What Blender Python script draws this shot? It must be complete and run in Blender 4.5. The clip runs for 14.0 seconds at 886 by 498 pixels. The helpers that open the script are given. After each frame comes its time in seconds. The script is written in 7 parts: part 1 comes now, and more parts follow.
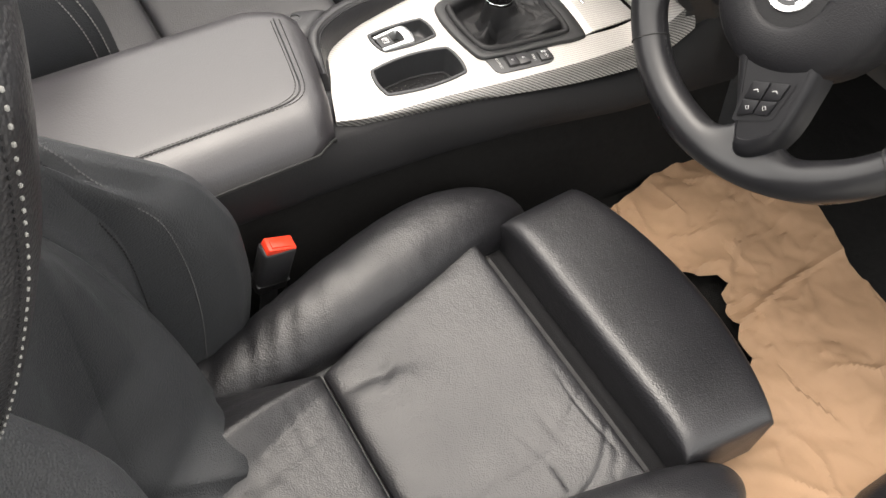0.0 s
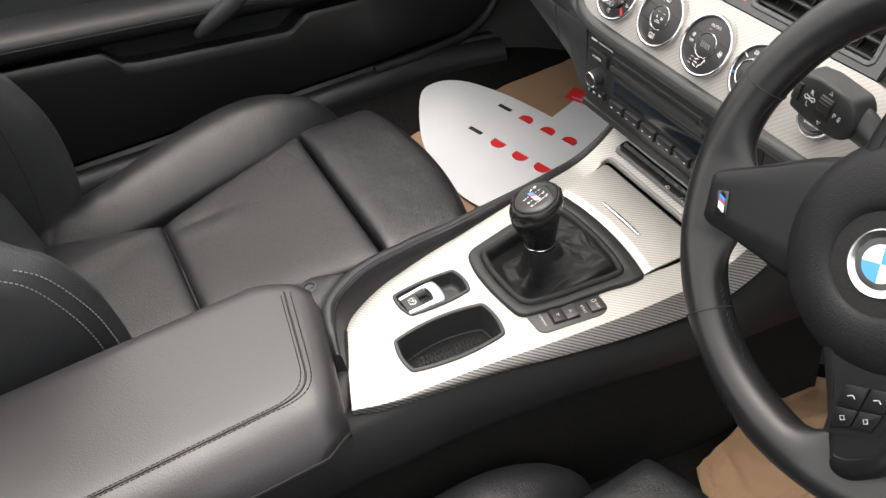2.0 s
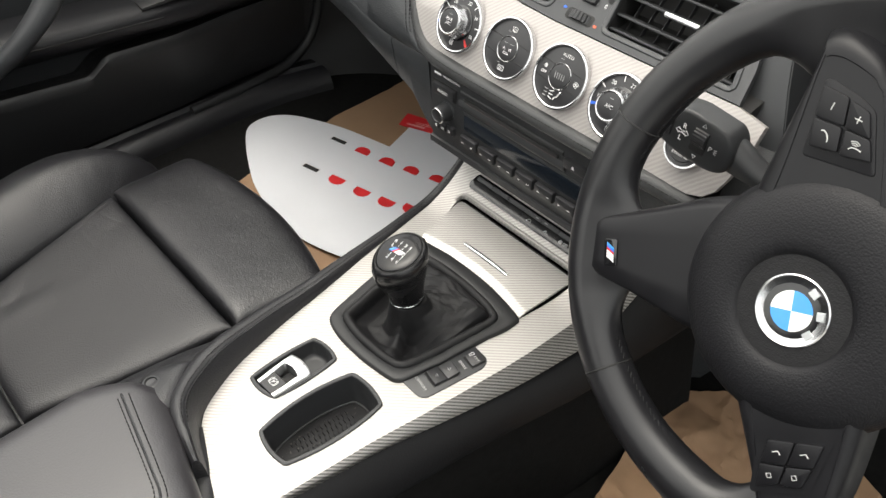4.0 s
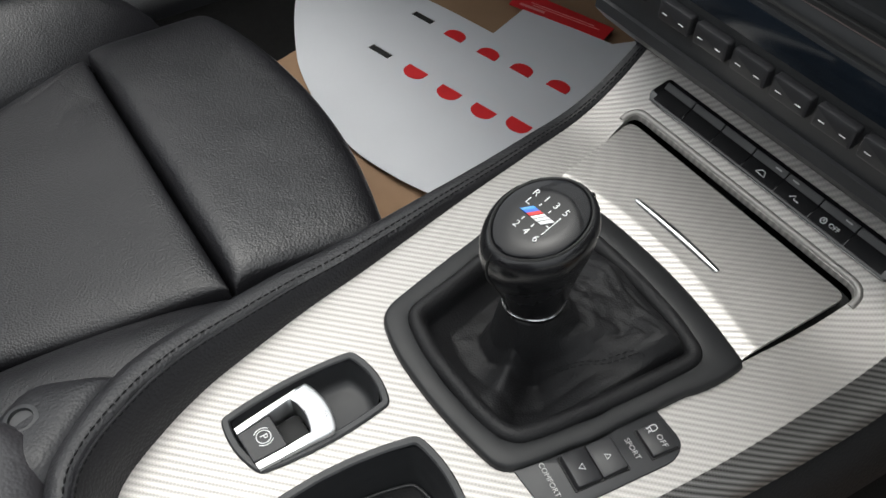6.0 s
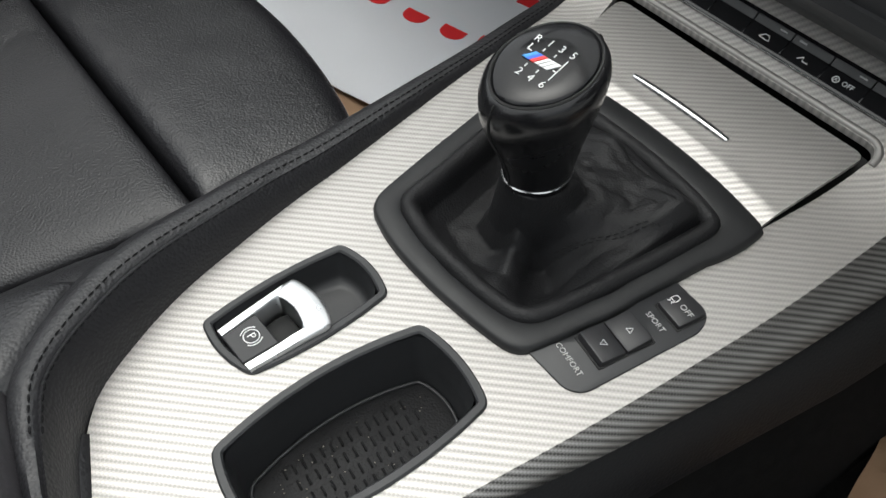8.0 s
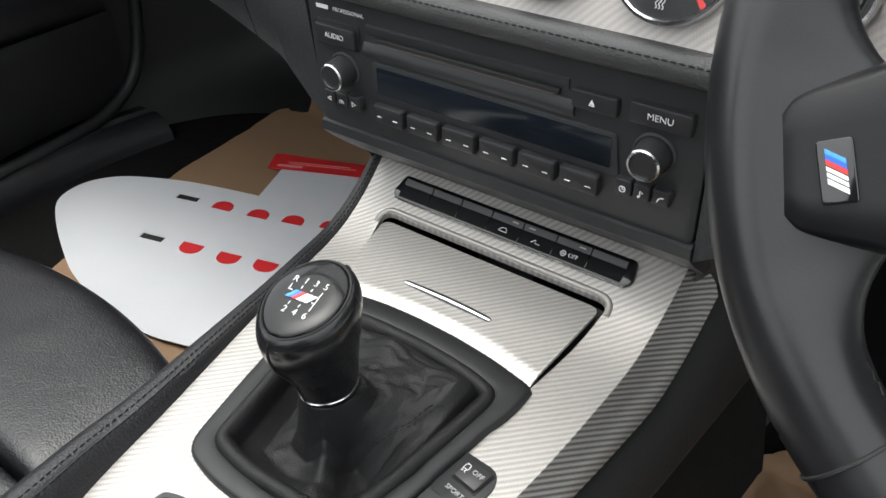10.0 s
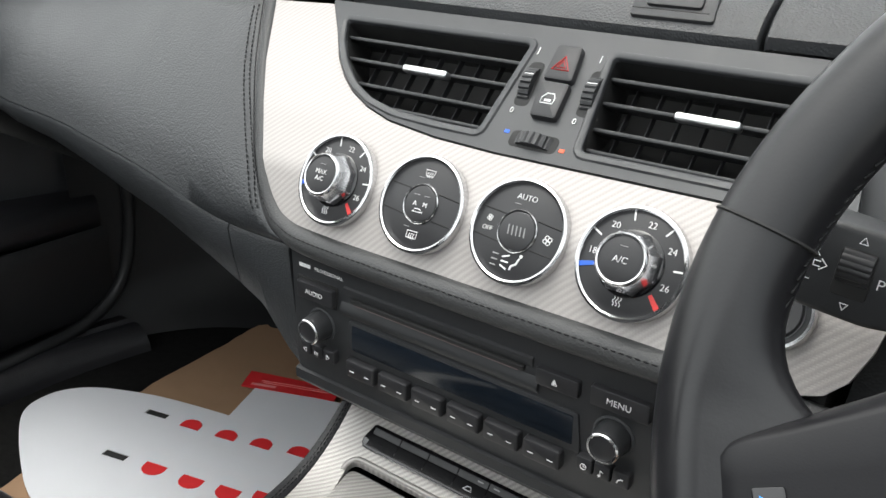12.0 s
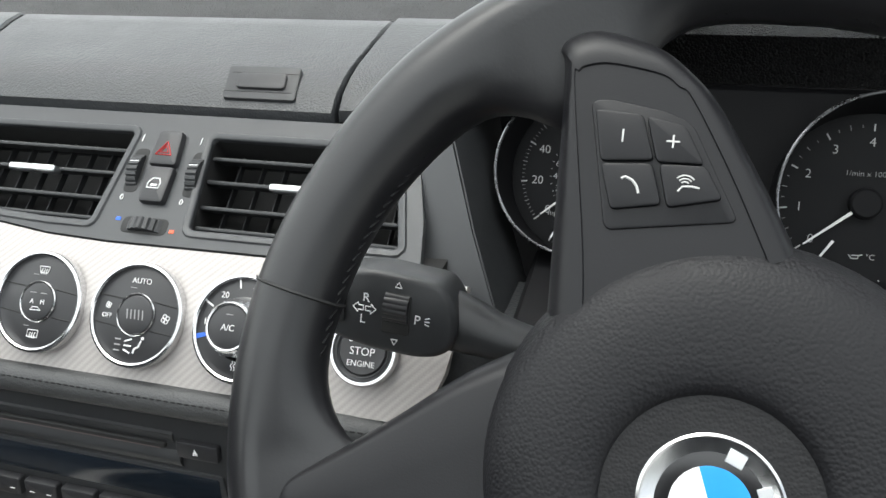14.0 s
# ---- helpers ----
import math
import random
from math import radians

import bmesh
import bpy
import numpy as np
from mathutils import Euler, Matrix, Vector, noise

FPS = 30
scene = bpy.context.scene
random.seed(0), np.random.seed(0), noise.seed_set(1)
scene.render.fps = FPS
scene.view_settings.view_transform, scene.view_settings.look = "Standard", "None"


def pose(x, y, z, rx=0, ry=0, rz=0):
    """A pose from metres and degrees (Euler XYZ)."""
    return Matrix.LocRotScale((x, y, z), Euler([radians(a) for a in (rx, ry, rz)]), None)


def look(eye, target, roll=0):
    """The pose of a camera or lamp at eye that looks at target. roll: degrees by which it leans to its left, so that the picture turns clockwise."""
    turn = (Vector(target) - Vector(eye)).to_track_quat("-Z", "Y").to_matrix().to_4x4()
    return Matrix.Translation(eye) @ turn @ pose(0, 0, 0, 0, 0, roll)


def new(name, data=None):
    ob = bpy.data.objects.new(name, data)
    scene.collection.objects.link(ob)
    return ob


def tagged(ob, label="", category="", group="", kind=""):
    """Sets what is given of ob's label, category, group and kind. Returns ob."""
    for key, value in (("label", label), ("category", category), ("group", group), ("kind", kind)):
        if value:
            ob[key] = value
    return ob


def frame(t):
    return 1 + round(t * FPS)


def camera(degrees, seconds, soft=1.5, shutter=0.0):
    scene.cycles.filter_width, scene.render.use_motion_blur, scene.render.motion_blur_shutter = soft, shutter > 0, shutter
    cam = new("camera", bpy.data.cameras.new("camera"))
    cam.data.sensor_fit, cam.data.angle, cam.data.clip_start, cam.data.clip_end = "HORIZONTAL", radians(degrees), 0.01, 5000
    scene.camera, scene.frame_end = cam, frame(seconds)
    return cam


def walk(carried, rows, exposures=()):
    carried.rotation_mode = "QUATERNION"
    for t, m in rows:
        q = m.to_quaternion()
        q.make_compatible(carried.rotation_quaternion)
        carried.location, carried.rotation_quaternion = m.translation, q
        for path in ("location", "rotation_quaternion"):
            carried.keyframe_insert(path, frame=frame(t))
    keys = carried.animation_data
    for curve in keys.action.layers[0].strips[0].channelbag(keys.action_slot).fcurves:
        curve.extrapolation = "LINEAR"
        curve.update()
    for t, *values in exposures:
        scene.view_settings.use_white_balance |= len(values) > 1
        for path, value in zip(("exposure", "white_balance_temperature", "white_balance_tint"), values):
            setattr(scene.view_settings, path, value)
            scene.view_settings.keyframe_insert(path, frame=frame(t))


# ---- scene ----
cam = camera(56.2, 14.0)
PATH = [
    (0, (0.645, -0.588, 0.905), (-0.32, 0.121, -0.696), 6.8),
    (0.5, (0.619, -0.584, 0.889), (-0.336, 0.148, -0.709), 5.1),
    (1, (0.584, -0.535, 0.9), (-0.573, 0.236, -0.537), 2.2),
    (1.5, (0.547, -0.433, 0.903), (-0.776, 0.147, -0.48), -2.4),
    (2, (0.526, -0.424, 0.895), (-0.801, 0.177, -0.476), -5.8),
    (2.5, (0.451, -0.432, 0.857), (-0.787, 0.41, -0.469), -4.6),
    (2.7, (0.448, -0.424, 0.868), (-0.772, 0.475, -0.437), -5.0),
    (4.8, (0.412, -0.372, 0.879), (-0.64, 0.557, -0.546), 1.0),
    (5, (0.38, -0.322, 0.839), (-0.685, 0.539, -0.617), 2.3),
    (5.5, (0.248, -0.267, 0.686), (-0.878, 0.358, -0.845), -1.5),
    (6, (0.183, -0.257, 0.632), (-0.894, 0.487, -0.88), 1.2),
    (6.5, (0.166, -0.241, 0.613), (-0.893, 0.494, -0.916), 1.4),
    (7, (0.167, -0.272, 0.575), (-0.814, 0.385, -1.04), 2.0),
    (7.5, (0.172, -0.279, 0.572), (-0.821, 0.381, -1.033), 1.7),
    (8, (0.184, -0.274, 0.576), (-0.807, 0.507, -0.976), 0.3),
    (8.5, (0.215, -0.269, 0.59), (-0.85, 0.744, -0.767), -1.7),
    (8.7, (0.207, -0.27, 0.605), (-0.815, 0.819, -0.726), -0.6),
    (10.8, (0.255, -0.279, 0.633), (-0.749, 1.046, -0.479), -2.9),
    (11, (0.249, -0.281, 0.64), (-0.768, 1.078, -0.418), -2.4),
    (11.5, (0.243, -0.267, 0.655), (-0.813, 1.162, -0.263), -0.8),
    (12, (0.241, -0.265, 0.663), (-0.848, 1.204, -0.148), 0.8),
    (12.5, (0.248, -0.271, 0.674), (-0.792, 1.275, -0.052), 1.3),
    (13, (0.262, -0.272, 0.678), (-0.644, 1.381, 0.008), 1.0),
    (13.5, (0.285, -0.27, 0.682), (-0.456, 1.459, 0.001), -0.0),
    (14, (0.312, -0.261, 0.684), (-0.24, 1.531, -0.014), -0.5),
]
EXPOSURE = [(0.0, 1.85, 7100, 10), (0.5, 2.3, 7150, 10), (1.0, 2.0, 7100, 10), (1.5, 1.6, 7000, 9), (2.7, 1.25, 6950, 8), (5.0, 1.2, 6700, 6), (6.0, 0.6, 6450, 6), (6.5, 0.78, 6450, 6), (7.5, 0.53, 6500, 5), (8.7, 0.7, 6350, 5), (11.0, 1.47, 6600, 6), (12.5, 1.08, 6450, 5), (13.5, 1.08, 6450, 4), (14.0, 1.3, 6400, 4)]
walk(cam, [(t, look(eye, target, roll)) for t, eye, target, roll in PATH], EXPOSURE)

# ---- light: an overcast sky over the open roof ----
SUN_UP, SUN_TURN = 76.0, -95.0
world = bpy.data.worlds.new("overcast_sky")
scene.world = world
world.use_nodes = True
wn, wl = world.node_tree.nodes, world.node_tree.links
sky = wn.new("ShaderNodeTexSky")
sky.sky_type, sky.sun_disc = "NISHITA", False
sky.sun_elevation, sky.sun_rotation = radians(SUN_UP), radians(SUN_TURN)
sky.air_density, sky.dust_density, sky.ozone_density = 1.0, 4.0, 0.3
grey = wn.new("ShaderNodeHueSaturation")
grey.inputs["Saturation"].default_value = 0.25
wl.new(sky.outputs["Color"], grey.inputs["Color"])
wl.new(grey.outputs["Color"], wn["Background"].inputs["Color"])
wn["Background"].inputs["Strength"].default_value = 0.15
sun = new("sun", bpy.data.lights.new("sun", "SUN"))
sun.data.energy, sun.data.angle, sun.data.color = 1.3, radians(160), (1.0, 0.97, 0.93)
SUN_WAY = Vector((math.sin(radians(SUN_TURN)) * math.cos(radians(SUN_UP)), math.cos(radians(SUN_TURN)) * math.cos(radians(SUN_UP)), math.sin(radians(SUN_UP))))
sun.matrix_world = look(SUN_WAY * 10, (0, 0, 0))


# ---- materials ----
def surface(name, base, rough, metal=0.0, grain=None, blotch=None, coat=0.0, spec=0.5, weave=None):
    """grain: list of (kind, cells per metre, strength, depth); blotch: (per metre, colour swing, roughness swing)."""
    m = bpy.data.materials.new(name)
    m.use_nodes = True
    n, l = m.node_tree.nodes, m.node_tree.links
    b = n["Principled BSDF"]
    b.inputs["Base Color"].default_value = (*base, 1)
    b.inputs["Roughness"].default_value, b.inputs["Metallic"].default_value = rough, metal
    b.inputs["Specular IOR Level"].default_value = spec
    b.inputs["Coat Weight"].default_value = coat
    b.inputs["Coat Roughness"].default_value = 0.08
    tc = n.new("ShaderNodeTexCoord")
    if blotch:
        scale, colour, swing = blotch
        t = n.new("ShaderNodeTexNoise")
        t.inputs["Scale"].default_value, t.inputs["Detail"].default_value = scale, 6
        l.new(tc.outputs["Object"], t.inputs["Vector"])
        mix = n.new("ShaderNodeMix")
        mix.data_type = "RGBA"
        mix.inputs["A"].default_value = (*[c * (1 - colour) for c in base], 1)
        mix.inputs["B"].default_value = (*[min(1, c * (1 + colour)) for c in base], 1)
        l.new(t.outputs["Fac"], mix.inputs["Factor"])
        l.new(mix.outputs["Result"], b.inputs["Base Color"])
        r = n.new("ShaderNodeMapRange")
        r.inputs["From Min"].default_value, r.inputs["From Max"].default_value = 0.3, 0.7
        r.inputs["To Min"].default_value, r.inputs["To Max"].default_value = max(0.02, rough - swing), min(1, rough + swing)
        l.new(t.outputs["Fac"], r.inputs["Value"])
        l.new(r.outputs["Result"], b.inputs["Roughness"])
    last = None
    for kind, scale, strength, depth in grain or ():
        t = n.new("ShaderNodeTexVoronoi" if kind == "cells" else "ShaderNodeTexNoise")
        t.inputs["Scale"].default_value = scale
        if kind == "crease":
            t.noise_type = "RIDGED_MULTIFRACTAL"
            t.inputs["Detail"].default_value, t.inputs["Distortion"].default_value = 3, 0.6
        elif kind == "cells":
            t.feature = "SMOOTH_F1"
            t.inputs["Smoothness"].default_value = 0.4
        else:
            t.inputs["Detail"].default_value = 5
        l.new(tc.outputs["Object"], t.inputs["Vector"])
        bump = n.new("ShaderNodeBump")
        bump.invert = kind in ("cells", "crease")
        bump.inputs["Strength"].default_value, bump.inputs["Distance"].default_value = strength, depth
        l.new(t.outputs["Distance" if kind == "cells" else "Fac"], bump.inputs["Height"])
        if last:
            l.new(last.outputs["Normal"], bump.inputs["Normal"])
        last = bump
    if weave:
        pitch, low, high, w_strength = weave
        sep = n.new("ShaderNodeSeparateXYZ")
        l.new(tc.outputs["UV"], sep.inputs["Vector"])

        def op(kind, a, c=None):
            q = n.new("ShaderNodeMath")
            q.operation = kind
            for i, v in enumerate((a, c)):
                if v is None:
                    continue
                if isinstance(v, (int, float)):
                    q.inputs[i].default_value = v
                else:
                    l.new(v, q.inputs[i])
            return q.outputs[0]
        steps = []
        for axis in ("X", "Y"):
            q = op("DIVIDE", sep.outputs[axis], pitch)
            steps.append((q, op("ADD", op("MULTIPLY", op("FLOOR", q), 0.75), op("MULTIPLY", q, 0.25))))
        (u, us_), (v, vs_) = steps
        rise = op("MULTIPLY", op("PINGPONG", op("SUBTRACT", us_, vs_), 2.0), 0.5)
        fine = op("MULTIPLY", op("PINGPONG", op("MULTIPLY", v, 2.0), 1.0), 0.12)
        height = op("ADD", rise, fine)
        mix = n.new("ShaderNodeMix")
        mix.data_type = "RGBA"
        mix.inputs["A"].default_value, mix.inputs["B"].default_value = (*low, 1), (*high, 1)
        l.new(rise, mix.inputs["Factor"])
        l.new(mix.outputs["Result"], b.inputs["Base Color"])
        rr = n.new("ShaderNodeMapRange")
        rr.inputs["To Min"].default_value, rr.inputs["To Max"].default_value = rough + 0.12, rough - 0.05
        l.new(rise, rr.inputs["Value"])
        l.new(rr.outputs["Result"], b.inputs["Roughness"])
        bump = n.new("ShaderNodeBump")
        bump.inputs["Strength"].default_value, bump.inputs["Distance"].default_value = w_strength, 0.0005
        l.new(height, bump.inputs["Height"])
        last = bump
    if last:
        l.new(last.outputs["Normal"], b.inputs["Normal"])
    return m


LEATHER = surface("black_leather", (0.014, 0.014, 0.016), 0.42, spec=0.50, grain=[("noise", 30, 0.14, 0.003), ("noise", 240, 0.1, 0.0006), ("cells", 620, 0.38, 0.0007)], blotch=(12, 0.25, 0.05))
# armrest leather; the purplish sky sheen is partly put into its lighter colour
ARM_LEATHER = surface("sheen_armrest_leather", (0.026, 0.0245, 0.0275), 0.36, spec=0.72, grain=[("noise", 30, 0.10, 0.003), ("cells", 620, 0.24, 0.0006)], blotch=(12, 0.25, 0.06))
HIDE = surface("black_seat_leather", (0.012, 0.012, 0.0138), 0.39, spec=0.50, grain=[("noise", 9, 0.40, 0.012), ("noise", 36, 0.10, 0.004), ("crease", 16, 0.30, 0.0020), ("crease", 60, 0.16, 0.0008), ("cells", 640, 0.46, 0.0007)], blotch=(12, 0.25, 0.05))
CALM_HIDE = surface("smooth_seat_leather", (0.0125, 0.0125, 0.0145), 0.40, spec=0.50, grain=[("noise", 8, 0.25, 0.010), ("crease", 18, 0.20, 0.0018), ("cells", 640, 0.48, 0.0007)], blotch=(12, 0.25, 0.05))
BACK_LEATHER = surface("dull_backrest_leather", (0.026, 0.028, 0.031), 0.48, spec=0.5, grain=[("noise", 9, 0.2, 0.010), ("noise", 40, 0.10, 0.003), ("cells", 640, 0.55, 0.0009)], blotch=(14, 0.22, 0.06))
SIDE_VINYL = surface("matt_black_vinyl", (0.010, 0.010, 0.011), 0.55, spec=0.24, grain=[("noise", 30, 0.14, 0.003), ("cells", 620, 0.3, 0.0006)], blotch=(12, 0.25, 0.05))
SMOOTH_LEATHER = surface("smooth_black_leather", (0.013, 0.013, 0.015), 0.35, spec=0.55, grain=[("noise", 14, 0.25, 0.008), ("noise", 40, 0.14, 0.002), ("cells", 600, 0.4, 0.0007)], blotch=(12, 0.25, 0.06))
RIM_LEATHER = surface("worn_rim_leather", (0.012, 0.012, 0.0135), 0.34, spec=0.50, grain=[("noise", 60, 0.1, 0.001), ("noise", 900, 0.14, 0.0003)], blotch=(30, 0.25, 0.07))
BOOT_LEATHER = surface("soft_gaiter_leather", (0.008, 0.008, 0.009), 0.60, spec=0.34, grain=[("noise", 60, 0.3, 0.003), ("crease", 90, 0.2, 0.001), ("cells", 900, 0.35, 0.0005)], blotch=(60, 0.3, 0.06))
WHEEL_PLASTIC = surface("satin_black_plastic", (0.009, 0.009, 0.0105), 0.38, spec=0.27, grain=[("noise", 1500, 0.2, 0.0002)], blotch=(60, 0.2, 0.06))
KNOB_LEATHER = surface("polished_knob_leather", (0.009, 0.009, 0.010), 0.24, spec=0.5, grain=[("noise", 60, 0.1, 0.001), ("noise", 900, 0.12, 0.0003)], blotch=(40, 0.25, 0.07))
DIAL_BLACK = surface("gauge_black", (0.006, 0.006, 0.007), 0.6, spec=0.2, blotch=(60, 0.2, 0.05))
SOFT = surface("moulded_dash_skin", (0.029, 0.031, 0.0335), 0.40, spec=0.55, grain=[("cells", 720, 0.48, 0.0006), ("noise", 260, 0.28, 0.0008)], blotch=(30, 0.2, 0.04))
DECK = surface("ribbed_deck", (0.014, 0.014, 0.015), 0.6, spec=0.35, grain=[("cells", 700, 1.0, 0.0015)], blotch=(30, 0.2, 0.04))
ROLL = surface("stitched_dash_edge", (0.040, 0.041, 0.042), 0.5, grain=[("cells", 900, 0.5, 0.0005)], blotch=(30, 0.2, 0.06))
HUB_SKIN = surface("airbag_skin", (0.0085, 0.0085, 0.010), 0.50, spec=0.26, grain=[("cells", 800, 0.40, 0.0005), ("noise", 300, 0.08, 0.0004)], blotch=(40, 0.2, 0.04))
PLASTIC = surface("matt_black_plastic", (0.025, 0.026, 0.028), 0.45, grain=[("noise", 1500, 0.25, 0.0002)], blotch=(80, 0.2, 0.06))
GREY_PLASTIC = surface("dark_grey_plastic", (0.040, 0.042, 0.045), 0.42, grain=[("noise", 1500, 0.2, 0.0002)], blotch=(60, 0.15, 0.05))
DARK_PLASTIC = surface("dull_black_plastic", (0.013, 0.0135, 0.0145), 0.48, spec=0.42, grain=[("noise", 1500, 0.25, 0.0002)], blotch=(80, 0.2, 0.06))
BUTTON = surface("button_plastic", (0.021, 0.021, 0.023), 0.42, grain=[("noise", 2500, 0.15, 0.0001)], blotch=(200, 0.15, 0.05))
CAP_GLOSS = surface("smoked_cap", (0.006, 0.006, 0.007), 0.16, spec=0.35, blotch=(90, 0.2, 0.03))
GLOSS = surface("gloss_black", (0.008, 0.008, 0.009), 0.12, coat=0.5, blotch=(90, 0.2, 0.04))
HOLLOW = surface("dark_hollow", (0.012, 0.012, 0.012), 0.7, blotch=(90, 0.2, 0.05))
SCREEN = surface("unlit_display", (0.008, 0.012, 0.018), 0.15, blotch=(30, 0.3, 0.03))
CARPET = surface("black_carpet", (0.010, 0.0098, 0.0096), 1.0, spec=0.1, grain=[("noise", 900, 0.9, 0.002), ("noise", 90, 0.3, 0.004)], blotch=(120, 0.5, 0.0))
CHROME = surface("satin_chrome", (0.66, 0.66, 0.67), 0.20, 1.0, blotch=(200, 0.04, 0.05))
SATIN = surface("satin_silver", (0.72, 0.73, 0.74), 0.32, 1.0, blotch=(150, 0.05, 0.06))
WEAVE = surface("woven_silver_foil", (0.6, 0.6, 0.6), 0.42, 0.66, weave=(0.0012, (0.355, 0.343, 0.327), (0.535, 0.517, 0.495), 0.34))
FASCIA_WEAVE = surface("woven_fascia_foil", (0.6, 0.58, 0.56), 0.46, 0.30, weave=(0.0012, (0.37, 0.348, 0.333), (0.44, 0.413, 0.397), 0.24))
# chrome with a darkened colour, for gauge rings that mostly lie in shade
DARK_CHROME = surface("shaded_chrome", (0.24, 0.24, 0.25), 0.28, 1.0, blotch=(200, 0.1, 0.05))
# the same silver foil, darkened in colour for the shade on its turned-down edge
WEAVE_EDGE = surface("shaded_woven_foil", (0.3, 0.3, 0.3), 0.40, 0.8, weave=(0.00125, (0.08, 0.078, 0.075), (0.40, 0.39, 0.375), 0.5))
PRINT = surface("faded_white_print", (0.50, 0.50, 0.49), 0.5, blotch=(300, 0.06, 0.05))
WHITE = surface("white_print", (0.80, 0.80, 0.80), 0.5, blotch=(300, 0.05, 0.05))
DIM = surface("grey_print", (0.28, 0.28, 0.28), 0.5, blotch=(300, 0.05, 0.05))
RED = surface("red_print", (0.65, 0.03, 0.03), 0.4, blotch=(100, 0.1, 0.05))
CARD_RED = surface("red_card_print", (0.62, 0.025, 0.03), 0.45, blotch=(60, 0.12, 0.05))
BLUE = surface("blue_print", (0.02, 0.12, 0.62), 0.4, blotch=(100, 0.1, 0.05))
SKYBLUE = surface("light_blue_enamel", (0.03, 0.28, 0.75), 0.2, coat=0.5, blotch=(100, 0.06, 0.03))
BUCKLE_RED = surface("buckle_red", (0.75, 0.045, 0.02), 0.35, blotch=(80, 0.08, 0.05))
CARD = surface("white_card", (0.62, 0.63, 0.66), 0.5, grain=[("noise", 400, 0.1, 0.0003)], blotch=(14, 0.05, 0.06))
PAPER = surface("brown_kraft_paper", (0.29, 0.184, 0.112), 0.75, spec=0.25, grain=[("crease", 9, 0.35, 0.006), ("noise", 60, 0.25, 0.002), ("noise", 500, 0.2, 0.0004)], blotch=(18, 0.13, 0.08))
WEBBING = surface("grey_belt_webbing", (0.09, 0.09, 0.08), 0.7, grain=[("noise", 900, 0.5, 0.0005)], blotch=(100, 0.2, 0.05))
STITCH = surface("black_stitching", (0.009, 0.009, 0.010), 0.7, spec=0.2, blotch=(300, 0.3, 0.05))
GREY_STITCH = surface("grey_stitching", (0.085, 0.085, 0.085), 0.6, blotch=(300, 0.3, 0.05))
PALE_STITCH = surface("pale_stitching", (0.21, 0.21, 0.20), 0.6, blotch=(300, 0.3, 0.05))
# assumed pale ground: its tone is there to throw light up into the cabin
GROUND = surface("pale_bounce_ground", (0.30, 0.30, 0.29), 0.9, grain=[("noise", 60, 0.6, 0.01)], blotch=(3, 0.25, 0.05))
PAINT = surface("car_paint", (0.03, 0.03, 0.035), 0.25, coat=1.0, blotch=(5, 0.1, 0.03))
GLASS = bpy.data.materials.new("clear_glass")
GLASS.use_nodes = True
_g = GLASS.node_tree.nodes["Principled BSDF"]
_g.inputs["Transmission Weight"].default_value, _g.inputs["Roughness"].default_value, _g.inputs["IOR"].default_value = 1.0, 0.0, 1.1


# ---- mesh helpers ----
BASE = {}


def thing(name, base, label, category, group="", kind=""):
    ob = new(name)
    ob.location = base
    ob.empty_display_size = 0.02
    BASE[ob.name] = Vector(base)
    return tagged(ob, label, category, group, kind)


def part(name, bm, material, parent=None, label="", m=None, smooth=38, at=None):
    if m is not None:
        bm.transform(m)
    bmesh.ops.recalc_face_normals(bm, faces=bm.faces[:])
    me = bpy.data.meshes.new(name)
    bm.to_mesh(me)
    bm.free()
    me.materials.append(material)
    if smooth:
        for p in me.polygons:
            p.use_smooth = len(p.vertices) <= 4
        me.set_sharp_from_angle(angle=radians(smooth))
    ob = new(name, me)
    if parent is not None:
        ob.parent = parent
        ob.matrix_parent_inverse = Matrix.Translation(-BASE.get(parent.name, Vector((0, 0, 0))))
    if label:
        ob["label"] = label
    return ob


def rounded(points, r, n=5):
    """A closed outline with its corners rounded; r: one radius or one each."""
    out, k = [], len(points)
    for i, p in enumerate(points):
        p, a, b = Vector(p), Vector(points[i - 1]), Vector(points[(i + 1) % k])
        ri = r[i] if isinstance(r, (list, tuple)) else r
        ri = min(ri, 0.48 * (p - a).length, 0.48 * (p - b).length)
        s, e = p + (a - p).normalized() * ri, p + (b - p).normalized() * ri
        for j in range(n + 1):
            t = j / n
            out.append((1 - t) ** 2 * s + 2 * t * (1 - t) * p + t * t * e)
    return [tuple(v) for v in out]


def bulged(corners, bulges, r, n=6):
    """A closed outline whose sides are arcs; bulges: how far each side swells outwards."""
    k, pts, radii = len(corners), [], []
    for i in range(k):
        a, b = Vector(corners[i]), Vector(corners[(i + 1) % k])
        d = b - a
        out = Vector((d.y, -d.x)).normalized() * bulges[i]
        for j in range(n):
            t = j / n
            pts.append(a + d * t + out * 4 * t * (1 - t))
            radii.append(r if j == 0 else 0.3 * d.length / n)
    return rounded(pts, radii, 3)


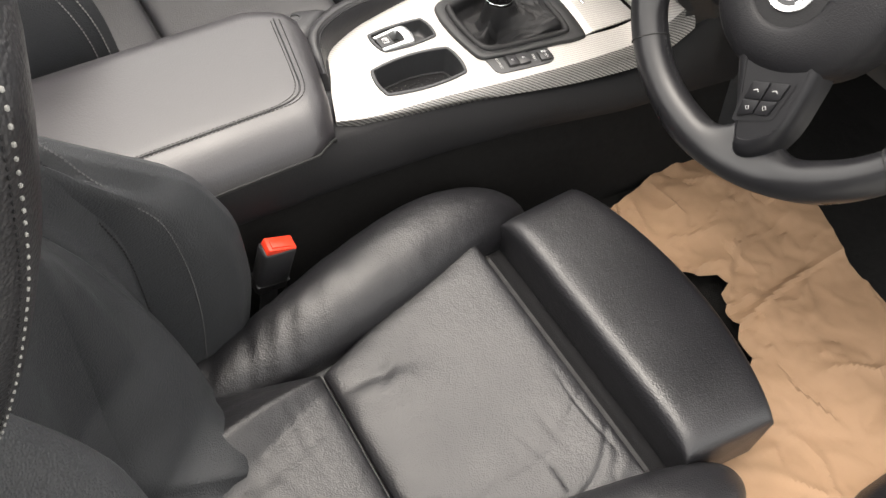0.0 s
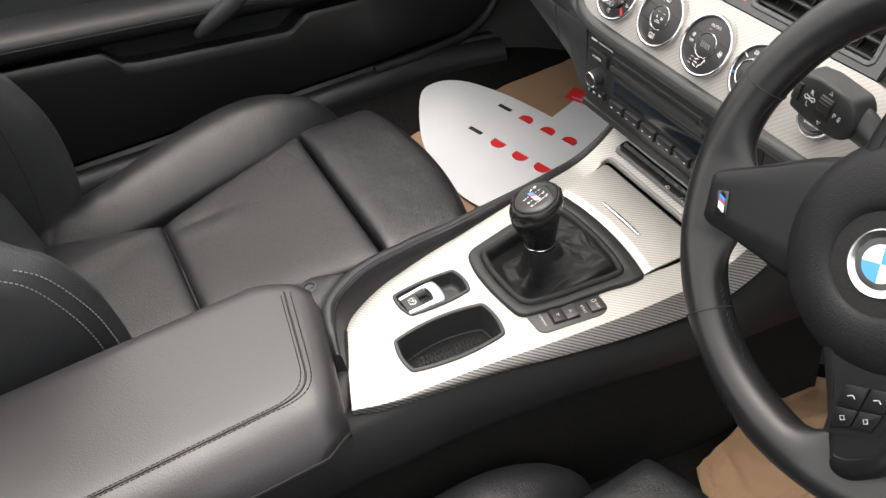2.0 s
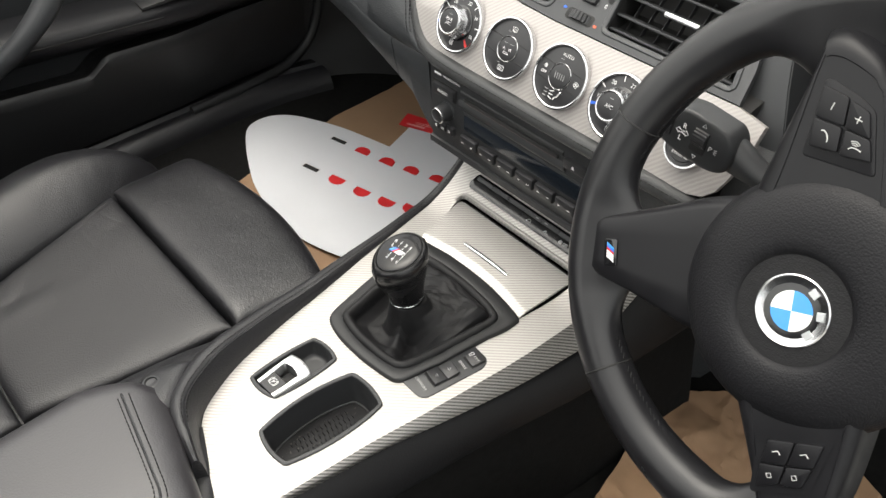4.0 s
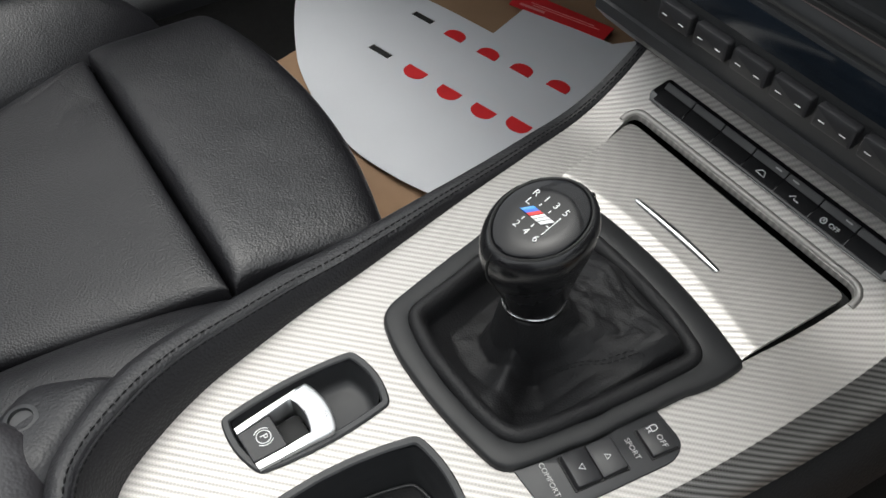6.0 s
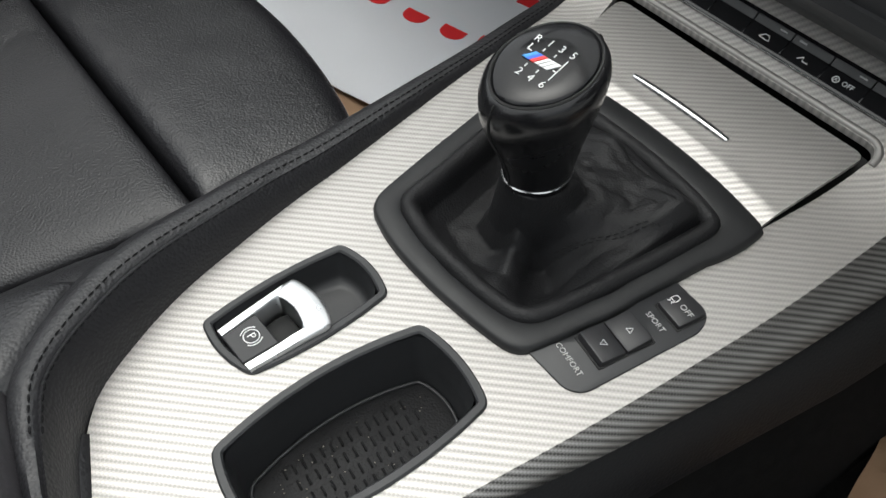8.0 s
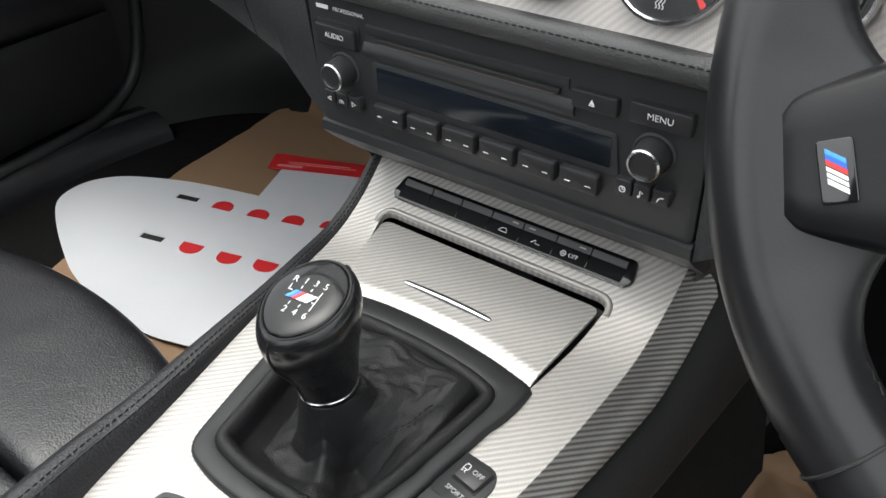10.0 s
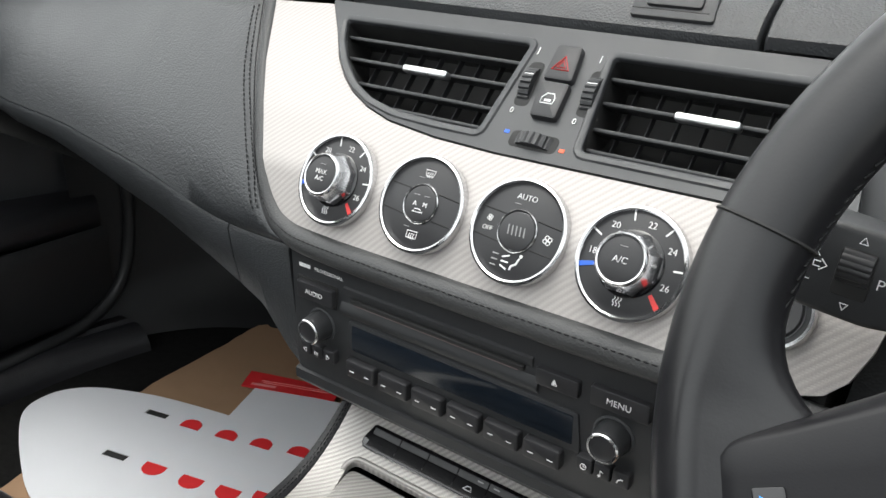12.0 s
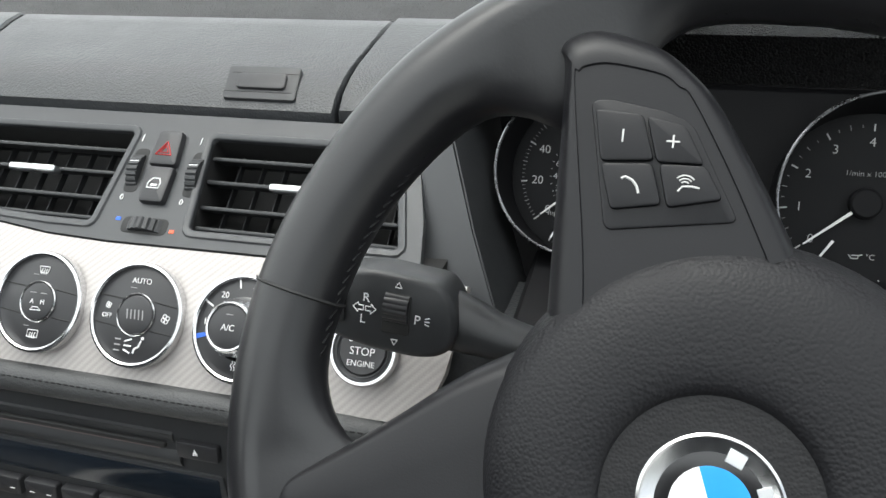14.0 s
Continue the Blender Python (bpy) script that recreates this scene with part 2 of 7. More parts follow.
def inset(loop, d):
    """The outline moved inwards by d (anticlockwise outlines)."""
    out, k = [], len(loop)
    for i in range(k):
        p, a, b = (Vector(loop[j][:2]) for j in (i, i - 1, (i + 1) % k))
        e, g = (p - a), (b - p)
        if e.length < 1e-9:
            e = g
        if g.length < 1e-9:
            g = e
        n1, n2 = Vector((-e.y, e.x)).normalized(), Vector((-g.y, g.x)).normalized()
        h = (n1 + n2)
        h = h.normalized() / max(0.5, math.sqrt(max(0.01, (1 + n1.dot(n2)) / 2))) if h.length > 1e-6 else n1
        out.append(p + h * d)
    for _ in range(4):
        for i in range(k):
            j = (i + 1) % k
            if (out[j] - out[i]).dot(Vector(loop[j][:2]) - Vector(loop[i][:2])) < 0:
                out[i] = out[j] = (out[i] + out[j]) / 2
    return [tuple(p) for p in out]


def loops3(loops, cap0=True, cap1=True, closed=False, bm=None):
    """Joins rings of points of one length into a skin."""
    bm = bm or bmesh.new()
    rings = [[bm.verts.new(p) for p in loop] for loop in loops]
    pairs = list(zip(rings, rings[1:])) + ([(rings[-1], rings[0])] if closed else [])
    for a, b in pairs:
        for i in range(len(a)):
            j = (i + 1) % len(a)
            bm.faces.new((a[i], a[j], b[j], b[i]))
    if cap0 and not closed:
        bm.faces.new(rings[0])
    if cap1 and not closed:
        bm.faces.new(rings[-1][::-1])
    return bm


def prism(loop, z0, z1, b=0.0008, bm=None):
    """A plate on an outline with a rounded upper edge."""
    at = lambda lp, z: [(p[0], p[1], z) for p in lp]
    return loops3([at(loop, z0), at(loop, z1 - b), at(inset(loop, 0.3 * b), z1 - 0.3 * b), at(inset(loop, b), z1)], bm=bm)


def rim(outer, width, z0, z1, b=0.0008, low=None):
    """A ring-shaped frame on an outline; low: the depth to which its inner side reaches."""
    at = lambda lp, z: [(p[0], p[1], z) for p in lp]
    low = z0 if low is None else low
    return loops3([at(outer, z0), at(outer, z1 - b), at(inset(outer, b), z1), at(inset(outer, width - b), z1), at(inset(outer, width), z1 - b), at(inset(outer, width), low)], closed=low == z0, cap0=False, cap1=False)


def revolve(profile, n=40):
    return loops3([[(r * math.cos(2 * math.pi * i / n), r * math.sin(2 * math.pi * i / n), z) for i in range(n)] for r, z in profile])


def rbox(sx, sy, sz, b=0.001, seg=2, m=None, bm=None):
    new_bm = bmesh.new()
    bmesh.ops.create_cube(new_bm, size=1)
    bmesh.ops.scale(new_bm, vec=(sx, sy, sz), verts=new_bm.verts[:])
    bmesh.ops.bevel(new_bm, geom=new_bm.edges[:], offset=min(b, 0.45 * min(sx, sy, sz)), segments=seg, profile=0.5, affect="EDGES")
    if m is not None:
        new_bm.transform(m)
    if bm is None:
        return new_bm
    me = bpy.data.meshes.new("tmp")
    new_bm.to_mesh(me)
    new_bm.free()
    bm.from_mesh(me)
    bpy.data.meshes.remove(me)
    return bm


def spline(points, n):
    """n points on a smooth curve through the given ones (rows of any length)."""
    P = np.array(points, float)
    k = len(P)
    out = []
    for q in np.linspace(0, k - 1, n):
        i = min(int(q), k - 2)
        t = q - i
        p0, p1, p2, p3 = P[max(i - 1, 0)], P[i], P[i + 1], P[min(i + 2, k - 1)]
        out.append(0.5 * (2 * p1 + (p2 - p0) * t + (2 * p0 - 5 * p1 + 4 * p2 - p3) * t * t + (3 * p1 - p0 - 3 * p2 + p3) * t ** 3))
    return np.array(out)


def sausage(rows, n=40, k=20, up=(0, 0, 1), power=2.0, slope=None):
    """A stuffed roll along a curve; rows of x, y, z, half width, half height; slope: a flatter upper side face."""
    C = spline(rows, n)
    loops = []
    for i, c in enumerate(C):
        d = Vector(C[min(i + 1, n - 1)][:3] - C[max(i - 1, 0)][:3]).normalized()
        side = d.cross(Vector(up)).normalized()
        top = side.cross(d).normalized()
        ring = []
        for j in range(k):
            a = 2 * math.pi * j / k
            ca, sa = math.cos(a), math.sin(a)
            p_ = slope if slope and ca > 0 and sa > 0 else power
            f = 1 / (abs(ca) ** p_ + abs(sa) ** p_) ** (1 / p_)
            ring.append(Vector(c[:3]) + side * ca * f * c[3] + top * sa * f * c[4])
        loops.append(ring)
    return loops3(loops)


def tube(points, r, k=6, n=None, closed=False):
    pts = [Vector(p) for p in points]
    loops = []
    for i, p in enumerate(pts):
        a, b = pts[i - 1] if i or closed else p, pts[(i + 1) % len(pts)] if i + 1 < len(pts) or closed else p
        d = (b - a).normalized()
        s = d.cross(Vector((0.12, 0.3, 1))).normalized()
        t = s.cross(d)
        loops.append([p + r * (math.cos(2 * math.pi * j / k) * s + math.sin(2 * math.pi * j / k) * t) for j in range(k)])
    return loops3(loops, closed=closed)


def dashes(points, length, gap, r, bm=None):
    """A seam of small stitches along a line."""
    bm = bm or bmesh.new()
    pts = [Vector(p) for p in points]
    pos = 0.0
    line = []
    total = sum((b - a).length for a, b in zip(pts, pts[1:]))
    def at(s):
        for a, b in zip(pts, pts[1:]):
            L = (b - a).length
            if s <= L:
                return a + (b - a) * (s / max(L, 1e-9))
            s -= L
        return pts[-1].copy()
    while pos + length < total:
        a, b = at(pos), at(pos + length)
        d = (b - a).normalized()
        s = d.cross(Vector((0.1, 0.2, 1))).normalized()
        t = s.cross(d)
        rings = []
        for q, w in ((a, 0.4), (a + (b - a) * 0.2, 1), (a + (b - a) * 0.8, 1), (b, 0.4)):
            rings.append([q + r * w * (math.cos(math.pi * j / 2) * s + math.sin(math.pi * j / 2) * t) for j in range(4)])
        loops3(rings, bm=bm)
        pos += length + gap
    return bm


def pillow(c, h, depth, n=40, m=40, power=4.0, normal=(0, 0, 1), bow=(0, 0, 0, 0), wrinkle=0.0, seed=0.0, scale=20.0, dent=None):
    """A stuffed pad over four corners (round the outline), swelling by h, with sides going down by depth.
    bow: how far each side swells outwards; wrinkle: depth of the creases; dent(u, v): further height."""
    c = [Vector(p) for p in c]
    nv = Vector(normal).normalized()
    mid = sum(c, Vector()) / 4
    def side_out(a, b):
        d = (b - a)
        o = d.cross(nv).normalized()
        return o if o.dot((a + b) / 2 - mid) > 0 else -o
    outs = [side_out(c[i], c[(i + 1) % 4]) for i in range(4)]
    def place(u, v):
        p = c[0] * (1 - u) * (1 - v) + c[1] * u * (1 - v) + c[2] * u * v + c[3] * (1 - u) * v
        p += outs[0] * bow[0] * 4 * u * (1 - u) * (1 - v) + outs[2] * bow[2] * 4 * u * (1 - u) * v
        p += outs[1] * bow[1] * 4 * v * (1 - v) * u + outs[3] * bow[3] * 4 * v * (1 - v) * (1 - u)
        return p
    ease = lambda t: 0.5 - 0.5 * math.cos(math.pi * t)
    us = [0.65 * ease(i / n) + 0.35 * i / n for i in range(n + 1)]
    vs = [0.65 * ease(j / m) + 0.35 * j / m for j in range(m + 1)]
    bm = bmesh.new()
    uvl = bm.loops.layers.uv.new("UVMap")
    grid = []
    for v in vs:
        row = []
        for u in us:
            e = max(0.0, 1 - abs(2 * u - 1) ** power) * max(0.0, 1 - abs(2 * v - 1) ** power)
            z = h * e ** 0.5
            p = place(u, v)
            if wrinkle:
                q = p * scale + Vector((seed, seed * 1.7, 0))
                q += Vector((noise.noise(q * 0.3), noise.noise(q * 0.3 + Vector((5, 2, 8))), 0)) * 0.8
                n1 = abs(noise.noise(Vector((q.x * 0.8 + 0.45 * q.y, q.y * 0.25, 0))))
                n2 = abs(noise.noise(Vector((q.x * 0.3, q.y * 1.1, 4.0))))
                keep = min(1.0, max(0.0, 2.4 * noise.noise(q * 0.16 + Vector((9, 3, 1))) - 0.1))
                z -= wrinkle * min(1.0, e * 1.5) * keep * (max(0.0, 1 - n1 / 0.14) ** 2 + 0.6 * max(0.0, 1 - n2 / 0.12) ** 2)
                z += 0.9 * wrinkle * noise.noise(q * 0.22 + Vector((1, 7, 3))) * min(1.0, e * 1.5)
            if dent:
                z += dent(u, v) * min(1.0, e * 2)
            row.append(bm.verts.new(p + nv * z))
        grid.append(row)
    for j in range(m):
        for i in range(n):
            bm.faces.new((grid[j][i], grid[j][i + 1], grid[j + 1][i + 1], grid[j + 1][i]))
    ring = grid[0][:] + [grid[j][n] for j in range(1, m + 1)] + grid[m][n - 1::-1] + [grid[j][0] for j in range(m - 1, 0, -1)]
    low = [bm.verts.new(v.co - nv * depth) for v in ring]
    for i in range(len(ring)):
        j = (i + 1) % len(ring)
        bm.faces.new((ring[i], ring[j], low[j], low[i]))
    bm.faces.new(low)
    return bm


def sheet(loops, place, down, cuts=(), cuts_x=()):
    """A panel from flat outlines (the first is its edge, the others holes), laid on place(a, b) with a thickness along down."""
    bm = bmesh.new()
    for loop in loops:
        vs = [bm.verts.new((p[0], p[1], 0)) for p in loop]
        for i in range(len(vs)):
            bm.edges.new((vs[i], vs[(i + 1) % len(vs)]))
    bmesh.ops.triangle_fill(bm, use_beauty=True, use_dissolve=False, edges=bm.edges[:], normal=(0, 0, 1))
    for axis, values in ((1, cuts), (0, cuts_x)):
        for c in values:
            co, no = [0, 0, 0], [0, 0, 0]
            co[axis], no[axis] = c, 1
            bmesh.ops.bisect_plane(bm, geom=bm.verts[:] + bm.edges[:] + bm.faces[:], plane_co=co, plane_no=no, dist=1e-7)
    uvl = bm.loops.layers.uv.new("UVMap")
    for f in bm.faces:
        for lp in f.loops:
            lp[uvl].uv = lp.vert.co.xy
    for v in bm.verts:
        v.co = place(v.co.x, v.co.y)
    ret = bmesh.ops.extrude_face_region(bm, geom=bm.faces[:])
    for v in ret["geom"]:
        if isinstance(v, bmesh.types.BMVert):
            v.co += Vector(down)
    return bm


def letters(name, body, size, m, material, parent, label="", depth=0.00015):
    """Writing, or a sign from the font, as a mesh, centred on m."""
    cu = bpy.data.curves.new("tmp_font", "FONT")
    cu.body, cu.size, cu.extrude, cu.align_x, cu.align_y = body, size, depth, "CENTER", "CENTER"
    cu.resolution_u = 3
    cu.offset = -0.010 * size
    tmp = bpy.data.objects.new("tmp_font", cu)
    scene.collection.objects.link(tmp)
    me = bpy.data.meshes.new_from_object(tmp.evaluated_get(bpy.context.evaluated_depsgraph_get()))
    bpy.data.objects.remove(tmp)
    bpy.data.curves.remove(cu)
    bm = bmesh.new()
    bm.from_mesh(me)
    bpy.data.meshes.remove(me)
    return part(name, bm, material, parent, label, m=m, smooth=0)


def T(x, y, z=0.0):
    return Matrix.Translation((x, y, z))


def RZ(a):
    return Matrix.Rotation(radians(a), 4, "Z")


def bar(w, h, d=0.0003):
    """A thin printed bar, flat on its ground."""
    return rbox(w, h, d, 0.0001, 1)

# ---- setting ----
TRIM_Z = 0.28


def trim_z(y):
    """Height of the console's silver panel: level, then sweeping up towards the radio."""
    return TRIM_Z + 0.035 * max(0.0, (y - 0.03) / 0.085) ** 2


def on_trim(x, y, up=0.0):
    """A place on the console panel, with x across, y forwards and z along its normal."""
    slope = math.atan(0.035 * 2 * max(0.0, y - 0.03) / 0.085 ** 2)
    return T(x, y, trim_z(y)) @ Matrix.Rotation(slope, 4, "X") @ T(0, 0, up)


def slab(name, x0, x1, y0, y1, z0, z1, material, label, b=0.004):
    ob = part(name, rbox(x1 - x0, y1 - y0, z1 - z0, b, 2, T((x0 + x1) / 2, (y0 + y1) / 2, (z0 + z1) / 2)), material)
    return tagged(ob, label, name.split("_")[0], kind="structure")


ground = bmesh.new()
bmesh.ops.create_grid(ground, x_segments=8, y_segments=8, size=400)
tagged(part("ground", ground, GROUND, m=T(0, 0, -0.24)), "ground under the car, made pale to bounce light into the cabin", "ground", kind="structure")
slab("floor", -0.82, 0.82, -1.05, 0.52, -0.05, 0.055, CARPET, "black carpeted car floor")
toe = bmesh.new()
sec = [(0.45, 0.045), (0.50, 0.059), (0.62, 0.08), (0.74, 0.24), (0.80, 0.45), (0.84, 0.45), (0.84, -0.05), (0.47, -0.05)]
toe = loops3([[(x, y, z) for y, z in sec] for x in (-0.82, 0.82)])
tagged(part("wall_front", toe, CARPET), "black carpeted toe board rising to the bulkhead", "wall", kind="structure")
slab("wall_rear", -0.80, 0.80, -1.12, -1.05, -0.05, 0.62, CARPET, "black trimmed rear bulkhead behind the seats")

# ---- centre console ----
console = thing("centre_console", (0, -0.3, 0.0), "black leather centre console with silver woven-look trim", "console")
LEFT = [(-0.010, -0.296), (-0.030, -0.281), (-0.045, -0.256), (-0.056, -0.230), (-0.064, -0.200), (-0.072, -0.165), (-0.078, -0.130), (-0.086, -0.090), (-0.094, -0.050), (-0.101, -0.010), (-0.108, 0.030), (-0.113, 0.070), (-0.118, 0.116)]
RIGHT = [(0.073, -0.325), (0.083, -0.290), (0.088, -0.240), (0.093, -0.190), (0.0995, -0.145), (0.1060, -0.093), (0.1120, -0.036), (0.1150, 0.022), (0.1165, 0.070), (0.1180, 0.116)]
band_of = lambda y: float(np.interp(y, [-0.30, -0.24, -0.16, -0.06, 0.05, 0.2], [0.05, 0.34, 0.66, 1.10, 1.45, 1.55]))
left_edge, right_edge = spline(LEFT, 40), spline(RIGHT, 34)
cup_out = bulged([(0.019, -0.257), (0.064, -0.259), (0.070, -0.160), (0.022, -0.158)], [0.004, 0.006, 0.004, 0.007], 0.006)
brk_out = bulged([(-0.036, -0.232), (0.0, -0.228), (0.001, -0.160), (-0.036, -0.161)], [0.0035, 0.003, 0.004, 0.003], 0.005)
boot_out = rounded([(-0.047, -0.1375), (-0.022, -0.1440), (0.012, -0.1445), (0.042, -0.1410), (0.0605, -0.1375), (0.0665, -0.112), (0.0742, -0.058), (0.0805, -0.001), (0.055, 0.0048), (0.024, 0.0085), (-0.009, 0.0095), (-0.039, 0.0078), (-0.0765, 0.0), (-0.0635, -0.060), (-0.0545, -0.106)], [0.010, 0.014, 0.014, 0.014, 0.012, 0.010, 0.02, 0.002, 0.014, 0.014, 0.014, 0.014, 0.002, 0.02, 0.016], 6)
rear_arc = lambda x, y0, half: y0 + 0.0100 * max(0.0, 1 - (x / half) ** 2)
lid_gap = [(x, rear_arc(x, 0.0030, 0.0785)) for x in np.linspace(-0.0765, 0.0785, 15)] + rounded([(0.0785, 0.0032), (0.0855, 0.078), (-0.0905, 0.078), (-0.0765, 0.0032)], [0.001, 0.009, 0.009, 0.001])[6:18]
boot_in = inset(boot_out, 0.003)
console_hole = [p for p in lid_gap if p[1] > 0.016] + [p for p in boot_in[len(boot_in) * 12 // 15 + 4:] + boot_in[:len(boot_in) * 7 // 15] if p[1] < -0.004]
outline = [tuple(p) for p in right_edge] + [tuple(p) for p in left_edge[::-1]]
cuts = [0.03 + 0.0075 * i for i in range(12)]
bm = sheet([outline, inset(cup_out, 0.001), inset(brk_out, 0.001), console_hole], lambda a, b: Vector((a, b, trim_z(b))), (0, 0, -0.004), cuts)
trim = part("trim_panel", bm, WEAVE, console, "silver woven-look trim panel", smooth=30)

# turned-down edge of the trim; its shade is painted into the foil colour
bm = bmesh.new()
uvl = bm.loops.layers.uv.new("UVMap")
rings = []
for i, (x, y) in enumerate(right_edge):
    k = band_of(y)
    z = trim_z(y)
    rings.append([bm.verts.new((x, y, z)), bm.verts.new((x + 0.005 * k, y, z - 0.003 * k)), bm.verts.new((x + 0.010 * k, y, z - 0.009 * k)), bm.verts.new((x + 0.012 * k, y, z - 0.015 * k)), bm.verts.new((x, y, z - 0.02))])
for a, b in zip(rings, rings[1:]):
    for j in range(4):
        f = bm.faces.new((a[j], a[j + 1], b[j + 1], b[j]))
        for lp in f.loops:
            lp[uvl].uv = (lp.vert.co.x - lp.vert.co.z, lp.vert.co.y)
part("edge_band", bm, WEAVE_EDGE, console, "silver woven-look trim edge turned down, its shade put into the colour", smooth=60)


LOWER = (0.215, 0.221, 0.214, 0.210, 0.200)


def lower_line(y):
    """Height of the lower edge of the console's side leather."""
    return float(np.interp(y, [-1.0, -0.45, -0.225, -0.05, 0.2], LOWER))


# side of the console towards the driver: leather above, carpet below
def flank(pts, name, mat, label):
    part(name, loops3(pts, cap0=True, cap1=True), mat, console, label, smooth=50)


ys = np.linspace(-1.03, 0.20, 60)
rx = lambda y: float(np.interp(y, [-1.03, -0.35, -0.325] + [p[1] for p in RIGHT[1:]] + [0.2], [0.100, 0.097, 0.0885] + [p[0] + max(0.0035, 0.012 * band_of(p[1]) - 0.003) for p in RIGHT[1:]] + [0.15]))
low_x = lambda y: float(np.interp(y, [-1.03, -0.45, -0.35, -0.29, -0.24, -0.19, -0.10, 0.022, 0.2], [0.113, 0.111, 0.110, 0.110, 0.1115, 0.1145, 0.1265, 0.148, 0.163]))
top_r = lambda y: float(np.interp(y, [-1.03, -0.40, -0.33, -0.28], [0.286, 0.286, 0.276, 0.266])) if y < -0.28 else trim_z(y) - 0.015 * band_of(y) - 0.0045
flank([[(rx(y) - 0.03, y, top_r(y) - 0.004), (rx(y) - 0.004, y, top_r(y)), (rx(y) + 0.003, y, top_r(y) - 0.005), (low_x(y), y, lower_line(y) + 0.010), (low_x(y) - 0.002, y, lower_line(y)), (rx(y) - 0.03, y, lower_line(y))] for y in ys], "side_cover", SIDE_VINYL, "matt black side cover")
flank([[(rx(y) - 0.03, y, lower_line(y) + 0.01), (low_x(y) - 0.006, y, lower_line(y) + 0.002), (low_x(y) + 0.011, y, 0.08), (low_x(y) + 0.021, y, -0.004), (rx(y) - 0.03, y, -0.004)] for y in ys], "tunnel_side", CARPET, "black carpeted tunnel side")
# towards the passenger
lx = lambda y: float(np.interp(y, [-1.03, -0.36, -0.30] + [p[1] for p in LEFT[3:]] + [0.2], [-0.105, -0.100, -0.088] + [p[0] - 0.008 - 0.018 * min(1.0, max(0.0, (0.06 - p[1]) / 0.25)) for p in LEFT[3:]] + [-0.128]))
inner = lambda y: float(np.interp(y, [-0.325] + [p[1] for p in LEFT] , [0.03] + [p[0] for p in LEFT]))
side_ring = lambda y: [(lx(y) + 0.03, y, 0.265 if y > -0.32 else 0.285), (lx(y), y, 0.262 if y > -0.32 else 0.285), (lx(y) - 0.014, y, 0.15), (lx(y) - 0.03, y, -0.004), (lx(y) + 0.03, y, -0.004)]
flank([side_ring(y) for y in ys], "tunnel_side", CARPET, "black carpeted tunnel side")
edge = spline([(0.030, -0.3105)] + LEFT, 60)
rows_b, seam_a, seam_b = [], [], []
for i, (x, y) in enumerate(edge):
    d = Vector(edge[min(i + 1, 59)] - edge[max(i - 1, 0)]).normalized()
    o = Vector((-d.y, d.x))
    k = i / 59
    w = float(np.interp(k, [0, 0.1, 0.25, 0.45, 0.7, 1], [0.010, 0.022, 0.030, 0.024, 0.014, 0.008]))
    h = float(np.interp(k, [0, 0.12, 0.3, 0.5, 0.75, 1], [0.026, 0.031, 0.024, 0.012, 0.0035, 0.0015]))
    z = trim_z(y)
    at = lambda f, e: (x + o.x * w * f, y + o.y * w * f, z + e)
    rows_b.append([at(-0.03, -0.012), at(0.0, 0.0005), at(0.05, 0.35 * h), at(0.14, 0.75 * h), at(0.28, 0.96 * h), at(0.34, 0.93 * h), at(0.40, 1.0 * h), at(0.62, 1.03 * h), at(0.85, 0.93 * h), at(0.97, 0.70 * h), at(1.05, 0.2 * h - 0.01), at(1.25, -0.13), at(0.2, -0.13)])
    seam_a.append(Vector(at(0.25, 0.96 * h + 0.0002)))
    seam_b.append(Vector(at(0.45, 1.02 * h + 0.0002)))
flank(rows_b, "border", LEATHER, "raised black leather border with a double seam")
part("stitching", dashes(seam_a[4:], 0.0030, 0.0012, 0.00045), STITCH, console, smooth=0)
part("stitching", dashes(seam_b[4:], 0.0030, 0.0012, 0.00045), STITCH, console, smooth=0)
part("border_flap", pillow([(-0.052, -0.352, 0.297), (-0.030, -0.306, 0.302), (-0.070, -0.262, 0.298), (-0.094, -0.300, 0.288)], 0.012, 0.05, 20, 20, 4, (-0.1, 0, 1)), LEATHER, console, "black leather corner by the armrest")
part("front_filler", sausage([(-0.020, -0.300, 0.274, 0.012, 0.012), (0.030, -0.318, 0.270, 0.013, 0.012), (0.066, -0.336, 0.264, 0.012, 0.012)], 20, 14), LEATHER, console, "black leather edge in front of the armrest", smooth=80)
# small round plug where the border meets the armrest
part("plug", revolve([(0.0075, -0.004), (0.0075, 0.001), (0.0055, 0.0016), (0.005, 0.0), (0.0, -0.0005)][:-1], 24), PLASTIC, console, m=T(-0.066, -0.306, 0.3075))

# ---- armrest ----
arm = thing("armrest", (0, -0.5, 0.285), "black leather armrest lid with double-stitched edges", "armrest")


